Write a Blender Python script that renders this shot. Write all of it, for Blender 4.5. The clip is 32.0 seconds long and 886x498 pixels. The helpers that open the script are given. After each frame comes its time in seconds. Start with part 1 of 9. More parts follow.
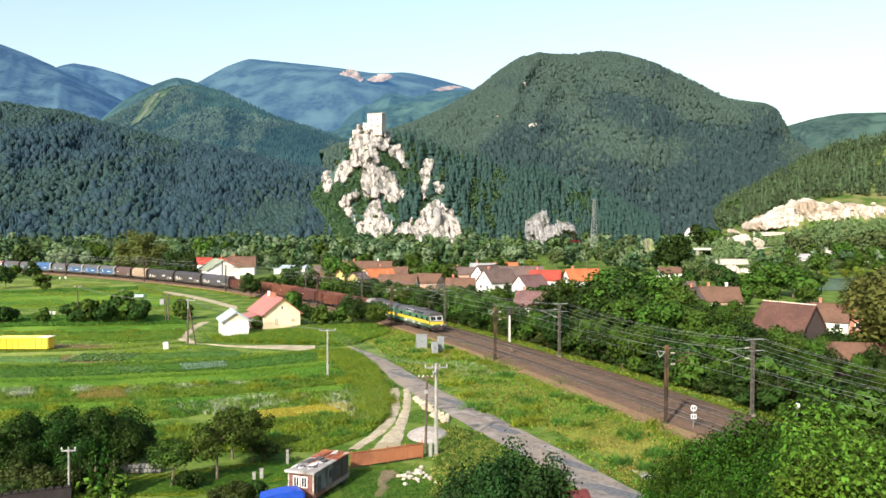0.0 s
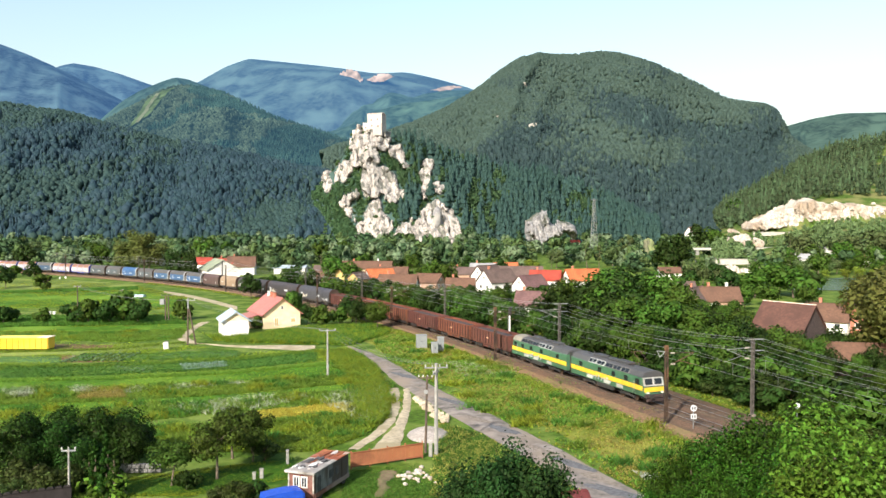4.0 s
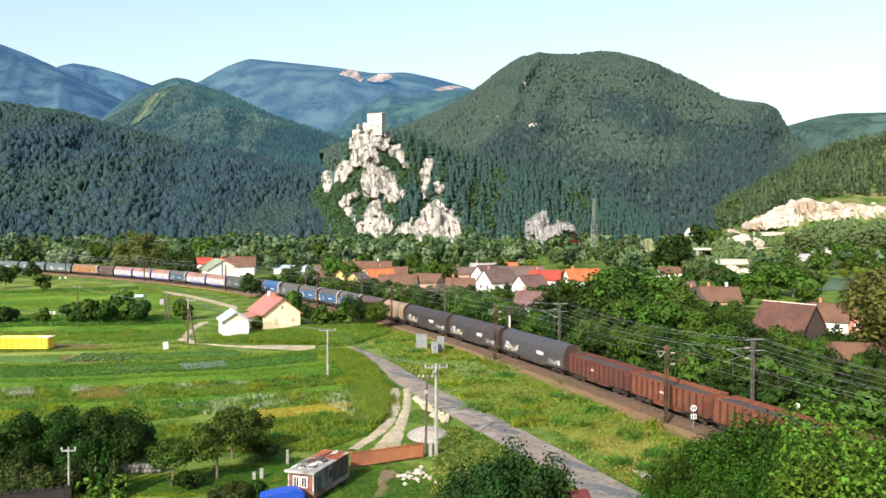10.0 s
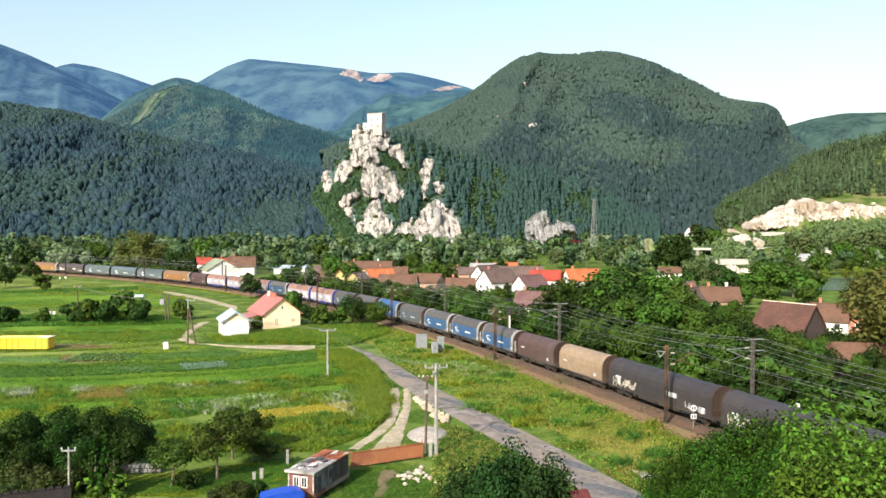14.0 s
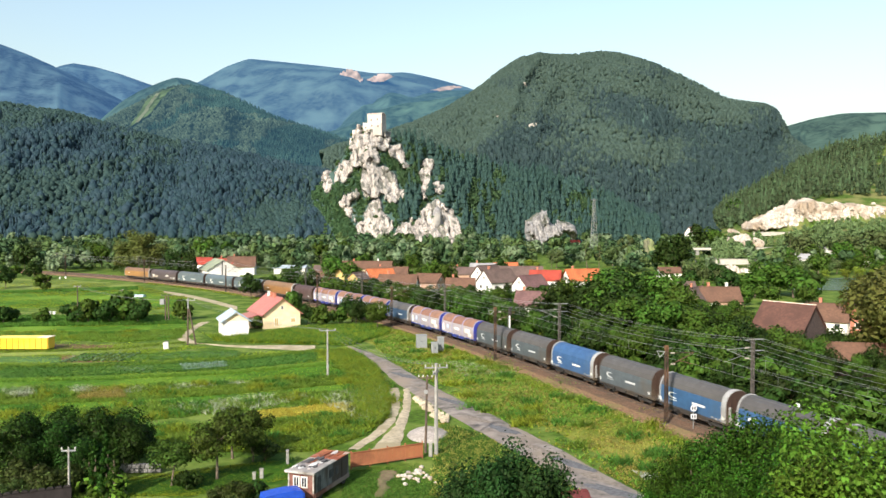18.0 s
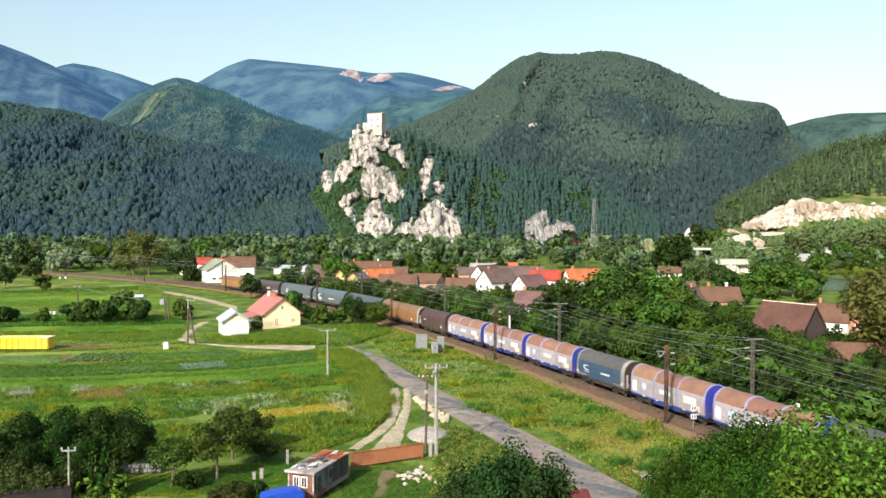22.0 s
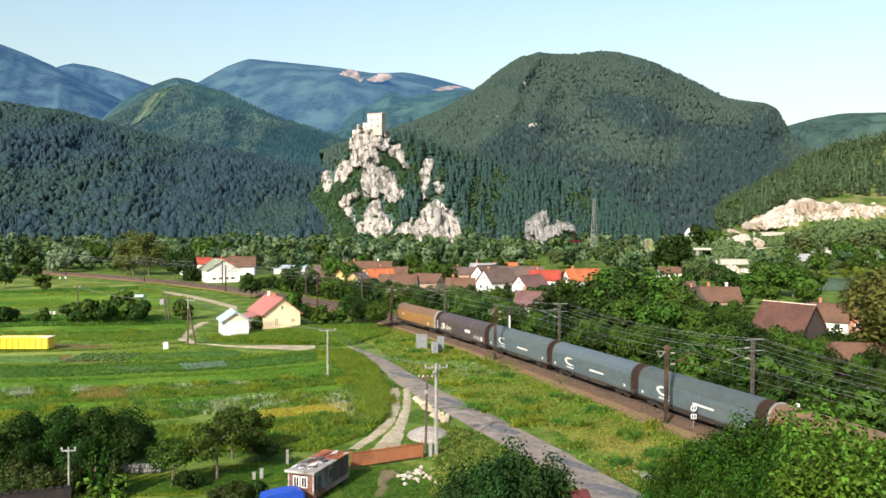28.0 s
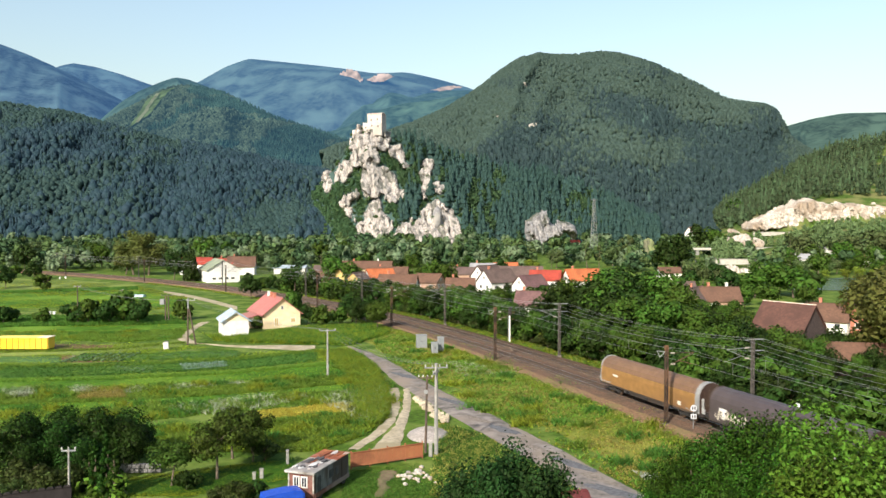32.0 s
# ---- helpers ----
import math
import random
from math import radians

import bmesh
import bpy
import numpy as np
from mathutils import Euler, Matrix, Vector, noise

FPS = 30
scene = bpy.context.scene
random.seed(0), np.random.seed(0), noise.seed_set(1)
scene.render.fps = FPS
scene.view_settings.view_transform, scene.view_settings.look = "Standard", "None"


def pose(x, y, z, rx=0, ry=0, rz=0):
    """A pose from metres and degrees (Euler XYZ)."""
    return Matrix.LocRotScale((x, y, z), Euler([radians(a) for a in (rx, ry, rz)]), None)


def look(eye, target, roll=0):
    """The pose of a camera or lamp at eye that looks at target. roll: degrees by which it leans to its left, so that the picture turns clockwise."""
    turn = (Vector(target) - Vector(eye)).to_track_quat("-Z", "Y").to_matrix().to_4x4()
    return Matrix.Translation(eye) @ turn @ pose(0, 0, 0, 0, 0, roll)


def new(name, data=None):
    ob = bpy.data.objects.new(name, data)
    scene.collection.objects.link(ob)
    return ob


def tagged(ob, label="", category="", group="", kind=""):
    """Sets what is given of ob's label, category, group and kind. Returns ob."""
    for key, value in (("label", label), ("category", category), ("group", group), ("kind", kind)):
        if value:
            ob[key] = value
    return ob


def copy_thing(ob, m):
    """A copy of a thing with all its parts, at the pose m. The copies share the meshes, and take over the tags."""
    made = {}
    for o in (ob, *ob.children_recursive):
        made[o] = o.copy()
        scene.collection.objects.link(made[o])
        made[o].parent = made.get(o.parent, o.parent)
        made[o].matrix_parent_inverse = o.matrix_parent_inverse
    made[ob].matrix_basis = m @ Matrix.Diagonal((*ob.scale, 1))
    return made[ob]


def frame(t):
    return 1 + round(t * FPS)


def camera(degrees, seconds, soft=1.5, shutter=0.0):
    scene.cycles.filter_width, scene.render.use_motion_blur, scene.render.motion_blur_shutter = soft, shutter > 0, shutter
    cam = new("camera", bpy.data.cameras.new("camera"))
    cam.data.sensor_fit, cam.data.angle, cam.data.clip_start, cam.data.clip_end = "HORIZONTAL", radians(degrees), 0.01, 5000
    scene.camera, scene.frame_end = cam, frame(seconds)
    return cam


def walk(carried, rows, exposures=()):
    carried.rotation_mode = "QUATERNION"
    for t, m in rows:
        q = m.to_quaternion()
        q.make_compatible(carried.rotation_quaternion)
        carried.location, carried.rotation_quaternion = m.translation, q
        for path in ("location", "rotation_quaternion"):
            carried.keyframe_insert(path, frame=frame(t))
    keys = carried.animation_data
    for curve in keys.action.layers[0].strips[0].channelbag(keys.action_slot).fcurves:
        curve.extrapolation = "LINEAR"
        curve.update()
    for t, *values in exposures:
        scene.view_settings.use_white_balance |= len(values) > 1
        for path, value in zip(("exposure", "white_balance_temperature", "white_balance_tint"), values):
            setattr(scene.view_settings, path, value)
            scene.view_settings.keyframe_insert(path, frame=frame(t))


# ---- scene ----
# camera: stands still on the hillside, level with the treetops
cam = camera(57.98, 32.0, soft=1.5, shutter=0.4)
EYE = pose(0, 0, 19.94, 88.283, 0, 0)
walk(cam, [(0, EYE), (32, EYE)], [(0, 0.84), (12, 0.78), (32, 0.60)])

# world: clear afternoon sky, sun low over the left shoulder
SUN_EL, SUN_AZ = radians(32), math.atan2(-0.46, -0.89)
world = bpy.data.worlds.new("sky")
scene.world = world
world.use_nodes = True
_n = world.node_tree.nodes
_sky = _n.new("ShaderNodeTexSky")
_sky.sky_type, _sky.sun_disc = "NISHITA", False
_sky.sun_elevation, _sky.sun_rotation = SUN_EL, SUN_AZ
_sky.altitude, _sky.air_density, _sky.dust_density, _sky.ozone_density = 350, 1.5, 4.0, 1.0
_n["Background"].inputs["Strength"].default_value = 0.145
world.node_tree.links.new(_sky.outputs["Color"], _n["Background"].inputs["Color"])
sun = new("sun", bpy.data.lights.new("sun", "SUN"))
sun.data.energy, sun.data.angle, sun.data.color = 5.0, radians(0.6), (1.0, 0.95, 0.86)
_d = Vector((0.46 * math.cos(SUN_EL), 0.89 * math.cos(SUN_EL), -math.sin(SUN_EL)))
sun.matrix_world = look((-300, -300, 300), Vector((-300, -300, 300)) + _d)

# ---- materials ----
MATS = {}


def mat(name, c, var=0.25, rough=0.75, scale=4.0, bump=0.0, metal=0.0, c2=None, rnd=0.0, island=False, spec=0.4, bdist=0.05, mask=(0.45, 0.62), stretch=None):
    """Two scales of noise vary the colour; c2 is a second colour that breaks through in patches (dirt, rust, dry grass)."""
    if name in MATS:
        return MATS[name]
    m = bpy.data.materials.new(name)
    MATS[name] = m
    m.use_nodes = True
    nt = m.node_tree
    nd, ln = nt.nodes, nt.links.new
    b = nd["Principled BSDF"]
    b.inputs["Roughness"].default_value, b.inputs["Metallic"].default_value = rough, metal
    b.inputs["Specular IOR Level"].default_value = spec
    tc = nd.new("ShaderNodeTexCoord")
    fine, coarse = nd.new("ShaderNodeTexNoise"), nd.new("ShaderNodeTexNoise")
    for nz, s, det in ((fine, scale, 4), (coarse, scale / 7, 3)):
        nz.inputs["Scale"].default_value, nz.inputs["Detail"].default_value = s, det
        if stretch:
            mp = nd.new("ShaderNodeMapping")
            mp.inputs["Scale"].default_value = stretch
            ln(tc.outputs["Object"], mp.inputs["Vector"])
            ln(mp.outputs["Vector"], nz.inputs["Vector"])
        else:
            ln(tc.outputs["Object"], nz.inputs["Vector"])
    src = None
    lo, hi = [max(0, v * (1 - var)) for v in c], [min(1, v * (1 + var)) for v in c]
    ramp = nd.new("ShaderNodeValToRGB")
    ramp.color_ramp.elements[0].position, ramp.color_ramp.elements[1].position = 0.3, 0.7
    ramp.color_ramp.elements[0].color, ramp.color_ramp.elements[1].color = (*lo, 1), (*hi, 1)
    ln(fine.outputs["Fac"], ramp.inputs["Fac"])
    src = ramp.outputs["Color"]
    if c2:
        mk = nd.new("ShaderNodeMapRange")
        mk.inputs["From Min"].default_value, mk.inputs["From Max"].default_value = mask
        ln(coarse.outputs["Fac"], mk.inputs["Value"])
        mx = nd.new("ShaderNodeMix")
        mx.data_type = "RGBA"
        ln(mk.outputs["Result"], mx.inputs["Factor"])
        ln(src, mx.inputs["A"])
        mx.inputs["B"].default_value = (*c2, 1)
        src = mx.outputs["Result"]
    hsv = nd.new("ShaderNodeHueSaturation")
    ln(src, hsv.inputs["Color"])
    if rnd:
        rn = nd.new("ShaderNodeNewGeometry") if island else nd.new("ShaderNodeObjectInfo")
        out = rn.outputs["Random Per Island"] if island else rn.outputs["Random"]
        for key, a, z in (("Value", 1 - rnd, 1 + rnd), ("Hue", 0.5 - 0.06 * rnd, 0.5 + 0.06 * rnd)):
            mr = nd.new("ShaderNodeMapRange")
            mr.inputs["To Min"].default_value, mr.inputs["To Max"].default_value = a, z
            ln(out, mr.inputs["Value"])
            ln(mr.outputs["Result"], hsv.inputs[key])
    else:
        mr = nd.new("ShaderNodeMapRange")
        mr.inputs["To Min"].default_value, mr.inputs["To Max"].default_value = 1 - var * 0.5, 1 + var * 0.5
        ln(coarse.outputs["Fac"], mr.inputs["Value"])
        ln(mr.outputs["Result"], hsv.inputs["Value"])
    ln(hsv.outputs["Color"], b.inputs["Base Color"])
    if bump:
        bp = nd.new("ShaderNodeBump")
        bp.inputs["Strength"].default_value, bp.inputs["Distance"].default_value = bump, bdist
        ln(fine.outputs["Fac"], bp.inputs["Height"])
        ln(bp.outputs["Normal"], b.inputs["Normal"])
    return m


def leaf_mat(name, c, rnd=0.35, trans=0.25, tint=(0.5, 0.62, 0.1)):
    """Leaves: diffuse with light passing through, each leaf cluster a little different, each tree too."""
    if name in MATS:
        return MATS[name]
    m = bpy.data.materials.new(name)
    MATS[name] = m
    m.use_nodes = True
    nt = m.node_tree
    nd, ln = nt.nodes, nt.links.new
    b = nd["Principled BSDF"]
    b.inputs["Roughness"].default_value, b.inputs["Specular IOR Level"].default_value = 0.6, 0.08
    geo, oi = nd.new("ShaderNodeNewGeometry"), nd.new("ShaderNodeObjectInfo")
    col = nd.new("ShaderNodeRGB")
    col.outputs[0].default_value = (*c, 1)
    h1, h2 = nd.new("ShaderNodeHueSaturation"), nd.new("ShaderNodeHueSaturation")
    ln(col.outputs[0], h1.inputs["Color"])
    ln(h1.outputs["Color"], h2.inputs["Color"])
    for out, h, key, a, z in ((geo.outputs["Random Per Island"], h1, "Value", 1 - rnd, 1 + rnd),
                              (geo.outputs["Random Per Island"], h1, "Hue", 0.485, 0.515),
                              (oi.outputs["Random"], h2, "Value", 0.78, 1.22), (oi.outputs["Random"], h2, "Hue", 0.48, 0.515)):
        mr = nd.new("ShaderNodeMapRange")
        mr.inputs["To Min"].default_value, mr.inputs["To Max"].default_value = a, z
        ln(out, mr.inputs["Value"])
        ln(mr.outputs["Result"], h.inputs[key])
    ln(h2.outputs["Color"], b.inputs["Base Color"])
    tr = nd.new("ShaderNodeBsdfTranslucent")
    mx = nd.new("ShaderNodeMixShader")
    mx.inputs["Fac"].default_value = trans
    ln(h2.outputs["Color"], tr.inputs["Color"])
    ln(b.outputs["BSDF"], mx.inputs[1])
    ln(tr.outputs["BSDF"], mx.inputs[2])
    ln(mx.outputs["Shader"], nd["Material Output"].inputs["Surface"])
    return m


GRASS = mat("grass", (0.05264, 0.09843, 0.01006), 0.45, 0.9, 1.6, 0.6, c2=(0.1156, 0.1564, 0.0306), bdist=0.25, spec=0.1)
BALLAST = mat("ballast", (0.120, 0.074, 0.050), 0.5, 0.95, 5, 0.8, c2=(0.075, 0.0525, 0.0375), bdist=0.08, spec=0.1)
GRAVEL_SHOULDER = mat("gravel_shoulder", (0.165, 0.102, 0.060), 0.4, 0.95, 3, 0.6, c2=(0.14, 0.11, 0.05), spec=0.1)
RAIL = mat("rail_steel", (0.13, 0.085, 0.06), 0.3, 0.5, 6, 0, 0.6)
RAILTOP = mat("rail_head", (0.42, 0.40, 0.38), 0.2, 0.3, 6, 0, 0.9)
SLEEPER = mat("sleeper_wood", (0.0675, 0.04875, 0.036), 0.4, 0.9, 3, rnd=0.3, island=True)
ASPHALT = mat("old_asphalt", (0.172, 0.150, 0.135), 0.5, 0.92, 0.9, 0.3, c2=(0.205, 0.165, 0.132), spec=0.15)
DIRT = mat("dirt_track", (0.345, 0.2925, 0.21), 0.3, 0.95, 2.5, 0.4, c2=(0.2475, 0.21, 0.135), spec=0.1)
LIMESTONE = mat("limestone", (0.45, 0.41, 0.375), 0.5, 0.95, 0.7, 1.0, c2=(0.15, 0.15, 0.13), bdist=2.0, spec=0.05, mask=(0.50, 0.62), stretch=(1.9, 1.9, 0.7))
QUARRY = mat("quarry_stone", (0.46, 0.41, 0.35), 0.45, 0.95, 0.5, 1.0, c2=(0.25, 0.20, 0.15), bdist=2.0, spec=0.1)
CONCRETE = mat("concrete", (0.2034, 0.1957, 0.1779), 0.25, 0.9, 3, 0.2)
LATTICE = mat("mast_steel", (0.02267, 0.01405, 0.0102), 0.35, 0.7, 3, c2=(0.1125, 0.05625, 0.03))
TIMBER = mat("old_timber", (0.075, 0.054, 0.04125), 0.35, 0.9, 3, 0.2)
GREYMETAL = mat("grey_metal", (0.189, 0.198, 0.2025), 0.15, 0.55, 3, c2=(0.20, 0.20, 0.20))
WHITE = mat("white_paint", (0.624, 0.6162, 0.5928), 0.08, 0.7, 2, c2=(0.50, 0.48, 0.43))
BLACK = mat("black_steel", (0.025, 0.023, 0.022), 0.3, 0.7, 4)
WIRE = mat("wire", (0.20, 0.20, 0.20), 0.1, 0.5, 4, metal=0.3)
BARK = mat("bark", (0.11, 0.085, 0.06), 0.4, 0.95, 6, 0.5)
GLASS = mat("window_glass", (0.012, 0.015, 0.018), 0.2, 0.12, 2, spec=0.35)
LEAF = leaf_mat("leaves", (0.04592, 0.08878, 0.01224))
LEAF_D = leaf_mat("dark_leaves", (0.021, 0.043, 0.008), 0.45)
LEAF_Y = leaf_mat("yellow_green_leaves", (0.1267, 0.1774, 0.02218))
LEAF_G = leaf_mat("grey_green_leaves", (0.07249, 0.1021, 0.03624))
LEAF_B = leaf_mat("brownish_leaves", (0.0918, 0.0999, 0.0243))

# ---- building helpers ----


def part(name, bm, material, parent=None, label="", smooth=False):
    me = bpy.data.meshes.new(name)
    bm.normal_update()
    bm.to_mesh(me)
    bm.free()
    for p in me.polygons:
        p.use_smooth = smooth
    for mm in (material if isinstance(material, (list, tuple)) else [material]):
        me.materials.append(mm)
    ob = new(name, me)
    if parent:
        ob.parent = parent
    if label:
        ob["label"] = label
    return ob


def thing(name, label, category, m, group=""):
    ob = new(name)
    ob.empty_display_size = 0.3
    ob.matrix_world = m
    return tagged(ob, label, category, group)


def raw(name, verts, faces, material, parent=None, smooth=False, normals=None):
    """A mesh from arrays: verts (n, 3), faces (m, k)."""
    me = bpy.data.meshes.new(name)
    v, f = np.asarray(verts, dtype=np.float32), np.asarray(faces, dtype=np.int32)
    me.vertices.add(len(v))
    me.vertices.foreach_set("co", v.ravel())
    k = f.shape[1]
    me.loops.add(f.size)
    me.loops.foreach_set("vertex_index", f.ravel())
    me.polygons.add(len(f))
    me.polygons.foreach_set("loop_start", np.arange(0, f.size, k, dtype=np.int32))
    me.polygons.foreach_set("loop_total", np.full(len(f), k, dtype=np.int32))
    me.update(calc_edges=True)
    me.validate()
    if smooth:
        me.polygons.foreach_set("use_smooth", np.ones(len(f), dtype=bool))
    if normals is not None:
        me.polygons.foreach_set("use_smooth", np.ones(len(f), dtype=bool))
        me.normals_split_custom_set_from_vertices(normals.tolist())
    me.materials.append(material)
    ob = new(name, me)
    if parent:
        ob.parent = parent
    return ob


def box(bm, c, s, rz=0.0, taper=1.0, bevel=0.0):
    """A block with centre c and size s; taper narrows its top."""
    r = bmesh.ops.create_cube(bm, size=1)
    vs = r["verts"]
    for v in vs:
        k = taper if v.co.z > 0 else 1
        v.co = Vector((v.co.x * s[0] * k, v.co.y * s[1] * k, v.co.z * s[2]))
    if bevel:
        es = list({e for v in vs for e in v.link_edges})
        rb = bmesh.ops.bevel(bm, geom=es, offset=bevel, segments=1, affect="EDGES")
        vs = list({v for f in rb["faces"] for v in f.verts} | {v for v in vs if v.is_valid})
    bmesh.ops.transform(bm, matrix=pose(*c, 0, 0, rz), verts=vs)
    return bm


def rod(bm, a, b, r0, r1=None, n=6):
    a, b = Vector(a), Vector(b)
    d = b - a
    q = d.to_track_quat("Z", "Y").to_matrix().to_4x4()
    bmesh.ops.create_cone(bm, cap_ends=True, segments=n, radius1=r0, radius2=r0 if r1 is None else r1, depth=d.length,
                          matrix=Matrix.Translation((a + b) / 2) @ q)
    return bm


def prism(bm, prof, x0, x1, cap=True):
    """A closed profile of (y, z) points drawn out along x."""
    a = [bm.verts.new((x0, y, z)) for y, z in prof]
    b = [bm.verts.new((x1, y, z)) for y, z in prof]
    n = len(prof)
    for i in range(n):
        bm.faces.new((a[i], a[(i + 1) % n], b[(i + 1) % n], b[i]))
    if cap:
        bm.faces.new(a[::-1])
        bm.faces.new(b)
    return bm


def B():
    return bmesh.new()


def fbm(x, y, z=0.0, octs=4):
    v, a = 0.0, 0.5
    p = Vector((x, y, z))
    for _ in range(octs):
        v += a * noise.noise(p)
        p, a = p * 2.03, a * 0.5
    return v


SOFT = [None]


def crown_arrays(rng, r, h, z0, clumps, per, leaf, shape="round"):
    """Leaf clusters: small quads about clump centres in the outer part of a crown."""
    n = clumps * per
    lobes, rad = [], []
    nl = max(9, clumps // 6)
    while len(lobes) < nl:
        d = rng.normal(size=3)
        d /= np.linalg.norm(d)
        lump = 1 + 0.35 * noise.noise(Vector(d * 1.7) + Vector((r * 3.3, h, z0)))
        p = d * (0.45 + 0.30 * rng.random()) * lump
        if shape == "cone":
            t = (len(lobes) + 0.5) / nl
            a = len(lobes) * 2.4
            q = (1 - t) * 0.62
            p = np.array((math.cos(a) * q, math.sin(a) * q, t * 1.9 - 0.95))
            lobes.append(p * (r, r, h / 2))
            rad.append(0.10 * r + 0.30 * r * (1 - t))
            continue
        if p[2] < -0.62:
            continue
        lobes.append(p * (r, r, h / 2))
        rad.append(r * rng.uniform(0.26, 0.46))
    lobes, rad = np.array(lobes), np.array(rad)
    pick = rng.choice(nl, n, p=rad ** 2 / (rad ** 2).sum())
    d = rng.normal(size=(n, 3))
    d[:, 2] += 0.25
    d /= np.linalg.norm(d, axis=1)[:, None]
    k = rng.uniform(0.72, 1.06, n)
    k *= 1 + 0.25 * np.sin(d[:, 0] * 7 + pick) * np.sin(d[:, 1] * 6 + pick * 2) * np.sin(d[:, 2] * 5)
    flat_z = min(1.25, max(0.7, h / (2.2 * r)))
    cen = lobes[pick] + d * (rad[pick] * k)[:, None] * np.array((1, 1, flat_z)) + np.array((0, 0, z0 + h / 2))
    nr = d * 1.5 + rng.normal(size=(n, 3)) * 0.55 + np.array((0, 0, 0.3))
    nr /= np.linalg.norm(nr, axis=1)[:, None]
    t1 = np.cross(nr, rng.normal(size=(n, 3)))
    t1 /= np.linalg.norm(t1, axis=1)[:, None]
    t2 = np.cross(nr, t1)
    s = leaf * rng.uniform(0.6, 1.3, n)[:, None]
    v = np.stack([cen - t1 * s, cen - t2 * s * 0.6, cen + t1 * s - nr * s * 0.2, cen + t2 * s * 0.6], 1).reshape(-1, 3)
    f = np.arange(n * 4).reshape(n, 4)
    soft = d + 0.35 * nr + np.array((0, 0, 0.15))
    SOFT[0] = np.repeat(soft / np.linalg.norm(soft, axis=1)[:, None], 4, 0)
    return v, f



# ---- the line of the railway: curvature by distance from the near end, metres ----
KNOTS = [-60, 0, 50, 100, 150, 200, 260, 330, 420, 700]
CURVE = [0, 0.00088, 0.00154, 0.00268, 0.00229, 0.00179, 0.0022, 0.00214, 0.00207, 0.002]
_s = np.arange(-640, 700, 1.0)
_k = np.interp(_s, KNOTS, CURVE)
_k[_s < -60] = 0
_h = np.cumsum(_k)
_h += 1.93013 - _h[640]
_tx, _ty = np.cumsum(np.cos(_h)), np.cumsum(np.sin(_h))
_tx += 21.583 - _tx[640]
_ty += 93.584 - _ty[640]


def rail_at(s, off=0.0, z=0.0):
    """A point beside the running line: off metres to the side of the fields (minus: to the village)."""
    h = float(np.interp(s, _s, _h))
    return Vector((float(np.interp(s, _s, _tx)) - off * math.sin(h), float(np.interp(s, _s, _ty)) + off * math.cos(h), z))


def heading(s):
    return float(np.interp(s, _s, _h))


def ribbon(name, rows, material, parent=None, smooth=False):
    """A sheet through rows of points."""
    n = len(rows[0])
    v = [p for r in rows for p in r]
    f = [(i * n + j, i * n + j + 1, (i + 1) * n + j + 1, (i + 1) * n + j) for i in range(len(rows) - 1) for j in range(n - 1)]
    return raw(name, v, f, material, parent, smooth)


# ---- ground: one sheet to the horizon, with the knoll under the camera ----
def ground_z(x, y):
    d = math.hypot(x * 0.6, max(y, 0)) if y > 0 else abs(x) * 0.6
    z = -0.7
    if y < 60:
        z += max(0.0, min(18.6, (48 - d) * 0.42))
    return z


def build_ground():
    xs = sorted(set([-4500, -3000, -2000, -1300, -900, -600, -450] + list(range(-340, 341, 8)) + [450, 600, 900, 1300, 2000, 3000, 4500]))
    ys = sorted(set([-600, -300, -150, -80] + list(range(-40, 330, 6)) + list(range(330, 900, 40)) + [1000, 1300, 1700, 2300, 3000, 4000, 4900]))
    rows = [[(x, y, ground_z(x, y) + (0.08 * fbm(x * 0.06, y * 0.06) if y < 330 and abs(x) < 345 else 0)) for x in xs] for y in ys]
    g = ribbon("ground", rows, GRASS, smooth=True)
    tagged(g, "sunlit green meadow and garden land on the valley floor", "ground", kind="structure")


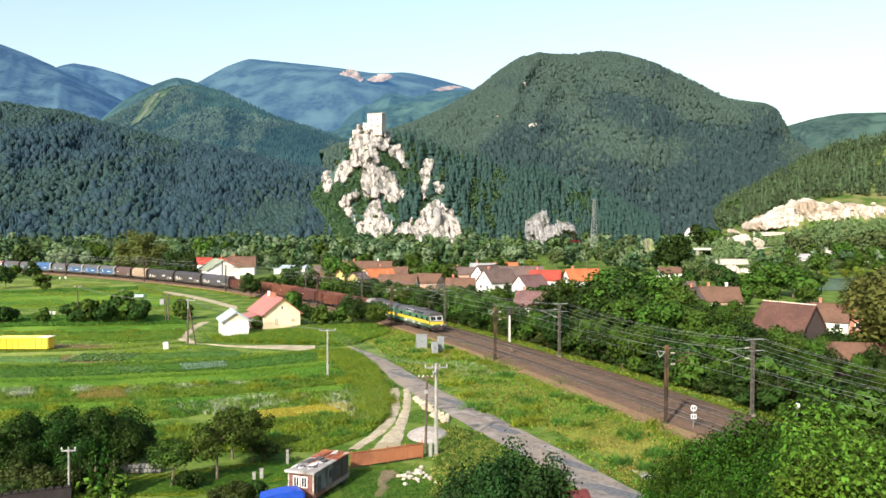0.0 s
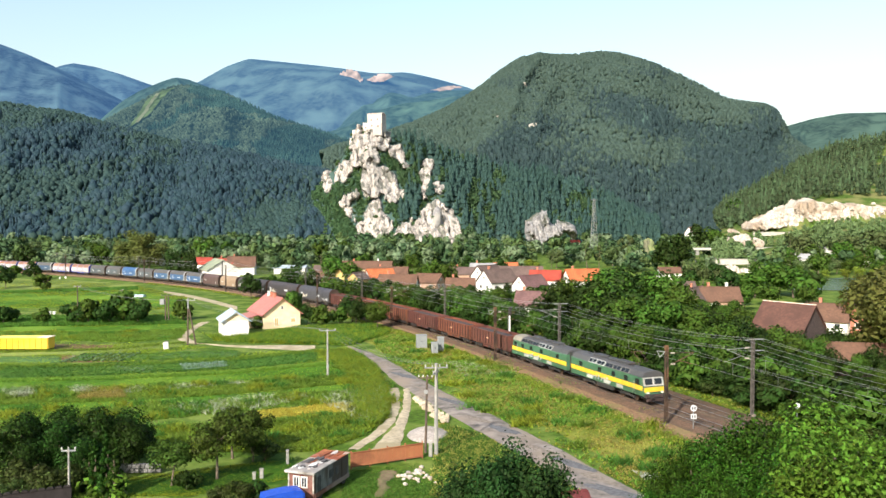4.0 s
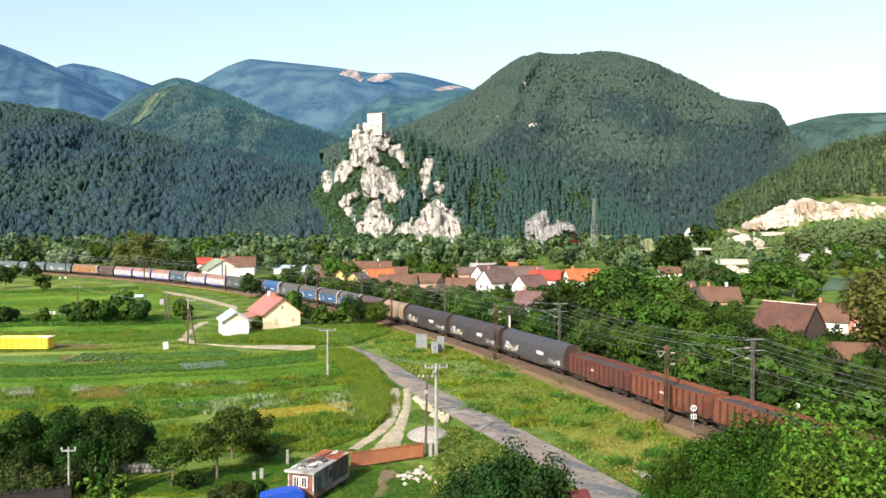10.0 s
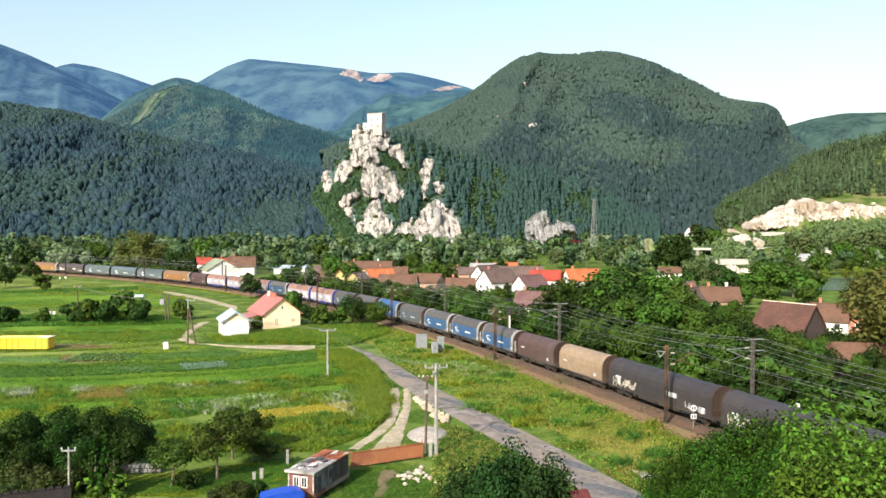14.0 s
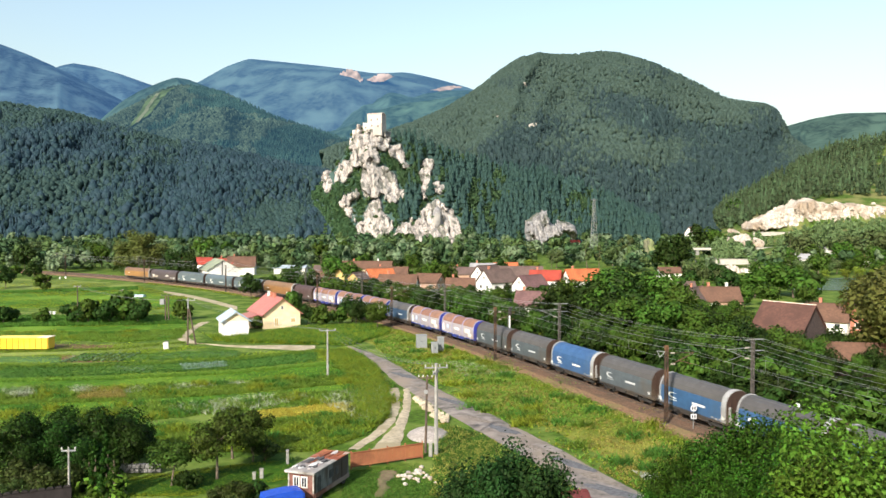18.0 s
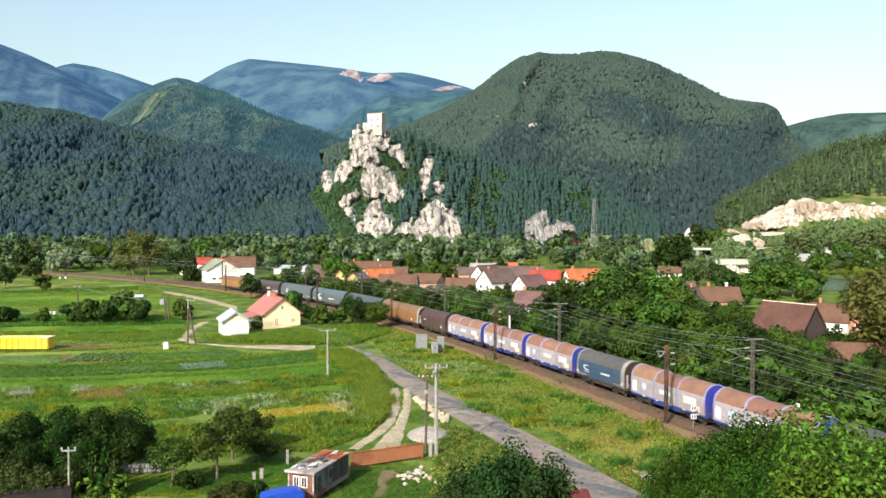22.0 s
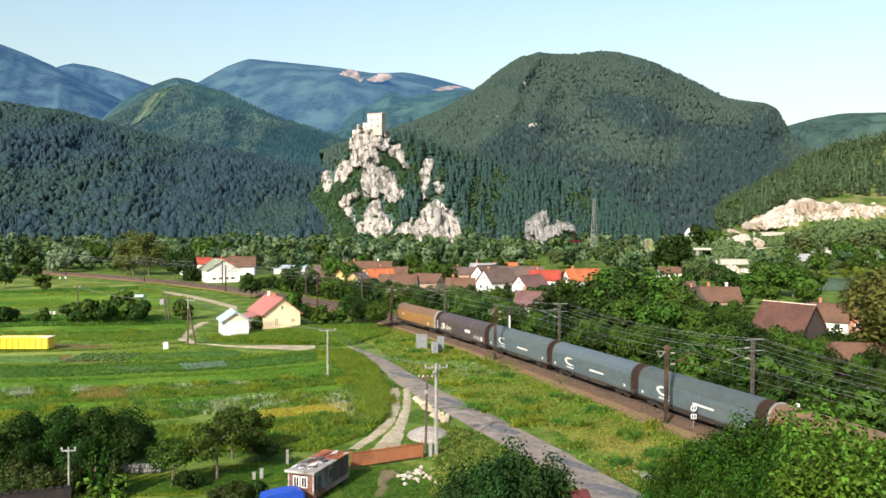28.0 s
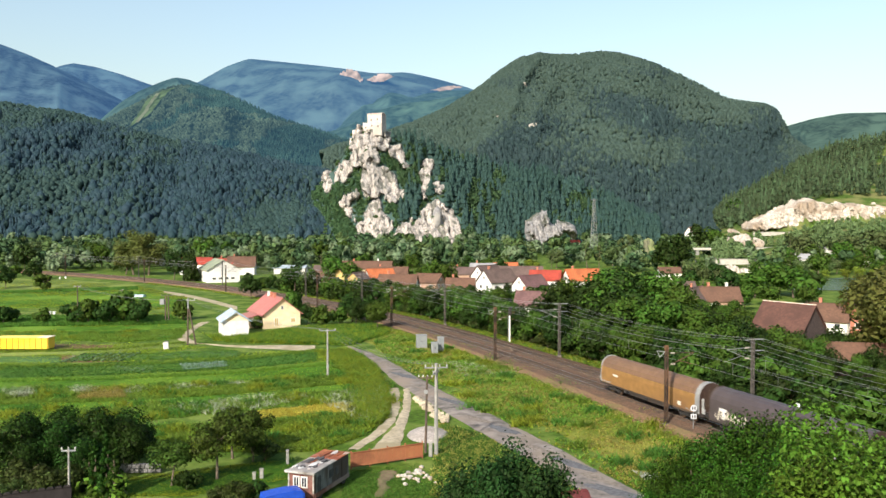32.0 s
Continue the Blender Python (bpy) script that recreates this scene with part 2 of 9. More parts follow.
def build_track():
    bed = []
    for s in np.arange(-500, 640, 4.0):
        bed.append([rail_at(s, o, z) for o, z in ((4.2, -0.75), (2.5, -0.22), (-6.5, -0.22), (-8.6, -0.75))])
    b = ribbon("track_bed", bed, BALLAST)
    tagged(b, "brown rust-stained ballast bed under two railway tracks", "ballast", kind="structure")
    wide = lambda s: 1.0 - 0.78 * min(1.0, max(0.0, (s - 10) / 45))
    sh = [[rail_at(s, 3.0 + (o - 3.0) * wide(s) + 1.3 * e * wide(s) * fbm(s * 0.21, e), z) for o, z, e in ((5.6, -0.68, 1.9), (4.7, -0.58, 0.6), (3.0, -0.27, 0.4))] for s in np.arange(-120, 420, 1.0)]
    tagged(ribbon("gravel_shoulder", sh, GRAVEL_SHOULDER), "sandy gravel strip along the ballast", "gravel", kind="structure")
    for k, mid in enumerate((0.0, -4.1)):
        t = thing("railway_track", "rusty steel rails on dark wooden sleepers", "railway track", pose(0, 0, 0), "pair of railway tracks")
        t["kind"] = "structure"
        for side in (0.75, -0.75):
            rows = []
            for s in np.arange(-500, 640, 4.0):
                rows.append([rail_at(s, mid + side + o, z) for o, z in ((0.07, -0.17), (0.02, -0.15), (0.036, -0.03), (-0.036, -0.03), (-0.02, -0.15), (-0.07, -0.17))])
            ribbon("rail", rows, RAIL, t)
            top = [[rail_at(s, mid + side + o, -0.005 - abs(o) * 0.1) for o in (0.036, -0.036)] for s in np.arange(-500, 640, 4.0)]
            ribbon("rail_head", top, RAILTOP, t)
        v, f = [], []
        for i, s in enumerate(np.arange(-70, 300, 0.62)):
            s += random.uniform(-0.04, 0.04)
            for ds, o, z in ((-0.13, 1.3, -0.18), (0.13, 1.3, -0.18), (0.13, -1.3, -0.18), (-0.13, -1.3, -0.18), (-0.13, 1.3, -0.3), (0.13, 1.3, -0.3), (0.13, -1.3, -0.3), (-0.13, -1.3, -0.3)):
                v.append(rail_at(s + ds, mid + o, z + 0.02 * math.sin(i * 1.7)))
            k = i * 8
            f += [(k, k + 1, k + 2, k + 3), (k, k + 4, k + 5, k + 1), (k + 1, k + 5, k + 6, k + 2), (k + 2, k + 6, k + 7, k + 3), (k + 3, k + 7, k + 4, k)]
        tagged(raw("sleepers", v, f, SLEEPER, t), kind="stuff")


def strip_between(name, left, right, material, z, label, category, n=40, rough_edge=0.42):
    """A sheet between two lines on the ground, with ragged edges."""
    def along(pts, u):
        L = [0]
        for a, b in zip(pts, pts[1:]):
            L.append(L[-1] + math.dist(a, b))
        d = u * L[-1]
        return np.interp(d, L, [p[0] for p in pts]), np.interp(d, L, [p[1] for p in pts])
    rows = []
    z = -0.7 + (z + 0.7) * 0.4
    for i in range(n + 1):
        u = i / n
        a, b = along(left, u), along(right, u)
        e0, e1 = rough_edge * fbm(a[0] * 0.7, a[1] * 0.7, 3), rough_edge * fbm(b[0] * 0.7, b[1] * 0.7, 7)
        d = Vector((b[0] - a[0], b[1] - a[1])).normalized()
        a, b = (a[0] - d.x * e0, a[1] - d.y * e0), (b[0] + d.x * e1, b[1] + d.y * e1)
        rows.append([(a[0] + (b[0] - a[0]) * k / 4, a[1] + (b[1] - a[1]) * k / 4, z + (0.0 if 0 < k < 4 else -0.09)) for k in range(5)])
    ob = ribbon(name, rows, material)
    return tagged(ob, label, category, kind="structure")


def build_roads():
    strip_between("road", [(-16.49, 135.09), (-13.08, 127.93), (-10.44, 120.48), (-8.14, 111.21), (-6.21, 104.01), (-2.99, 95.73), (0.98, 85.77), (4.21, 77.88), (6.91, 71.31), (9.3, 64.87), (10.94, 59.86), (12.67, 54.39)], [(-15.53, 135.09), (-11.82, 129.07), (-8.04, 120.48), (-4.22, 109.94), (-1.01, 101.09), (1.75, 94.48), (5.28, 86.28), (8.23, 79.17), (11.11, 72.21), (13.06, 66.37), (15.64, 59.86), (18.16, 53.38)], ASPHALT, -0.45, "worn grey asphalt lane with patched edges", "road", 60)
    strip_between("road", [(-49.64, 169.93), (-49.41, 160.53), (-47.05, 146.72), (-42.8, 138.98), (-36.81, 135.09), (-31.58, 133.23), (-26.61, 132.01), (-20.89, 130.23)], [(-51.45, 167.96), (-50.56, 158.77), (-48.4, 144.52), (-44.77, 138.98), (-37.33, 137.01), (-32.32, 136.36), (-27.61, 137.01), (-21.87, 136.36)], DIRT, -0.45, "pale gravel lane curving past the yellow house", "road", 40)
    strip_between("dirt_track", [(-6.85, 100.39), (-6.07, 91.77), (-6.08, 83.77), (-7.17, 78.09), (-8.76, 72.76)], [(-5.57, 100.39), (-4.96, 91.77), (-4.96, 83.05), (-6.06, 78.09), (-7.83, 72.76)], DIRT, -0.44, "pale rutted earth track through the grass", "track", 40)
    strip_between("dirt_track", [(-4.96, 99.7), (-4.56, 90.34), (-4.91, 82.1), (-6.06, 76.03), (-6.69, 72.76)], [(-4.07, 100.39), (-3.64, 89.77), (-3.89, 80.27), (-4.09, 72.76), (-4.84, 72.21)], DIRT, -0.44, "pale rutted earth track through the grass", "track", 40)
    strip_between("dirt_track", [(-5.3, 66.37), (-5.31, 64.14), (-5.13, 59.86)], [(-3.79, 66.37), (-4.25, 63.43), (-4.44, 59.86)], mat("trodden_earth", (0.15, 0.115, 0.07), 0.35, 0.95, 2.5, 0.4, c2=(0.09, 0.10, 0.03), spec=0.1), -0.44, "pale rutted earth track through the grass", "track", 20)
    strip_between("footpath", [(-87.64, 250.5), (-73.7, 234.36), (-62.54, 218.5), (-52.05, 201.81)], [(-84.72, 242.16), (-70.85, 225.28), (-59.85, 209.07), (-49.98, 193.74)], DIRT, -0.42, "pale sandy path below the railway", "path", 30)
    # heap of gravel beside the lane
    rows = []
    for i in range(15):
        r = i / 14
        rows.append([(-1.45 + r * 2.1 * (1 + 0.12 * fbm(math.cos(a), math.sin(a), 2)) * math.cos(a), 78.2 + r * 3.0 * (1 + 0.15 * fbm(math.cos(a), math.sin(a), 5)) * math.sin(a), -0.72 + 0.85 * (1 - r) ** 0.8 * (1 + 0.25 * fbm(r * 4, a, 3)) + 0.05 * fbm(r * 9, a * 4, 7)) for a in np.linspace(0, 2 * math.pi, 33)])
    tagged(ribbon("gravel_heap", rows, mat("pale_gravel", (0.30, 0.265, 0.24), 0.35, 0.95, 6, 0.7, c2=(0.23, 0.20, 0.175))), "pale heap of gravel tipped beside the lane", "gravel", kind="structure")


def build_lane_patches():
    """Repairs and worn places in the lane's surface."""
    R = random.Random(19)
    for (x, y), L, W, m in (((11.02, 68.42), 3.2, 0.8, "a"), ((9.05, 72.21), 1.6, 0.6, "b"), ((6.02, 79.82), 2.6, 0.9, "a"), ((7.7, 74.07), 2.2, 0.5, "b"), ((3.93, 83.77), 2.4, 0.6, "b"), ((1.05, 92.66), 3.0, 0.7, "a"), ((12.63, 64.14), 2.6, 0.7, "b"), ((13.13, 61.13), 2.8, 0.8, "a"), ((-1.69, 99.02), 3.0, 0.6, "b"), ((-5.33, 108.7), 3.4, 0.7, "a"), ((-8.72, 118.02), 4.0, 0.7, "b")):
        d = Vector((R.gauss(0.62, 0.05), -0.78)).normalized()
        s = Vector((-d.y, d.x))
        pts = []
        for k in range(14):
            a = 6.283 * k / 14
            q = Vector((x, y)) + d * math.cos(a) * L * R.uniform(0.7, 1.2) + s * math.sin(a) * W * R.uniform(0.6, 1.2)
            pts.append((q.x, q.y, -0.588))
        pts.append((x, y, -0.584))
        f = [(k, (k + 1) % 14, 14) for k in range(14)]
        mm = mat("asphalt_repair", (0.105, 0.105, 0.112), 0.3, 0.9, 3, 0.2, spec=0.15) if m == "a" else mat("worn_gravelly_asphalt", (0.185, 0.155, 0.13), 0.35, 0.95, 3, 0.3, spec=0.1)
        tagged(raw("road_patch", pts, f, mm), "patched place in the worn lane", "road patch", "lane repairs", "structure")


build_ground()
build_track()
build_roads()
build_lane_patches()


# ---- hills ----
def loft(name, ridge, foot, material, label, category, nu=90, nv=40, bulge=0.25, amp=10, freq=0.006, back=0.6, kind="structure", sharp=1.0, facet=False, blocks=0.0, gully=0.0, spurs=6.0):
    """A hillside from a ridge line down to its foot, with gullies, and a back slope behind the ridge."""
    def smooth(pts, n):
        p = np.array(pts, dtype=float)
        t = np.linspace(0, 1, len(p))
        u = np.linspace(0, 1, n)
        out = np.stack([np.interp(u, t, p[:, k]) for k in range(3)], 1)
        ker = np.array([1, 2, 3, 2, 1]) / 9.0
        for k in range(3):
            e = np.pad(out[:, k], 2, mode="edge")
            out[:, k] = np.convolve(e, ker, "valid")
        return out
    R, F = smooth(ridge, nu), smooth(foot, nu)
    rows = []
    back_rows = [(R[:, 0] * 1.06, R[:, 1] * 1.12 + 60, R[:, 2] * back)]
    bx, by, bz = back_rows[0]
    rows.append([(bx[i], by[i], bz[i]) for i in range(nu)])
    for j in range(nv + 1):
        v = j / nv
        row = []
        for i in range(nu):
            p = R[i] * (1 - v) + F[i] * v
            w = math.sin(math.pi * v)
            z = F[i][2] + (R[i][2] - F[i][2]) * ((1 - v) ** sharp) + bulge * w * (R[i][2] - F[i][2]) * 0.5
            g = fbm(p[0] * freq, p[1] * freq * 0.6, 2) * amp * w * 2.4
            if gully:
                a = i / nu * spurs + 0.5 * fbm(i / nu * 3, v * 1.5, 4) + 0.7 * v
                g += gully * w ** 0.7 * ((1 - 2.6 * abs(noise.noise(Vector((a, v * 0.5, 6))))) + 0.45 * (1 - 2.6 * abs(noise.noise(Vector((a * 2.7, v * 1.2, 11))))))
            if blocks:
                dist, cell = noise.voronoi(Vector((p[0] / 7.0, v * 1.6, 3.0)))
                dist2, cell2 = noise.voronoi(Vector((p[0] / 2.6, v * 4.0, 7.0)))
                g += blocks * (noise.noise(cell[0] * 3.7) + 0.5 * noise.noise(cell2[0] * 2.9) - 0.5 * (dist[1] - dist[0] < 0.12)) * min(1.0, 0.45 + w)
            row.append((p[0] + g * 0.5, p[1] - g, z + g * 0.6 + amp * 0.25 * fbm(p[0] * freq * 4, p[1] * freq * 4, 9) * w))
        rows.append(row)
    ob = ribbon(name, rows, material, smooth=not facet)
    tagged(ob, label, category, kind=kind)
    return np.array(rows[1:])


def sample(grid, n, rng, v0=0.0, v1=1.0, u0=0.0, u1=1.0):
    """n random points on a loft's front."""
    nv, nu = grid.shape[:2]
    u, v = (u0 + (u1 - u0) * rng.random(n)) * (nu - 1.001), (v0 + (v1 - v0) * rng.random(n)) * (nv - 1.001)
    i, j = u.astype(int), v.astype(int)
    a, b = (u - i)[:, None], (v - j)[:, None]
    return (grid[j, i] * (1 - a) * (1 - b) + grid[j, i + 1] * a * (1 - b) + grid[j + 1, i] * (1 - a) * b + grid[j + 1, i + 1] * a * b), u / (nu - 1), v / (nv - 1)


def conifer_shape(rng, tiers=4, seg=7):
    """A unit spruce: ragged stacked skirts, height 1."""
    v, f = [], []
    for t in range(tiers):
        z0, z1 = 0.12 + 0.80 * t / tiers, 0.12 + 0.80 * (t + 1.55) / tiers
        r = 0.23 * (1 - t / (tiers + 0.3)) + 0.02
        k = len(v)
        for i in range(seg * 2):
            a = math.pi * i / seg
            rr = r * (1.0 if i % 2 else 0.62) * rng.uniform(0.85, 1.15)
            v.append((rr * math.cos(a), rr * math.sin(a), z0 + (0.0 if i % 2 else 0.05)))
        v.append((0, 0, min(1.0, z1)))
        for i in range(seg * 2):
            f.append((k + i, k + (i + 1) % (seg * 2), k + seg * 2))
    return np.array(v), np.array(f)


def broadleaf_shape(rng, lumps=5, sub=2):
    """A unit broadleaf crown for far woods: several crumpled lumps."""
    v, f = [], []
    bm = bmesh.new()
    bmesh.ops.create_icosphere(bm, subdivisions=sub, radius=1)
    base = np.array([x.co[:] for x in bm.verts])
    fc = np.array([[w.index for w in x.verts] for x in bm.faces])
    bm.free()
    for k in range(lumps):
        c = np.array((rng.uniform(-0.2, 0.2), rng.uniform(-0.2, 0.2), rng.uniform(0.4, 0.75))) if k else np.array((0, 0, 0.5))
        r = rng.uniform(0.17, 0.27) if k else 0.40
        j = 1 + 0.28 * np.array([noise.noise(Vector(p * 2.7 + k * 5 + rng.random() * 0)) * 1.6 + rng.uniform(-0.3, 0.3) for p in base])
        p = base * j[:, None] * r * np.array((1, 1, 1.15)) + c
        f.append(fc + len(base) * k)
        v.append(p)
    return np.concatenate(v), np.concatenate(f)


def woods(name, pts, heights, shapes, material, label, rng, squash=1.0):
    """Many trees joined into one stretch of wood."""
    V, F, N, off = [], [], [], 0
    for i in range(len(pts)):
        sv, sf, *soft = shapes[i % len(shapes)]
        a, h = rng.random() * 6.283, heights[i]
        w = h * rng.uniform(0.8, 1.25) * squash
        c, s = math.cos(a), math.sin(a)
        p = np.empty_like(sv)
        p[:, 0] = (sv[:, 0] * c - sv[:, 1] * s) * w + pts[i, 0]
        p[:, 1] = (sv[:, 0] * s + sv[:, 1] * c) * w + pts[i, 1]
        p[:, 2] = sv[:, 2] * h + pts[i, 2] - 0.06 * h
        V.append(p)
        F.append(sf + off)
        off += len(sv)
        if soft:
            q = soft[0]
            N.append(np.stack([q[:, 0] * c - q[:, 1] * s, q[:, 0] * s + q[:, 1] * c, q[:, 2]], 1))
    ob = raw(name, np.concatenate(V), np.concatenate(F), material, smooth=True, normals=np.concatenate(N) if N else None)
    return tagged(ob, label, "forest", kind="stuff")


PINE = mat("pine_wood", (0.036, 0.056, 0.026), 0.35, 0.9, 0.3, rnd=0.35, island=True, spec=0.1)
# pale blue-green: haze between the trees is put into this floor colour
FLOORWOOD = mat("wood_floor_hazed", (0.046, 0.080, 0.070), 0.4, 0.95, 0.05, spec=0.05)


def far_haze_mat(name, c, glow, amount, rnd=0.0, island=False):
    """A far backdrop slope: the blue of kilometres of air is painted in as emission."""
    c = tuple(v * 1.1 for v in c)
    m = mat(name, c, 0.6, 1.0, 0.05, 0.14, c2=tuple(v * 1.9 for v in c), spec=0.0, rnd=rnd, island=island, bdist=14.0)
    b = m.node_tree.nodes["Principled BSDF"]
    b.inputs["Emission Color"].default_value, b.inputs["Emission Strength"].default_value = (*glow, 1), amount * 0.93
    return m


# bluer than spruce: the ridge's distance haze is put into the leaf colour
SPRUCE = leaf_mat("spruce_wood_hazed", (0.034, 0.065, 0.082), 0.12, 0.4)
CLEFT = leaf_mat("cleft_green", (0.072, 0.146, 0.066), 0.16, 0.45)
# broadleaves also carry the haze in their bluish base colour
BROAD = leaf_mat("broadleaf_wood_hazed", (0.046, 0.086, 0.082), 0.12, 0.42)


BANK_CLEAR = ((148.2, 403.7, 9), (179.4, 460.4, 7), (190.3, 465.6, 7), (165.4, 515.2, 6), (145.1, 445.1, 7), (226.9, 543.4, 12), (194.7, 400.1, 9), (201.4, 382.7, 7), (175.6, 391.5, 7), (154.1, 612.4, 8))


# bare crags of the castle rock: how far each stands out, and its knobs (x, z, radius)
CRAGS_UPPER = (
    (9, ((-71.5, 102.1, 2.4), (-70.7, 94.7, 4.8), (-71.0, 83.3, 6.9), (-69.1, 73.3, 7.4))),
    (9, ((-63.1, 93.1, 6.3), (-60.8, 82.8, 7.5), (-58.4, 71.3, 7.4), (-58.8, 59.7, 7.2), (-56.1, 49.3, 8.5))),
    (12, ((-60.2, 93.6, 7.6), (-55.4, 92.6, 8.4), (-51.0, 91.6, 7.4), (-49.4, 87.6, 5.4))),
    (5, ((-95.1, 58.5, 5.3), (-94.0, 50.5, 4.6))),
    (5, ((-85.2, 69.6, 2.3), (-87.0, 61.9, 2.9), (-87.2, 56.6, 2.3))),
    (6, ((-80.5, 66.1, 7.4), (-80.1, 58.9, 4.7), (-74.8, 63.7, 2.3))),
    (6, ((-40.1, 83.1, 6.2), (-36.1, 78.0, 4.7), (-30.2, 69.1, 2.9))),
)
CRAGS_MIDDLE = (
    (7, ((-49.7, 62.2, 6.0), (-45.1, 54.1, 8.5), (-40.1, 45.8, 7.8), (-33.0, 44.8, 3.3), (-49.8, 51.3, 6.7), (-36.7, 40.3, 3.3))),
    (5, ((-69.2, 43.6, 3.3), (-75.5, 40.4, 4.6), (-79.0, 36.8, 3.3), (-72.6, 30.1, 4.4), (-69.0, 24.5, 2.7))),
    (5, ((-64.6, 19.3, 2.7), (-61.9, 13.4, 4.3), (-59.3, 8.1, 2.7))),
    (7, ((-12.4, 71.0, 6.0), (-14.5, 63.2, 5.3), (-13.0, 56.0, 4.6), (-14.6, 48.1, 2.8), (-14.0, 41.2, 2.3))),
    (4, ((-5.4, 53.8, 2.8), (-3.5, 46.8, 3.5), (0.0, 50.1, 2.3))),
)
CRAGS_LOWER = (
    (6, ((-52.5, 34.1, 5.8), (-53.2, 26.2, 8.3), (-47.5, 19.3, 8.7), (-56.9, 19.3, 5.6), (-47.1, 13.5, 4.3), (-41.6, 19.3, 4.4))),
    (7, ((-5.2, 32.7, 7.0), (-11.6, 26.6, 6.3), (2.6, 25.3, 7.5), (6.8, 17.2, 8.0), (-3.8, 20.6, 12.0), (-16.6, 21.0, 5.1), (11.7, 10.6, 4.8))),
    (9, ((-7.9, 9.0, 11.6), (-18.0, 13.1, 6.8), (4.5, 6.1, 5.4), (9.1, 3.7, 2.7))),
    (8, ((-28.6, 16.0, 5.6), (-27.5, 10.6, 4.8), (-33.5, 13.1, 3.2), (-21.8, 15.1, 4.3))),
    (3, ((-24.5, 24.1, 1.7), (-25.7, 21.0, 1.7))),
)


def off_the_crags(p, h):
    """Which trees stand clear of the bare rock."""
    ok = np.ones(len(p), bool)
    for _, knobs in (*CRAGS_UPPER, *CRAGS_MIDDLE, *CRAGS_LOWER):
        for a, b, r in knobs:
            ok &= ~((np.abs(p[:, 0] - a) < r) & (p[:, 2] > b - r - h * 0.6) & (p[:, 2] < b + r))
    return ok


CASTLE_HILL, BIG_HILL = [], []


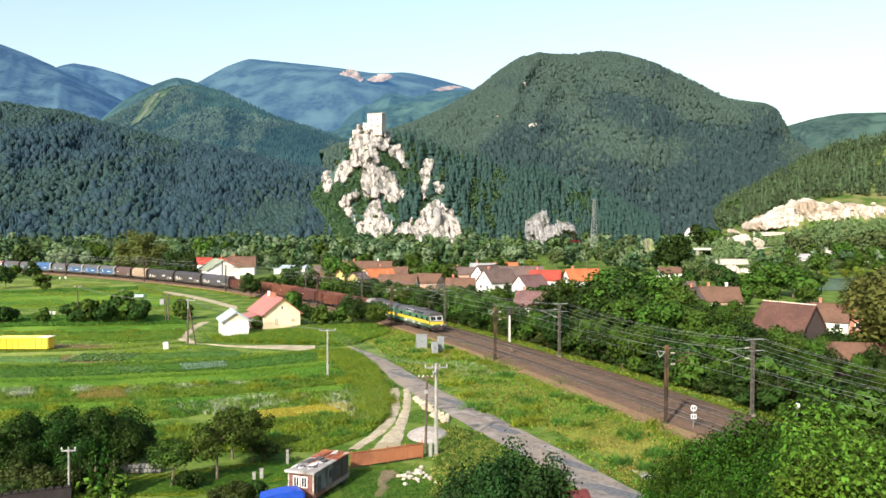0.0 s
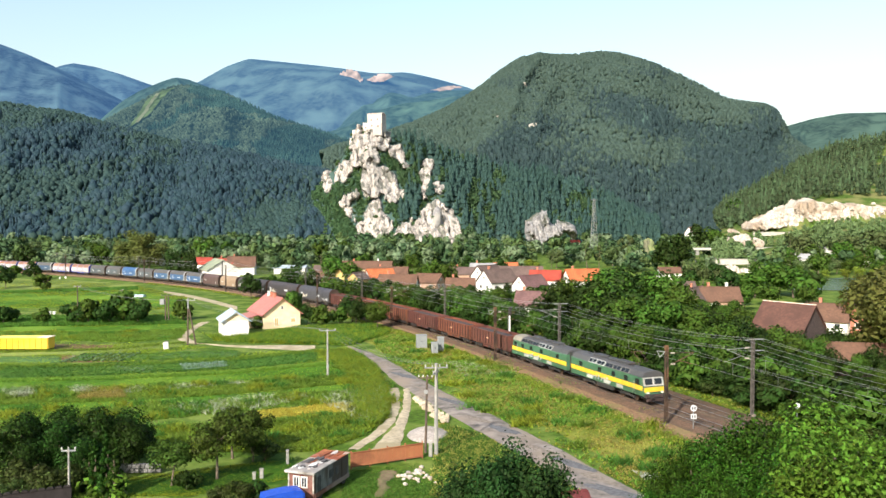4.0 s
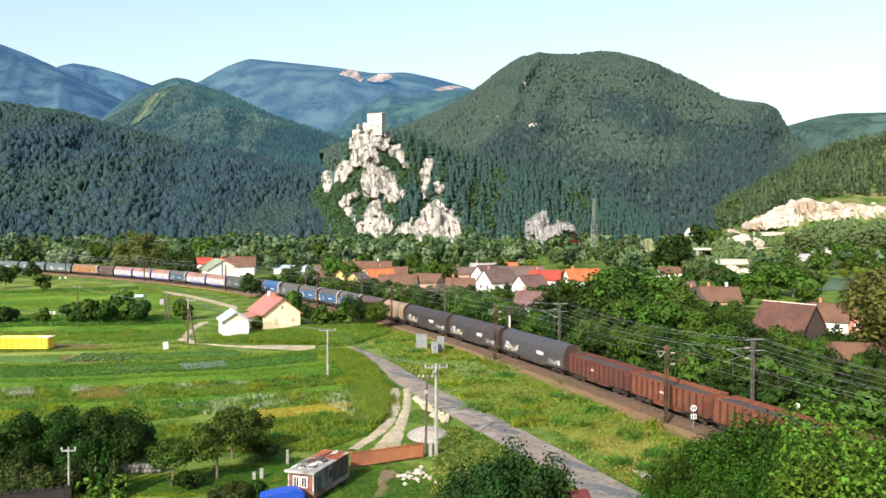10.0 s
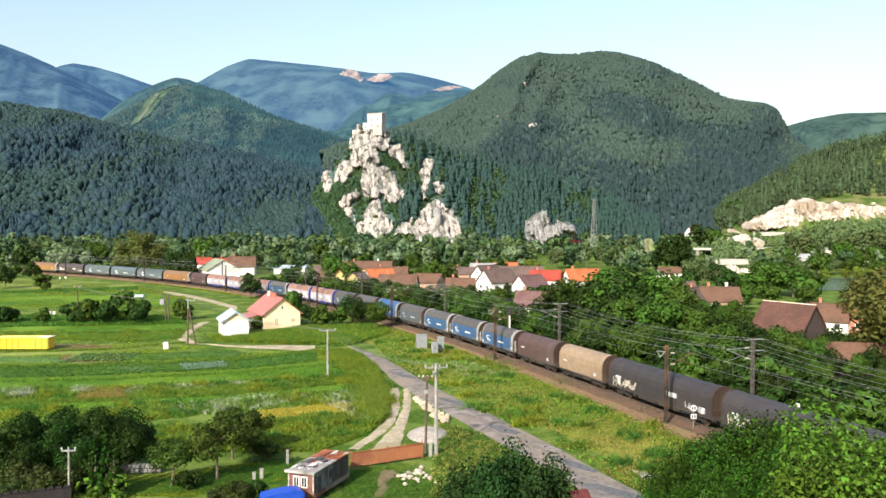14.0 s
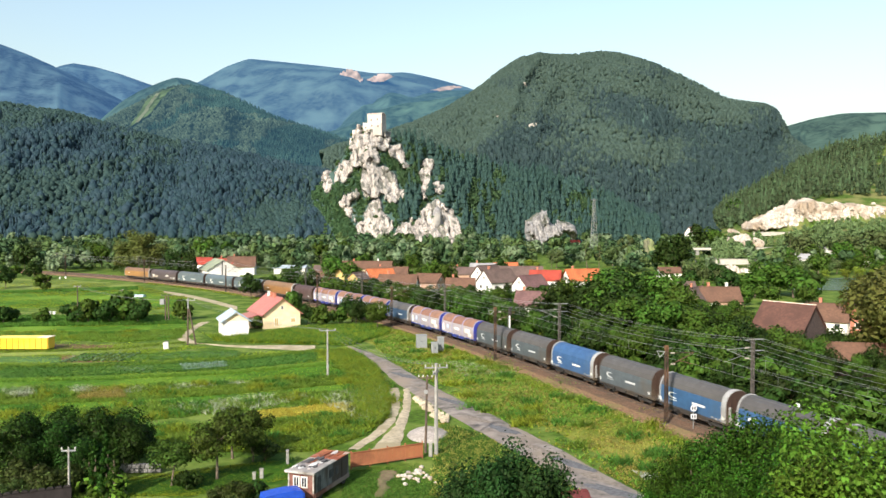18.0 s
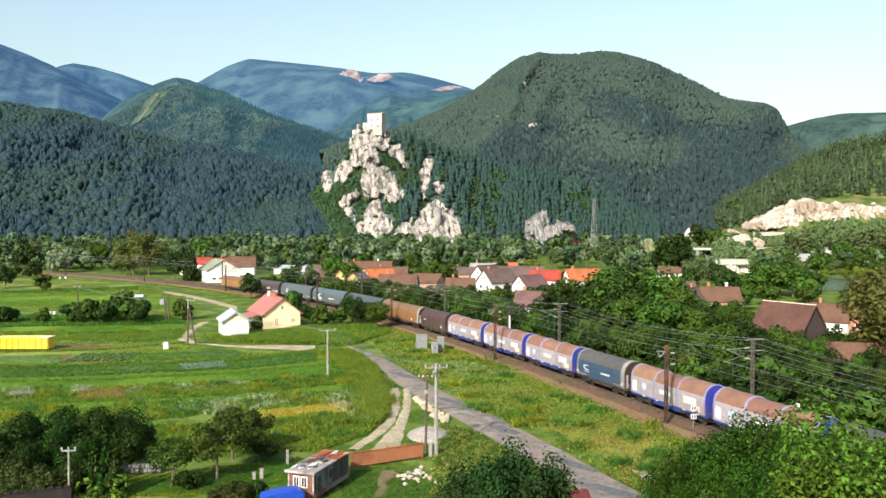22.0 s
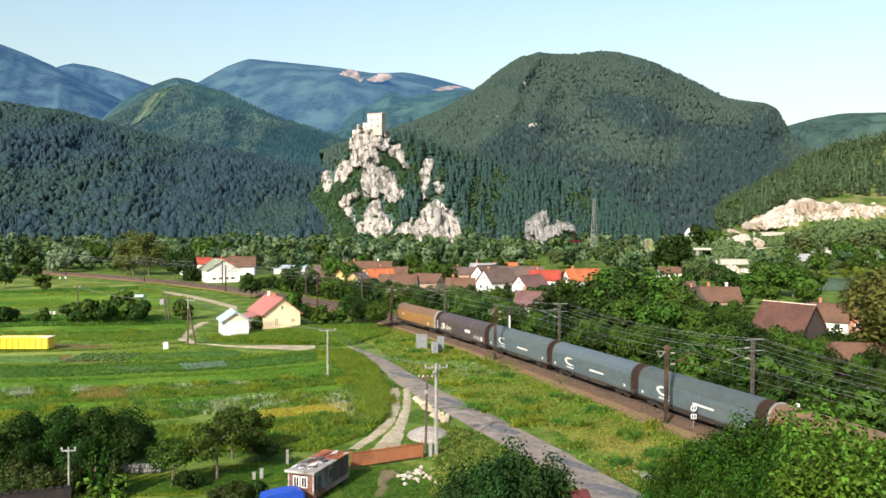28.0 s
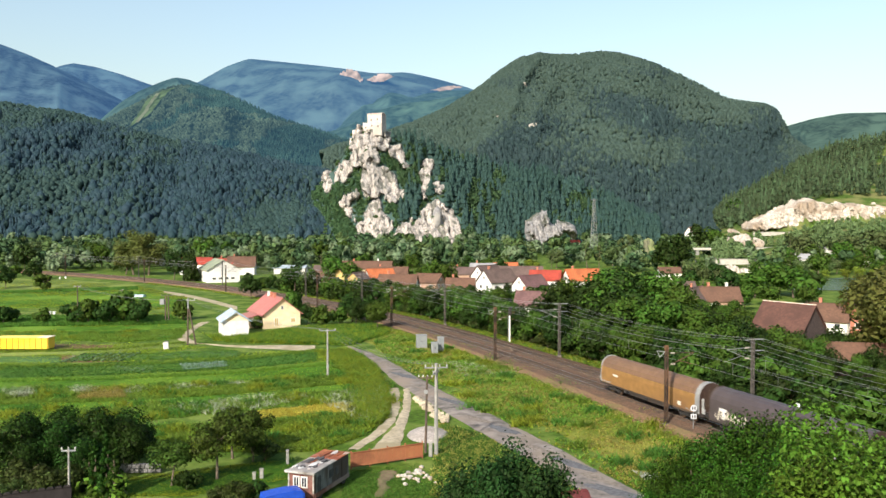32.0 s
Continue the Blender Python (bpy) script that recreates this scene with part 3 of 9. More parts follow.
def build_hills():
    rng = random.Random(5)
    nrg = np.random.default_rng(5)
    con = [conifer_shape(rng, 3, 5) for _ in range(6)]
    tri = lambda s: (s[0], np.concatenate([s[1][:, (0, 1, 2)], s[1][:, (0, 2, 3)]]))
    bro = [tri(crown_arrays(nrg, 0.36, 0.9, 0.06, 6, 6, 0.13)) for _ in range(6)]
    con_s = [conifer_shape(rng, 2, 4) for _ in range(5)]
    bro_s = [broadleaf_shape(rng, 1, 1) for _ in range(6)]
    # far ranges, with haze painted on by a blue glow
    loft("mountain_backdrop", [(-2899.78, 4000, 1025.12), (-2479.9, 4000, 983.38), (-2200.43, 4000, 919.32), (-2060.92, 4000, 866.35), (-1907.49, 4000, 796.6), (-1754.02, 4000, 718.39), (-1558.4, 4000, 620.49), (-1278.58, 4000, 466.36)], [(-2188.17, 3000, 165.02), (-1870.73, 3000, 165.02), (-1659.11, 3000, 165.02), (-1553.3, 3000, 165.02), (-1436.91, 3000, 165.02), (-1320.52, 3000, 165.02), (-1172.38, 3000, 165.02), (-960.76, 3000, 165.02)], far_haze_mat("far_slope_west", (0.020, 0.034, 0.034), (0.016, 0.050, 0.135), 1.0), "hazy blue wooded mountain range far away", "mountain", 80, 34, amp=60, freq=0.0016, gully=8, spurs=5)
    loft("mountain_backdrop", [(-2352.74, 4500, 805.69), (-2145.71, 4500, 909.38), (-2066.49, 4500, 925.08), (-1940.38, 4500, 903.1), (-1798.66, 4500, 862.27), (-1656.97, 4500, 811.98), (-1436.29, 4500, 742.78), (-1152.29, 4500, 648.31)], [(-1836.87, 3500, 189.2), (-1676.39, 3500, 189.2), (-1614.67, 3500, 189.2), (-1515.92, 3500, 189.2), (-1404.81, 3500, 189.2), (-1293.71, 3500, 189.2), (-1120.89, 3500, 189.2), (-898.69, 3500, 189.2)], far_haze_mat("far_slope_middle", (0.020, 0.034, 0.034), (0.022, 0.066, 0.165), 1.0), "hazy blue wooded mountain range far away", "mountain", 80, 34, amp=60, freq=0.0016, gully=8, spurs=5)
    g = loft("mountain_backdrop", [(-1205.09, 3400, 530.41), (-1036.86, 3400, 623.12), (-916.87, 3400, 689.59), (-821.12, 3400, 722.8), (-701.84, 3400, 710.94), (-534.82, 3400, 694.34), (-415.49, 3400, 680.1), (-296.15, 3400, 661.11), (-152.84, 3400, 665.86), (-33.44, 3400, 639.75), (121.87, 3400, 596.99), (277.39, 3400, 518.51), (421.22, 3400, 423.24)], [(-853.08, 2400, 152.9), (-734.59, 2400, 152.9), (-649.96, 2400, 152.9), (-582.26, 2400, 152.9), (-497.63, 2400, 152.9), (-379.15, 2400, 152.9), (-294.51, 2400, 152.9), (-209.88, 2400, 152.9), (-108.33, 2400, 152.9), (-23.7, 2400, 152.9), (86.32, 2400, 152.9), (196.34, 2400, 152.9), (297.9, 2400, 152.9)], far_haze_mat("far_slope_centre", (0.019, 0.030, 0.026), (0.029, 0.084, 0.182), 1.0), "blue-green wooded mountain with quarry scars far away", "mountain", 110, 44, amp=55, freq=0.002, gully=9, spurs=8)
    loft("mountain_backdrop", [(1163.04, 3200, 332.17), (1364.86, 3200, 412.98), (1477.04, 3200, 444.37), (1589.32, 3200, 464.54), (1764.83, 3200, 469.02), (1949.67, 3200, 455.58), (2175.72, 3200, 410.74)], [(873.57, 2400, 136.01), (1025.94, 2400, 136.01), (1110.59, 2400, 136.01), (1195.24, 2400, 136.01), (1327.29, 2400, 136.01), (1466.11, 2400, 136.01), (1635.41, 2400, 136.01)], far_haze_mat("far_slope_east", (0.021, 0.034, 0.024), (0.014, 0.034, 0.046), 1.0), "blue-green wooded ridge far away", "mountain", 70, 28, amp=40, freq=0.002, gully=12, spurs=7)
    loft("mountain_backdrop", [(-600.5, 2900, 298.8), (-518.6, 2900, 347.6), (-436.7, 2900, 400.5), (-354.9, 2900, 445.2), (-273.2, 2900, 477.6), (-191.6, 2900, 499.9), (-89.7, 2900, 489.8), (12.2, 2900, 506.0), (104.0, 2900, 506.0), (175.4, 2900, 465.5)], [(-476.7, 2300, 179.7), (-411.8, 2300, 179.7), (-347.0, 2300, 179.7), (-282.1, 2300, 179.7), (-217.3, 2300, 179.7), (-152.4, 2300, 179.7), (-71.3, 2300, 179.7), (9.7, 2300, 179.7), (82.7, 2300, 179.7), (139.4, 2300, 179.7)], far_haze_mat("far_spur", (0.020, 0.034, 0.026), (0.021, 0.068, 0.128), 1.0), "blue-green wooded spur in front of the far mountain", "mountain", 90, 34, amp=45, freq=0.003, gully=12, spurs=7)
    loft("mountain_backdrop", [(-465.2, 2600, 270.0), (-391.8, 2600, 301.0), (-300.1, 2600, 350.2), (-226.8, 2600, 386.6), (-135.3, 2600, 412.1), (-43.9, 2600, 423.0), (47.5, 2600, 437.6), (120.7, 2600, 423.0)], [(-376.1, 2100, 151.0), (-316.9, 2100, 151.0), (-242.8, 2100, 151.0), (-183.6, 2100, 151.0), (-109.6, 2100, 151.0), (-35.5, 2100, 151.0), (38.5, 2100, 151.0), (97.7, 2100, 151.0)], far_haze_mat("far_spur_front", (0.021, 0.036, 0.025), (0.016, 0.056, 0.104), 1.0), "green wooded spur in the haze behind the castle", "mountain", 80, 30, amp=40, freq=0.004, gully=10, spurs=6)
    # bare scars on the far mountain, the haze over them put into their glow
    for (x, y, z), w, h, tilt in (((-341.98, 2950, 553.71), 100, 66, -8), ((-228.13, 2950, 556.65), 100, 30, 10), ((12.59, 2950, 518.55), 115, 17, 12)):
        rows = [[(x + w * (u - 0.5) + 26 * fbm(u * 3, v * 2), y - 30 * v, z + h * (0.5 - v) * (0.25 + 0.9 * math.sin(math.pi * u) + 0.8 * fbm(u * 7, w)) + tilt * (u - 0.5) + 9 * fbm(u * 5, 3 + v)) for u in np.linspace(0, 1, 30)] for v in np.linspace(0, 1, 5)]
        tagged(ribbon("quarry_scar", rows, far_haze_mat("scar_stone", (0.13, 0.10, 0.09), (0.06, 0.085, 0.12), 1.0)), "pale pinkish bare scar on the far mountain", "rock face", "mountain scars", "structure")
    # middle hills: a dark summit, and a paler hill with a mown strip before it; their haze is emission
    loft("hill", [(-1115.8, 2500, 307.7), (-1062.4, 2500, 351.5), (-1000.2, 2500, 404.0), (-947.1, 2500, 435.5), (-876.5, 2500, 465.2), (-832.5, 2500, 479.1), (-797.4, 2500, 473.9), (-762.4, 2500, 461.7), (-709.9, 2500, 439.0), (-622.3, 2500, 404.0), (-534.7, 2500, 360.3), (-394.3, 2500, 298.9)], [(-900, 2000, 140), (-850, 2000, 140), (-800, 2000, 140), (-757, 2000, 140), (-700, 2000, 140), (-666, 2000, 140), (-637, 2000, 140), (-609, 2000, 140), (-567, 2000, 140), (-497, 2000, 140), (-427, 2000, 140), (-315, 2000, 140)], far_haze_mat("summit_slope", (0.018, 0.032, 0.026), (0.014, 0.046, 0.088), 1.0), "dark wooded summit in the haze", "hill", 80, 24, amp=30, freq=0.003, gully=8)
    g = loft("hill", [(-915.0, 2050, 248.7), (-842.3, 2050, 296.1), (-769.8, 2050, 332.0), (-719.0, 2050, 360.7), (-668.5, 2050, 372.1), (-610.9, 2050, 365.0), (-553.4, 2050, 349.2), (-495.9, 2050, 323.4), (-438.5, 2050, 294.7), (-366.5, 2050, 271.7), (-280.0, 2050, 244.4), (-193.5, 2050, 212.8)], [(-648.0, 1450, 90), (-596.9, 1450, 90), (-545.8, 1450, 90), (-510.0, 1450, 90), (-474.3, 1450, 90), (-433.4, 1450, 90), (-392.5, 1450, 90), (-351.6, 1450, 90), (-310.7, 1450, 90), (-259.6, 1450, 90), (-198.3, 1450, 90), (-137.0, 1450, 90)], far_haze_mat("middle_slope", (0.022, 0.032, 0.022), (0.019, 0.047, 0.070), 1.0), "wooded hill with a mown strip running down its flank", "hill", 100, 44, bulge=0.15, amp=24, freq=0.004, gully=8, spurs=7)
    p, u, v = sample(g, 11000, nrg, 0.0, 0.8)
    open_u = 0.30 - 0.26 * v
    keep = ~((np.abs(u - open_u) < 0.075 - 0.08 * v) & (v > 0.05) & (v < 0.46)) & (nrg.random(len(p)) < 0.55 + 0.45 * (u > 0.33))
    p, u, v = p[keep], u[keep], v[keep]
    dark = np.array([fbm(a[0] * 0.008, a[2] * 0.012, 3) for a in p]) + 0.5 * (u - 0.55) > 0.02
    woods("far_woods", p[dark], nrg.uniform(9, 15, dark.sum()), con_s, far_haze_mat("middle_spruces", (0.012, 0.024, 0.018), (0.013, 0.037, 0.062), 1.0, 0.2, True), "dark spruce stands on a hill in the haze", rng)
    woods("far_woods", p[~dark], nrg.uniform(6, 11, (~dark).sum()), bro_s, far_haze_mat("middle_trees", (0.019, 0.028, 0.019), (0.018, 0.045, 0.066), 1.0, 0.2, True), "pale broadleaf forest on a hill in the haze", rng)
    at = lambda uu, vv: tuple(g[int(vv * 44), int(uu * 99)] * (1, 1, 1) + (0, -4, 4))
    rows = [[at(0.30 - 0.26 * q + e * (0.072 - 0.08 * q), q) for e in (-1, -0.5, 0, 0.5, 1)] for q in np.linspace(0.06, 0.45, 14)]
    tagged(ribbon("mown_strip", rows, far_haze_mat("mown_slope", (0.030, 0.044, 0.022), (0.020, 0.048, 0.054), 1.0)), "pale green mown strip on the wooded hill", "clearing", kind="structure")
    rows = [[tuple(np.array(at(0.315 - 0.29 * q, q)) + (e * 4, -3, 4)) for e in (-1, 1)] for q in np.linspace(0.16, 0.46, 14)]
    tagged(ribbon("hill_track", rows, far_haze_mat("hill_track_earth", (0.055, 0.062, 0.042), (0.026, 0.050, 0.056), 1.0)), "pale track climbing the mown strip", "track", kind="structure")
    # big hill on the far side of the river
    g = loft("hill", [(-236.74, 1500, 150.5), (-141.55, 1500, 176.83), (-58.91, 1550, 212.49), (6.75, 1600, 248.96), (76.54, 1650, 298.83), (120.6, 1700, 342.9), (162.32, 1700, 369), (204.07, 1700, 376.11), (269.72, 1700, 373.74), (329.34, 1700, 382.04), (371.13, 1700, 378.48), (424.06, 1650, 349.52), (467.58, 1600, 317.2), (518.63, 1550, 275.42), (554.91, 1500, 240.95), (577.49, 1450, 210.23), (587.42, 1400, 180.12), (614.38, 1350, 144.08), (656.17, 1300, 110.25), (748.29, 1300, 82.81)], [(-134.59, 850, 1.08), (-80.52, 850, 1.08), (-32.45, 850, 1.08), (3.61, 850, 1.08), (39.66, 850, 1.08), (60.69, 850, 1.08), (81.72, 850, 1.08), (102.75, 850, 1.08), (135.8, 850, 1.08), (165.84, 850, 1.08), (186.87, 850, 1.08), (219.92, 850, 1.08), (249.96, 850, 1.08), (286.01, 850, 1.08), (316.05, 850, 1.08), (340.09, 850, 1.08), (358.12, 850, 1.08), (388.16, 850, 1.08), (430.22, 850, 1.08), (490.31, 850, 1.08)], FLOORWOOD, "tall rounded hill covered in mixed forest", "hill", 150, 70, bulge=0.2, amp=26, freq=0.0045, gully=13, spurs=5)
    BIG_HILL.append(g)
    p, u, v = sample(g, 44000, nrg, 0.0, 1.0)
    k = np.array([fbm(a[0] * 0.006, a[2] * 0.01, 4) for a in p]) + 0.45 * (v - 0.45) + 0.45 * (u - 0.55) + nrg.normal(0, 0.07, len(p))
    hts = nrg.uniform(5.0, 9.5, len(p)) + 2.5 * v
    # haze over the hill is painted into both bluish leaf colours
    woods("hill_woods", p[k > 0.06], hts[k > 0.06] * 1.2, con_s + bro_s[:1], leaf_mat("hill_spruce_hazed", (0.047, 0.077, 0.082), 0.10, 0.42), "dark spruce forest on a hillside", rng, 0.7)
    woods("hill_woods", p[k <= 0.06], hts[k <= 0.06], bro_s, leaf_mat("hill_broad_hazed", (0.074, 0.116, 0.098), 0.16, 0.45), "green broadleaf forest on a hillside", rng, 0.78)
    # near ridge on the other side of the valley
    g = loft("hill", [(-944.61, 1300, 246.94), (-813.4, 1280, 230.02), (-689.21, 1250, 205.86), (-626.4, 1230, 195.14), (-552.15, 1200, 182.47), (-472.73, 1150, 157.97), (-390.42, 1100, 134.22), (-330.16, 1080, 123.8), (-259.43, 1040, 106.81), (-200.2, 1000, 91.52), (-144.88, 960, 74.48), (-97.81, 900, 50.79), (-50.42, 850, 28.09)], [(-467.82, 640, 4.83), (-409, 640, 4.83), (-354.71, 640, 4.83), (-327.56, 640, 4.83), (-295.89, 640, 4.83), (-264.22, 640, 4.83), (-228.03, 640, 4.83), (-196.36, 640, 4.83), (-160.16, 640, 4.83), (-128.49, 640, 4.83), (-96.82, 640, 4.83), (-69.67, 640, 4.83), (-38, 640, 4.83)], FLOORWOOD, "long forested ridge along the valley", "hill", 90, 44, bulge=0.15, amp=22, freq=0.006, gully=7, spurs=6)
    p, u, v = sample(g, 21000, nrg)
    k = np.array([fbm(a[0] * 0.01, a[2] * 0.012, 8) for a in p]) + 0.25 * (u - 0.25) - 0.45 * np.clip(1 - v / 0.45, 0, 1) * (u < 0.55) + 0.03 + nrg.normal(0, 0.12, len(p))
    hts = nrg.uniform(5.5, 10.5, len(p))
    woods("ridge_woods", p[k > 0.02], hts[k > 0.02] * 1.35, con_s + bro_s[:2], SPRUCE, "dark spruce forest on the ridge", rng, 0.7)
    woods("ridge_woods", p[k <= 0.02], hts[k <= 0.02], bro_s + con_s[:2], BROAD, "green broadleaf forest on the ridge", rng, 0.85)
    # ridge with pines above the stone cutting
    g = loft("hill", [(308.82, 900, 36.83), (346.71, 900, 57.13), (390.85, 900, 80.57), (422.36, 900, 96.38), (453.87, 900, 109.02), (496.86, 900, 115.97), (580.37, 900, 123.54)], [(192.37, 560, 9.49), (216.04, 560, 16.22), (243.62, 560, 25.31), (263.32, 560, 30.45), (283.09, 560, 30.45), (309.98, 560, 30.45), (362.17, 560, 30.45)], mat("bank_grass", (0.052, 0.090, 0.018), 0.4, 0.95, 0.4, c2=(0.13, 0.13, 0.05), spec=0.05), "hillside with pines above a stone cutting", "hill", 60, 30, bulge=0.1, amp=8, freq=0.01)
    p, u, v = sample(g, 1350, nrg, 0.0, 0.9)
    woods("pine_woods", p, nrg.uniform(11, 17, len(p)), con[:3] + bro[:3], PINE, "open pine wood on a slope", rng, 0.6)
    loft("hillside", [(198.99, 562, 11.44), (208.86, 562, 17), (222.7, 562, 21.76), (238.5, 562, 28.5), (252.3, 562, 34.85), (272.14, 562, 34.45), (291.98, 562, 34.05), (311.01, 562, 34.85), (371.29, 562, 36.03)], [(192.65, 544, 8.64), (202.26, 544, 9.02), (215.7, 544, 10.56), (231.04, 544, 14.02), (244.45, 544, 17.09), (263.64, 544, 19.02), (282.83, 544, 20.55), (301.25, 544, 22.09), (359.66, 544, 22.09)], MATS["bank_grass"], "grassy earth bank behind the stone cutting", "hillside", 60, 10, bulge=0.2, amp=1.0, freq=0.05)
    # slope between the cutting and the river
    g = loft("hill", [(161.74, 550, 7.73), (187.58, 546, 7.82), (210.71, 546, 10.53), (237.66, 546, 15.16), (256.9, 546, 19.01), (276.16, 546, 20.55), (302.35, 546, 22.87), (360.97, 546, 22.87)], [(132.51, 420, 1.11), (137.54, 400, -0.26), (150.66, 390, -0.31), (165.63, 380, -0.33), (176.72, 375, -0.59), (187.46, 370, -0.84), (205.27, 370, -0.84), (245.06, 370, -0.84)], mat("bank_grass", (0.052, 0.090, 0.018), 0.4, 0.95, 0.4, c2=(0.13, 0.13, 0.05), spec=0.05), "grassy river bank below the stone cutting", "hillside", 50, 26, bulge=0.0, amp=3, freq=0.02)
    p, u, v = sample(g, 560, nrg, 0.04, 1.0)
    clear = np.ones(len(p), bool)
    for ox, oy, w in BANK_CLEAR:
        # the open strips in front of walls, houses and bare stone
        t = p[:, 1] / oy
        clear &= ~((np.abs(p[:, 0] - ox * t) < w * 0.75) & (t < 1.01) & (t > 0.88))
    p = p[clear]
    shp = [(*crown_arrays(nrg, 0.28 if q < 2 else 0.17, 0.94, 0.02, 24, 12, 0.06), SOFT[0]) for q in range(6)]
    tagged(woods("bank_trees", p, nrg.uniform(5, 11, len(p)), shp, leaf_mat("bank_leaves", (0.122, 0.172, 0.070), 0.25), "scattered trees and scrub on the river bank", rng))
    # castle hill, wooded shoulder
    g = loft("hill", [(-109.92, 660, 42.56), (-98.01, 665, 59.12), (-86.89, 670, 70.25), (-77.01, 675, 90.54), (-66.54, 680, 97.74), (-45.67, 690, 95.01), (-21.38, 690, 89.2), (7.89, 700, 79.39), (32.57, 700, 70.05), (57.25, 700, 65.62), (86.88, 700, 60.69), (114.88, 690, 51.37), (142.07, 680, 38.45), (163.73, 670, 24.95), (180.01, 660, 14.62)], [(-78.05, 600, 4.08), (-69.34, 598, 4.13), (-58.57, 596, 4.18), (-47.87, 594, 4.24), (-39.34, 592, 4.29), (-30.87, 590, 4.34), (-14.18, 590, 3.51), (6.67, 590, 2.67), (27.53, 590, 2.67), (49.21, 600, 4.08), (74.66, 600, 4.08), (100.11, 600, 4.08), (125.56, 600, 4.93), (146.76, 600, 4.93), (163.73, 600, 4.93)], FLOORWOOD, "steep wooded castle hill", "hill", 90, 40, bulge=0.1, amp=7, freq=0.02)
    CASTLE_HILL.append(g)
    p, u, v = sample(g, 2000, nrg, 0.0, 1.0, 0.36, 1.0)
    k = np.array([fbm(a[0] * 0.02, a[2] * 0.02, 12) for a in p]) + nrg.normal(0, 0.10, len(p)) + 0.05
    hts = nrg.uniform(8, 13, len(p))
    free = off_the_crags(p, hts)
    p, k, hts = p[free], k[free], hts[free]
    woods("castle_hill_woods", p[k > -0.05], hts[k > -0.05] * 1.25, con, leaf_mat("castle_spruce", (0.034, 0.068, 0.058), 0.1, 0.35), "spruce trees on the castle hill", rng)
    leafy = [(*crown_arrays(nrg, 0.36, 0.9, 0.0, 12, 12, 0.11), SOFT[0]) for _ in range(5)]
    woods("castle_hill_woods", p[k <= -0.05], hts[k <= -0.05] * 0.85, leafy, CLEFT, "broadleaf trees on the castle hill", rng, 0.85)
    p, u, v = sample(g, 2200, nrg, 0.02, 1.0, 0.0, 0.45)
    p = p[off_the_crags(p, 6.0)]
    woods("cliff_scrub", p, nrg.uniform(3.0, 6.5, len(p)), leafy, CLEFT, "green scrub in the clefts of the cliff", rng)


build_hills()

# ---- castle rock, castle, stone cutting ----
def crag(name, x, y, z, w, h, seed, material, label, category="rock", group="", lean=0.0, depth=None, nth=40, nz=34, jag=0.40, flat=0.55):
    """A free-standing limestone crag: fluted, stepped and broken at the top."""
    dpt = depth or w * 0.8 + 8
    R = random.Random(seed)
    v_all, f_all = [], []
    n_sp = max(2, int(2 + w / 11))
    for k in range(n_sp):
        u = (k + 0.5) / n_sp - 0.5 + R.uniform(-0.12, 0.12)
        ww = w * R.uniform(0.55, 0.9)
        hh = h * (1.0 if k == n_sp // 2 else R.uniform(0.55, 0.98)) * (1 - flat * 0.5 * abs(u))
        ox, oy = x + u * w * 0.72, y + R.uniform(-0.22, 0.12) * dpt
        tip = R.uniform(-0.16, 0.16)
        sd, base = seed * 5.3 + k * 2.9, len(v_all)
        for j in range(nz + 1):
            v = j / nz
            taper = (1.12 - 0.52 * v ** 1.2) * (1 - max(0.0, v - 0.92) * 4.0)
            bx = ox + (lean + tip) * hh * v + 0.10 * w * fbm(v * 2.2 + sd, 0.3, sd)
            for i in range(nth):
                a = 2 * math.pi * i / nth
                cx, cy = math.cos(a), math.sin(a)
                q = Vector((cx * ww * 0.5 / 5.6 + sd, cy * dpt * 0.36 / 5.6, v * hh / 17.0 + sd + 0.35 * cx))
                dist, cell = noise.voronoi(q)
                block = noise.noise(cell[0] * 3.71) * 1.5
                q2 = q * 2.7
                dist2, cell2 = noise.voronoi(q2)
                crack = 0.5 * noise.noise(cell2[0] * 2.3) + 0.4 * noise.noise(q * 5)
                joint = max(0.0, 0.16 - (dist[1] - dist[0])) / 0.16
                ledge = noise.noise(Vector((cx * 1.2 + sd, cy * 1.2, v * hh * 0.11 + 4)))
                pdist, pcell = noise.voronoi(Vector((cx * 1.9 + sd, cy * 1.9, sd * 0.7)))
                plan = noise.noise(pcell[0] * 4.1)
                r = taper * (0.86 + 0.55 * plan + jag * 0.7 * block + 0.15 * crack + 0.22 * ledge - 0.22 * joint)
                v_all.append((bx + cx * r * ww * 0.5, oy + cy * r * dpt * 0.36 + v * 2.0, z + hh * v * (1 + 0.16 * plan + 0.12 * block * v) + 0.04 * hh * crack * v))
        for j in range(nz):
            for i in range(nth):
                p0, p1 = base + j * nth + i, base + j * nth + (i + 1) % nth
                f_all.append((p0, p1, p1 + nth, p0 + nth))
        top = base + nz * nth
        for i in range(1, nth - 2, 2):
            f_all.append((top, top + i, top + i + 1, top + i + 2))
    ob = raw(name, v_all, f_all, material)
    return tagged(ob, label, category, group, "structure")


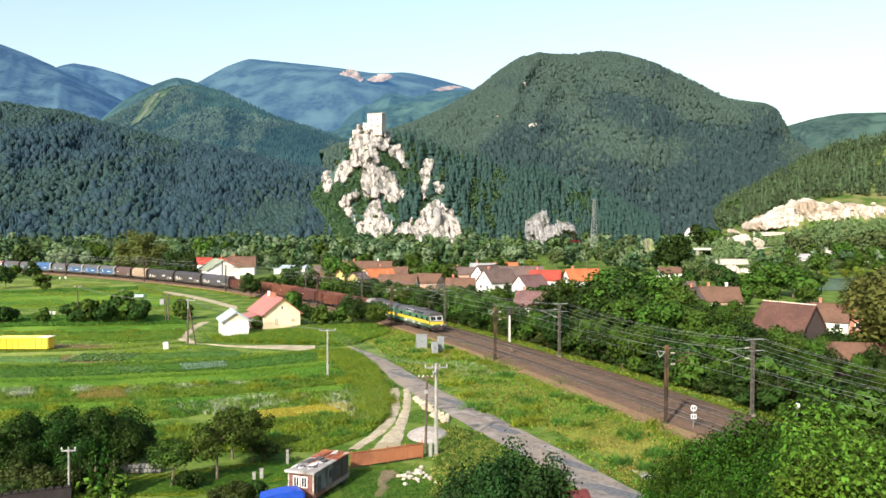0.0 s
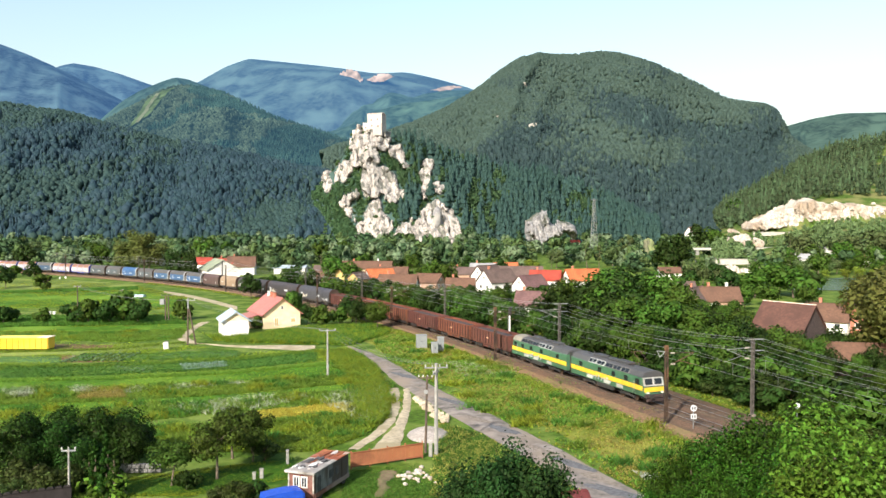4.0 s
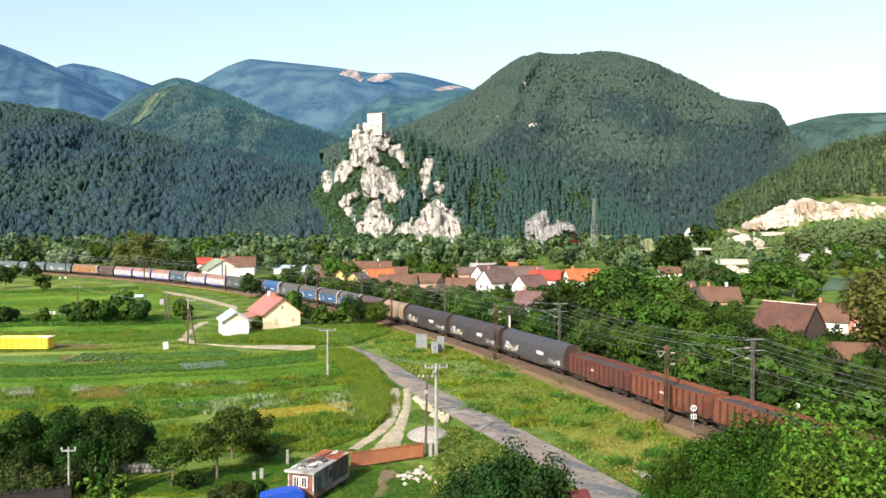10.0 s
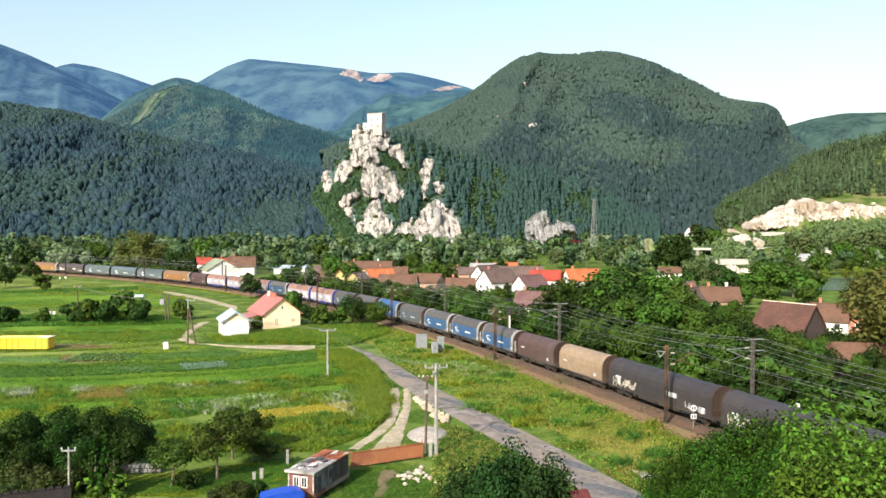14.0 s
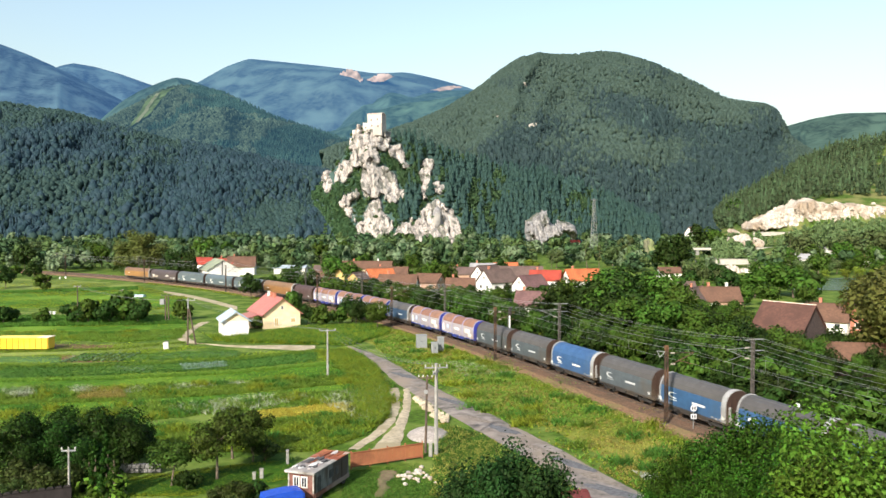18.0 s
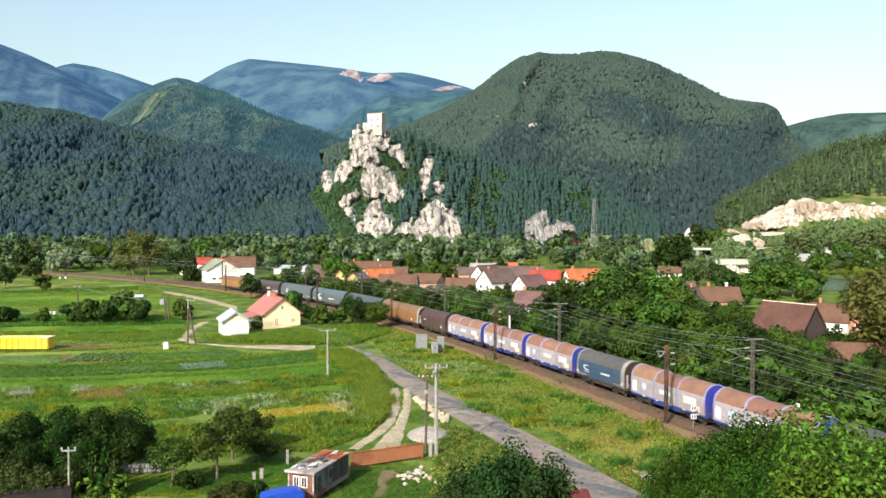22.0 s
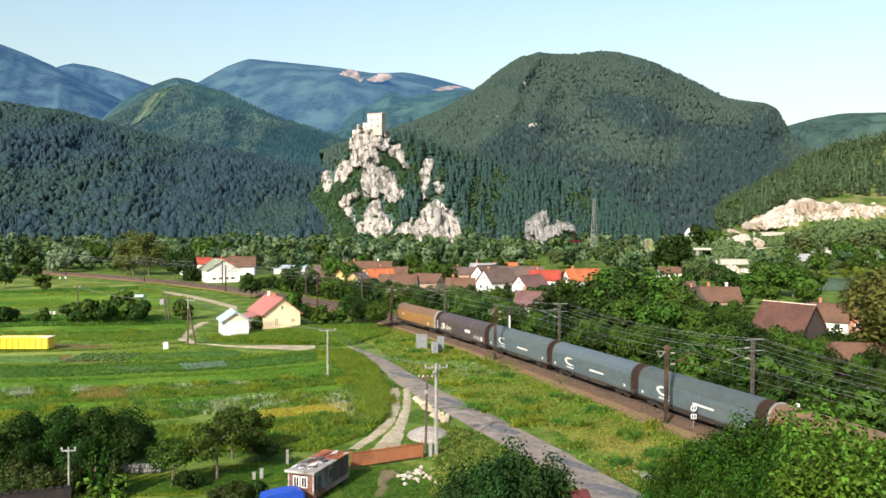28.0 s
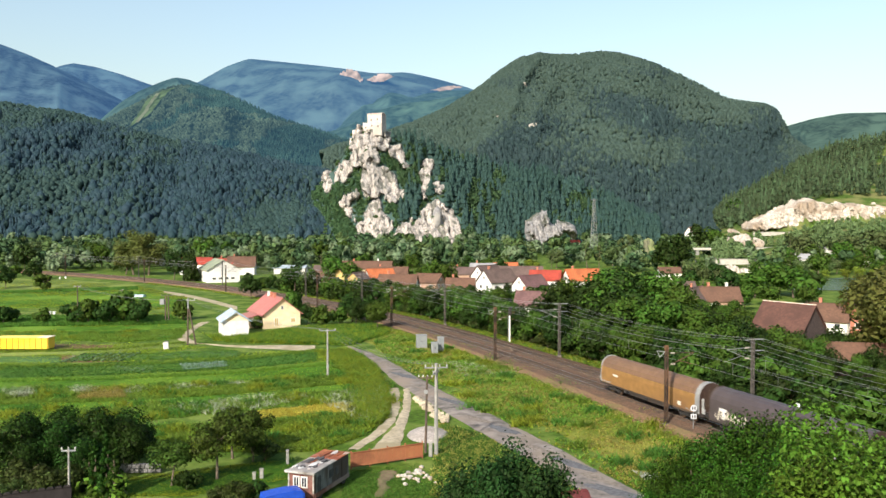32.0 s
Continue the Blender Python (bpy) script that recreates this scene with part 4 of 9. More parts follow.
def hill_front(grid):
    """How far off the hillside stands at each x and height."""
    rows = [row[np.argsort(row[:, 0])] for row in grid[::-1]]
    seen = {}

    def front(x, z):
        k = round(x * 2)
        if k not in seen:
            zs = np.maximum.accumulate([np.interp(x, r[:, 0], r[:, 2]) for r in rows])
            seen[k] = zs, np.array([np.interp(x, r[:, 0], r[:, 1]) for r in rows])
        zs, ys = seen[k]
        return float(np.interp(z, zs, ys)) + max(0.0, z - zs[-1]) * 0.3
    return front


def rock_sheet(name, knobs, front, push, seed, material, label, group, res=0.62, bite=1.0, smooth=False, lean=0.22, block=1.0):
    """Bare rock breaking out of a slope: knobs of (x, z, radius) run together, split by joints into leaning blocks.
    Returns the shape's depth function for what grows on it."""
    x0, x1 = min(k[0] - k[2] for k in knobs) - 2.5, max(k[0] + k[2] for k in knobs) + 2.5
    z0, z1 = min(k[1] - k[2] for k in knobs) - 2.5, max(k[1] + k[2] for k in knobs) + 2.5
    nx, nz = int((x1 - x0) / res) + 2, int((z1 - z0) / res) + 2

    def deep(x, z):
        d = max(r - math.hypot(x - a, (z - b) * 0.9) for a, b, r in knobs)
        for (a, b, r), (c, e, q) in zip(knobs, knobs[1:]):
            L = (c - a) ** 2 + (e - b) ** 2
            if L > (2.6 * (r + q)) ** 2:
                continue
            t = max(0.0, min(1.0, ((x - a) * (c - a) + (z - b) * (e - b)) / max(L, 1e-6)))
            d = max(d, 0.96 * (r + (q - r) * t) - math.hypot(x - a - (c - a) * t, z - b - (e - b) * t))
        dist, cell = noise.voronoi(Vector(((x + lean * z) / 3.0 + seed, z / 5.0, seed)))
        return d + bite * (3.4 * fbm(x / 4.5 + seed, z / 6.0, 1.3) + 2.0 * fbm(x / 1.6, z / 2.4 + seed, 2.7) + 1.4 * noise.noise(cell[0] * 2.3)) - 0.3

    verts, depth = [], []
    cols = {}
    for i in range(nx):
        for k in range(nz):
            x, z = x0 + i * res, z0 + k * res
            d = deep(x, z)
            sx = x + lean * z + 1.2 * noise.noise(Vector((x / 7, z / 7, seed)))
            out = 0.0
            for w, h, tilt, step in ((4.2 * block, 15.0 * block, 0.95, 2.2), (1.5 * block, 5.5 * block, 0.8, 0.9)):
                # each block is a plane of its own, tipped to one side
                q = Vector((sx / w + seed, z / h, seed * 1.7))
                dist, cell = noise.voronoi(q)
                tip = noise.noise_vector(cell[0] * 5.3)
                out += step * noise.noise(cell[0] * 3.71) + 3.4 * tilt * (tip.x * (q.x - cell[0].x) * w + 0.3 * tip.z * (q.y - cell[0].y) * h)
                out -= 0.28 * w * max(0.0, 0.10 - (dist[1] - dist[0])) / 0.10
            out += 0.9 * fbm(x / 1.3, z / 2.2, seed)
            rise = push * min(1.0, max(0.0, d) / 0.5)
            y = front(x, z) - rise - out * min(1.0, max(0.0, d) / 0.6 + 0.15)
            if d < 0:
                y += min(9.0, -d * 7)
            verts.append((x + 0.35 * fbm(x, z, 5), y, z + 0.35 * fbm(x, z, 9)))
            depth.append(d)
            cols[(i, k)] = y
    faces = []
    for i in range(nx - 1):
        for k in range(nz - 1):
            a, b, c, e = i * nz + k, (i + 1) * nz + k, (i + 1) * nz + k + 1, i * nz + k + 1
            if max(depth[a], depth[b], depth[c], depth[e]) > -1.25:
                faces.append((a, b, c, e))
    used = sorted({q for f in faces for q in f})
    where = {q: n for n, q in enumerate(used)}
    ob = raw(name, [verts[q] for q in used], [[where[q] for q in f] for f in faces], material, smooth=smooth)
    tagged(ob, label, "rock", group, "structure")

    def surface(x, z):
        i, k = int((x - x0) / res), int((z - z0) / res)
        return deep(x, z), cols.get((i, k))
    return surface, (x0, x1, z0, z1)


def build_castle_rock():
    lab = "weathered white limestone crag on the castle hill"
    front = hill_front(CASTLE_HILL[0])
    rr, nr = random.Random(4), np.random.default_rng(4)
    pts = []
    for i, (push, knobs) in enumerate((*CRAGS_UPPER, *CRAGS_MIDDLE, *CRAGS_LOWER)):
        surf, (x0, x1, z0, z1) = rock_sheet("limestone_crag", knobs, front, push * 0.6 + 1.5, 1.7 * i + 0.3, LIMESTONE, lab, "castle rock crags")
        # scrub at the rims and in the joints
        for _ in range(int((x1 - x0) * (z1 - z0) / 7)):
            x, z = rr.uniform(x0, x1), rr.uniform(z0, z1)
            d, y = surf(x, z)
            if y is not None and (-2.6 < d < 0.3 and rr.random() < 0.6 or 0.3 < d and fbm(x / 5 + 3, z / 4, 8) > 0.13):
                pts.append((x, min(y, front(x, z)) - 0.6, z - 2.0))
    # scrub on the slope between the crags
    for _ in range(900):
        x, z = rr.uniform(-92, 14), rr.uniform(6, 84)
        if z < 84 - abs(x + 55) * 0.55:
            pts.append((x, front(x, z) - 1.5, z - 2.0))
    pts = np.array(pts)
    pts = pts[off_the_crags(pts, 2.5) | (nr.random(len(pts)) < 0.10)]
    shp = [(*crown_arrays(nr, 0.45, 0.8, 0.0, 8, 9, 0.13), SOFT[0]) for _ in range(5)]
    woods("ledge_scrub", pts, nr.uniform(2.6, 5.4, len(pts)), shp, leaf_mat("ledge_green", (0.066, 0.112, 0.040), 0.25, 0.3), "green scrub on the ledges of the castle rock", rr)
    # smooth boss in the lower cliff
    bm = B()
    bmesh.ops.create_icosphere(bm, subdivisions=3, radius=1)
    for q in bm.verts:
        k = 1 + 0.18 * fbm(q.co.x * 2 + 3, q.co.y * 2, q.co.z * 2)
        q.co = Vector((q.co.x * 3.4 * k, q.co.y * 2.6 * k, q.co.z * 8.2 * k))
    ob = part("rock_boss", bm, mat("shaded_stone", (0.19, 0.185, 0.19), 0.35, 0.95, 0.6, 0.8, c2=(0.26, 0.25, 0.23), bdist=0.8), smooth=True)
    ob.matrix_world = pose(-4.6, front(-4.6, 25.5) - 10.6, 25.8, -6, 0, 4)
    tagged(ob, "smooth grey rounded rock boss in the cliff", "rock")
    # rock outcrop further along the river
    grey = mat("grey_limestone", (0.20, 0.195, 0.195), 0.5, 0.9, 0.6, 0.9, c2=(0.075, 0.08, 0.06), bdist=1, mask=(0.48, 0.6))
    rock_sheet("rock_outcrop", ((72.8, 27.0, 2.4), (71.5, 22.5, 5.2), (66.0, 19.0, 5.0), (67.5, 12.0, 6.2), (76.5, 16.0, 5.4), (82.0, 15.5, 3.4)), lambda x, z: 572 + 0.4 * (z - 10), 6, 40.3, grey, "grey limestone outcrop above the river road", "river outcrop", block=0.7, bite=0.7, res=0.5)
    rock_sheet("rock_outcrop", ((86.0, 18.6, 2.8), (91.8, 17.2, 2.6), (95.0, 14.0, 2.0)), lambda x, z: 572 + 0.4 * (z - 10), 4, 43.3, grey, "grey limestone outcrop above the river road", "river outcrop")
    crag("rock_outcrop", 108.18, 420, -3.65, 10.09, 15.75, 77, mat("mossy_rock", (0.12, 0.12, 0.075), 0.3, 0.9, 0.5, 0.8, c2=(0.20, 0.26, 0.08), bdist=1), "mossy boulder outcrop by the river", "rock", flat=0.2)


def build_outcrops():
    """Small pale outcrops among the trees of the big hill."""
    m = mat("hill_stone", (0.27, 0.25, 0.215), 0.4, 0.95, 0.2, 0.6, spec=0.05)
    front = hill_front(BIG_HILL[0])
    for i, knobs in enumerate((((81.6, 186, 5), (85, 194, 4)), ((128, 165, 7), (124, 158, 5)), ((210, 368, 8), (200, 362, 6)), ((112, 232, 5), (110, 224, 4)), ((62, 150, 5), (68, 152, 4)), ((140, 262, 4), (143, 258, 3)))):
        rock_sheet("rock_outcrop", knobs, front, 9, 150 + i * 1.7, m, "pale bare outcrop among the trees of the hill", "hill outcrops", res=1.2, bite=1.3)


def build_castle():
    """A ruined keep with curtain walls on the crag."""
    x, y, z = -56.1, 681, 97.4
    c = thing("castle", "pale ruined stone castle with a square keep", "castle", pose(x, y, z, 0, 0, -14))
    st = mat("castle_stone", (0.44, 0.40, 0.37), 0.2, 0.9, 0.5, 0.5, c2=(0.33, 0.29, 0.26))
    bm = B()
    for px, py, sx, sy, sz in ((0, 0, 12.5, 12, 17.5), (-8.5, 1.5, 6, 9, 11), (-12.6, 2.5, 4, 7, 7)):
        box(bm, (px, py, sz / 2 - 2), (sx, sy, sz))
    part("keep_wall", bm, st, c)
    for px, py in [(-6 + i * 1.5, -5.5) for i in range(9) if i not in (2, 5)] + [(5.7, -3.4 + i * 1.6) for i in range(6)]:
        h = random.uniform(0.8, 1.8)
        bm = B()
        box(bm, (px, py, 15.4 + h / 2), (1.0, 0.9, h), taper=0.9)
        part("merlon", bm, st, c)
    # blocks on the solid wall; the shade inside empty windows is their dark colour
    for wx, wz in ((-3, 11), (2.5, 11.5), (-2.5, 6), (3, 5.5), (-9, 5)):
        bm = B()
        box(bm, (wx, -6.03 if wx > -6 else -3.03, wz), (1.1, 0.25, 1.7))
        part("window_opening", bm, mat("opening_shade", (0.12, 0.10, 0.09), 0.2, 0.9, 2), c, "dark block coloured as the shade in an empty window")
    bm = B()
    prism(bm, [(-6.2, 0), (6.2, 0), (0, 1.8)], -6.4, 6.4)
    ob = part("roof", bm, mat("castle_roof", (0.42, 0.28, 0.22), 0.2, 0.8, 1), c)
    ob.location = (0, 0, 15.6)
    for px, pz, h in ((-20.5, -8, 12), (-23, -12, 9)):
        bm = B()
        box(bm, (px, 3, pz + h / 2), (4.5, 5, h), taper=0.8)
        part("ruined_turret", bm, st, c)


def build_cutting():
    lab = "pale sunlit stone cutting on the valley side"
    knobs = ((201.7, 14.7, 1.5), (211.4, 18.2, 1.9), (219.9, 20.0, 4.0), (229.9, 22.5, 5.2), (239.1, 25.0, 7.0), (248.0, 28.2, 7.0), (256.5, 29.8, 7.2), (266.2, 28.2, 6.2), (277.0, 27.6, 6.2), (288.6, 27.4, 6.4), (303.4, 26.6, 6.4), (319.6, 26.2, 6.4))
    rock_sheet("stone_cutting", knobs, lambda x, z: 553 + 0.4 * (z - 25), 5, 90.4, QUARRY, lab, "stone cutting", bite=0.45, block=0.62, res=0.5, lean=0.08)
    rock_sheet("stone_cutting", ((175.4, 8.8, 2.7), (181.4, 9.5, 3.3), (186.4, 6.8, 4.0), (178.8, 3.5, 4.0), (186.5, 1.2, 3.0)), lambda x, z: 474 + 0.3 * (z - 5), 4, 95.1, QUARRY, lab, "stone cutting", block=0.75, res=0.5)
    for i, c in enumerate(((124.8, 345.0, -1.5, 8, 4.2), (133.9, 351.0, -1.5, 7, 4.0))):
        crag("stone_cutting", *c, 120 + i * 1.9, QUARRY, lab, "rock face", "stone cutting", flat=0.3, jag=0.4, depth=14)


build_castle_rock()
build_outcrops()
build_castle()
build_cutting()

# ---- fields, gardens and meadow growth ----
def inside(poly, n, rng):
    """n random points in a polygon on the ground."""
    p = np.array(poly)
    lo, hi = p.min(0), p.max(0)
    out = np.empty((0, 2))
    while len(out) < n:
        q = lo + (hi - lo) * rng.random((n * 3, 2))
        c = np.zeros(len(q), bool)
        for a, b in zip(p, np.roll(p, -1, 0)):
            hit = ((a[1] > q[:, 1]) != (b[1] > q[:, 1])) & (q[:, 0] < (b[0] - a[0]) * (q[:, 1] - a[1]) / (b[1] - a[1] + 1e-9) + a[0])
            c ^= hit
        out = np.concatenate([out, q[c]])
    return out[:n]


def drifts(pts, size, cut):
    """Only the points inside loose drifts."""
    k = np.array([fbm(x / size, y / size, 3.3) + random.gauss(0, 0.13) for x, y in pts])
    return pts[k > cut]


def tufts(name, pts, h, w, material, label, rng, z=-0.68, blades=4, category="grass"):
    """Small clumps of blades, each clump of several leaning leaves."""
    n = len(pts)
    hh = 0.6 * h * rng.uniform(0.5, 1.3, (n, 1)) * np.ones((n, blades))
    a = rng.random((n, blades)) * 6.283
    lean = rng.uniform(0.6, 1.9, (n, blades)) * hh
    cx = pts[:, :1] + rng.normal(size=(n, blades)) * w * 0.5
    cy = pts[:, 1:2] + rng.normal(size=(n, blades)) * w * 0.5
    gz = np.array([ground_z(*q) + 0.7 for q in pts])[:, None] + z
    bw = w * 0.35
    v0 = np.stack([cx - np.sin(a) * bw, cy + np.cos(a) * bw, gz + 0 * cx], -1)
    v1 = np.stack([cx + np.sin(a) * bw, cy - np.cos(a) * bw, gz + 0 * cx], -1)
    v2 = np.stack([cx + np.cos(a) * lean, cy + np.sin(a) * lean, gz + hh], -1)
    turn = (np.cross(v1 - v0, v2 - v0)[..., 2] < 0)[..., None]
    v0, v1 = np.where(turn, v1, v0), np.where(turn, v0, v1)
    v = np.stack([v0, v1, v2], 2).reshape(-1, 3)
    nr = rng.normal(size=(n * blades, 3)) * 0.38 + np.array((0, 0, 1.0))
    nr = np.repeat(nr / np.linalg.norm(nr, axis=1)[:, None], 3, 0)
    ob = raw(name, v, np.arange(len(v)).reshape(-1, 3), material, normals=nr)
    return tagged(ob, label, category, kind="stuff")


def crop_mat(name, c, c2):
    return mat(name, c, 0.35, 0.9, 0.45, 0.6, c2=c2, bdist=0.2, spec=0.1)


def build_fields():
    rng = np.random.default_rng(77)
    bright = crop_mat("bright_meadow", (0.0509, 0.1195, 0.007968), (0.1054, 0.186, 0.0186))
    mid = crop_mat("mid_meadow", (0.04427, 0.1042, 0.01146), (0.0744, 0.1426, 0.0217))
    pale = crop_mat("pale_meadow", (0.08854, 0.1284, 0.02434), (0.1612, 0.1984, 0.0496))
    dry = crop_mat("ripe_strip", (0.30, 0.27, 0.035), (0.22, 0.23, 0.032))
    dark = crop_mat("dark_growth", (0.0279, 0.0682, 0.00992), (0.0434, 0.0868, 0.0124))
    soil = crop_mat("bare_soil", (0.1364, 0.0806, 0.0465), (0.1054, 0.0744, 0.0372))
    cab = crop_mat("cabbage_green", (0.070, 0.138, 0.045), (0.058, 0.120, 0.030))
    L = "strip of {} in the allotment fields"
    strips_a = (
        ("meadow_strip", "light green hay meadow", pale, -0.52, [(-175.2, 315.72), (-142.23, 302.6), (-107.6, 279.36)], [(-139.08, 250.5), (-119.85, 254.89), (-101.75, 264.15)]),
        ("meadow_strip", "bright green meadow", bright, -0.52, [(-134.46, 242.16), (-114.83, 244.19), (-97.34, 252.68), (-72.45, 225.28)], [(-108.36, 195.04), (-93.02, 197.69), (-78.34, 203.22), (-62.75, 195.04)]),
        ("meadow_strip", "pale green meadow", pale, -0.50, [(-106.23, 191.19), (-97.46, 189.94), (-88.04, 189.94)], [(-99.08, 178.28), (-89.31, 174), (-81.65, 176.11)]),
        ("meadow_strip", "bright green meadow", bright, -0.50, [(-91.26, 164.16), (-76.86, 163.24), (-63.32, 164.16), (-54.07, 167.96)], [(-85.48, 153.72), (-72.4, 153.72), (-60.27, 156.2), (-51.12, 158.77)]),
        ("soil_strip", "bare brown soil", soil, -0.52, [(-68.64, 138.98), (-64.19, 138.32), (-56.78, 137.01)], [(-64.92, 131.41), (-61, 131.41), (-55.22, 133.23)]),
    )
    strips_b = (
        ("meadow_strip", "pale mown grass", pale, -0.51, [(-71.83, 129.07), (-63.23, 130.23), (-54.97, 132.62), (-46.2, 140.33)], [(-69.97, 125.71), (-61.57, 126.81), (-53.27, 128.5), (-44.48, 135.09)]),
        ("crop_strip", "blue-green cabbages", cab, -0.48, [(-69.37, 124.63), (-64.94, 124.63), (-60.59, 125.71)], [(-65.71, 118.02), (-61.77, 118.5), (-57.61, 119.48)]),
        ("crop_strip", "pale green vegetables", cab, -0.49, [(-51.22, 126.81), (-42.89, 130.23), (-33.95, 131.41)], [(-48.68, 120.48), (-40.36, 122.52), (-31.93, 123.56)]),
        ("crop_strip", "lush green potatoes", mid, -0.46, [(-64.4, 115.66), (-52.5, 116.59), (-41.4, 120.48), (-31.66, 122.52), (-20.71, 130.23)], [(-59.22, 106.3), (-48.6, 107.89), (-37.95, 110.36), (-29.32, 113.39), (-19.16, 120.48)]),
    )
    strips_c = (
        ("meadow_strip", "bright green clover", bright, -0.48, [(-58.36, 104.76), (-47.89, 106.3), (-37.38, 108.7), (-28.76, 111.21), (-15.61, 119.48)], [(-55.56, 99.7), (-45.56, 101.09), (-35.52, 103.26), (-27.1, 104.76), (-12.96, 111.21)]),
        ("meadow_strip", "bright green clover", bright, -0.50, [(-51.01, 91.48), (-42.04, 93.26), (-32.73, 95.1), (-25.11, 97.02), (-10.72, 104.76)], [(-49.15, 88.13), (-40.24, 89.22), (-31.49, 91.48), (-24.3, 93.86), (-10.2, 99.7)]),
        ("meadow_strip", "long yellow-green meadow", crop_mat("lane_meadow", (0.165, 0.170, 0.030), (0.084, 0.126, 0.013)), -0.55, [(-14.31, 150.53), (-4.58, 153.72), (9.92, 120.48), (16.2, 105.53), (23.21, 84.51), (24.2, 77.05)], [(-14.34, 140.33), (-7.19, 120.48), (0.43, 99.7), (6.98, 84.51), (12.14, 72.21), (16.73, 60.74)]),
    )
    strips_d = (
        ("ripe_strip", "ripe yellow grain", dry, -0.40, [(-21.37, 87.33), (-17.97, 88.94), (-14.44, 90.62), (-11.07, 92.07)], [(-20.39, 83.29), (-17.03, 84.26), (-13.63, 85.51), (-10.5, 87.33)]),
        # the trees' shade is put into this strip's dark green colour
        ("meadow_strip", "green garden grass coloured dark for tree shade", crop_mat("garden_grass_shade", (0.022, 0.064, 0.004), (0.036, 0.080, 0.007)), -0.50, [(-26.32, 64.87), (-21.34, 65.91), (-16.94, 69.08), (-13.32, 70.79)], [(-24.31, 59.86), (-19.48, 60.11), (-15.07, 61.39), (-12.08, 64.14)]),
    )
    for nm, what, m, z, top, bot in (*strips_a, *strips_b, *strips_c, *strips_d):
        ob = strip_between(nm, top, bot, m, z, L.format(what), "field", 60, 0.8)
    # tall growth: bands of weeds between the strips, verge and bank
    weed = leaf_mat("weeds", (0.1893, 0.3089, 0.0438), 0.3, 0.5)
    weed_d = leaf_mat("dark_weeds", (0.1087, 0.2082, 0.0326), 0.3, 0.5)
    weed_y = leaf_mat("dry_weeds", (0.42, 0.37, 0.095), 0.3, 0.5)
    weed_b = leaf_mat("bright_weeds", (0.262, 0.318, 0.032), 0.3, 0.5)
    bloom = mat("pale_blossom", (0.34, 0.36, 0.24), 0.2, 0.9, 3, rnd=0.2, island=True)
    growth_a = (
        ("tall_weeds", [(-55.56, 99.7), (-45.56, 101.09), (-35.27, 102.53), (-24.86, 104.76), (-12.86, 110.36), (-11.8, 107.89), (-23.51, 99.02), (-33.16, 96.37), (-42.59, 94.48), (-51.33, 92.07)], 5000, 0.32, 0.22, weed, "band of tall green weeds between field strips"),
        ("tall_weeds", [(-44.93, 99.7), (-40.68, 99.7), (-37.89, 94.48), (-42.98, 93.86)], 900, 0.7, 0.25, weed_y, "dry brownish weeds between field strips"),
        ("tall_weeds", [(-49.15, 88.13), (-37.29, 89.77), (-24.45, 94.48), (-10.2, 99.7), (-9.28, 93.86), (-20.44, 88.67), (-31.74, 83.53), (-44.8, 80.27)], 3500, 0.36, 0.24, weed, "band of tall dark weeds between field strips"),
        ("tall_weeds", [(-31.22, 79.17), (-19.04, 82.57), (-10.1, 86.54), (-6.44, 96.37), (-5.81, 85.01), (-7.96, 77.67), (-11.52, 72.21), (-18.73, 72.21), (-27.99, 72.21)], 4500, 0.42, 0.26, weed, "rank green growth along the garden edge"),
    )
    growth_b = (
        ("tall_weeds", [(-31.22, 79.17), (-19.04, 82.57), (-10.1, 86.54), (-6.44, 96.37), (-5.81, 85.01), (-7.96, 77.67), (-11.52, 72.21), (-18.73, 72.21), (-27.99, 72.21)], 4500, 0.36, 0.24, weed_b, "rank green growth along the garden edge"),
        ("tall_weeds", [(-20.43, 128.5), (-16.04, 131.41), (-10.27, 116.59), (-7.02, 99.7), (-6.14, 86.28), (-7.37, 80.27), (-10.02, 90.34), (-10.2, 99.7), (-15.11, 115.66)], 2600, 0.95, 0.28, weed, "tall dark growth on the bank by the lane"),
        ("tall_weeds", [(-20.43, 128.5), (-16.04, 131.41), (-10.27, 116.59), (-7.02, 99.7), (-6.14, 86.28), (-7.37, 80.27), (-10.02, 90.34), (-10.2, 99.7), (-15.11, 115.66)], 4000, 0.95, 0.26, weed_b, "tall bright growth on the bank by the lane"),
    )
    growth_c = (
        ("tall_weeds", [(-46.28, 152.11), (-41.42, 144.52), (-39.49, 143.1), (-35.99, 147.47), (-28.91, 160.53), (-14.43, 164.16), (-10.14, 152.11), (-15.87, 136.36), (-28.01, 138.98), (-38.23, 140.33)], 5000, 0.95, 0.28, weed_d, "dense dark green growth round the trackside house"),
        ("tall_weeds", [(-46.28, 152.11), (-41.42, 144.52), (-39.49, 143.1), (-35.99, 147.47), (-28.91, 160.53), (-14.43, 164.16), (-10.14, 152.11), (-15.87, 136.36), (-28.01, 138.98), (-38.23, 140.33)], 4500, 0.95, 0.28, weed_b, "dense bright growth round the trackside house"),
        ("tall_weeds", [(-84.59, 152.11), (-50.57, 157.05), (-47.58, 144.52), (-56.16, 140.33), (-80.39, 144.52)], 5000, 0.5, 0.3, weed, "weedy margin between field strips"),
        ("tall_weeds", [(-137.9, 248.36), (-102.68, 266.57), (-96.39, 254.89), (-133.35, 240.16)], 1500, 0.6, 0.5, weed_d, "dark weedy margin between meadows"),
    )
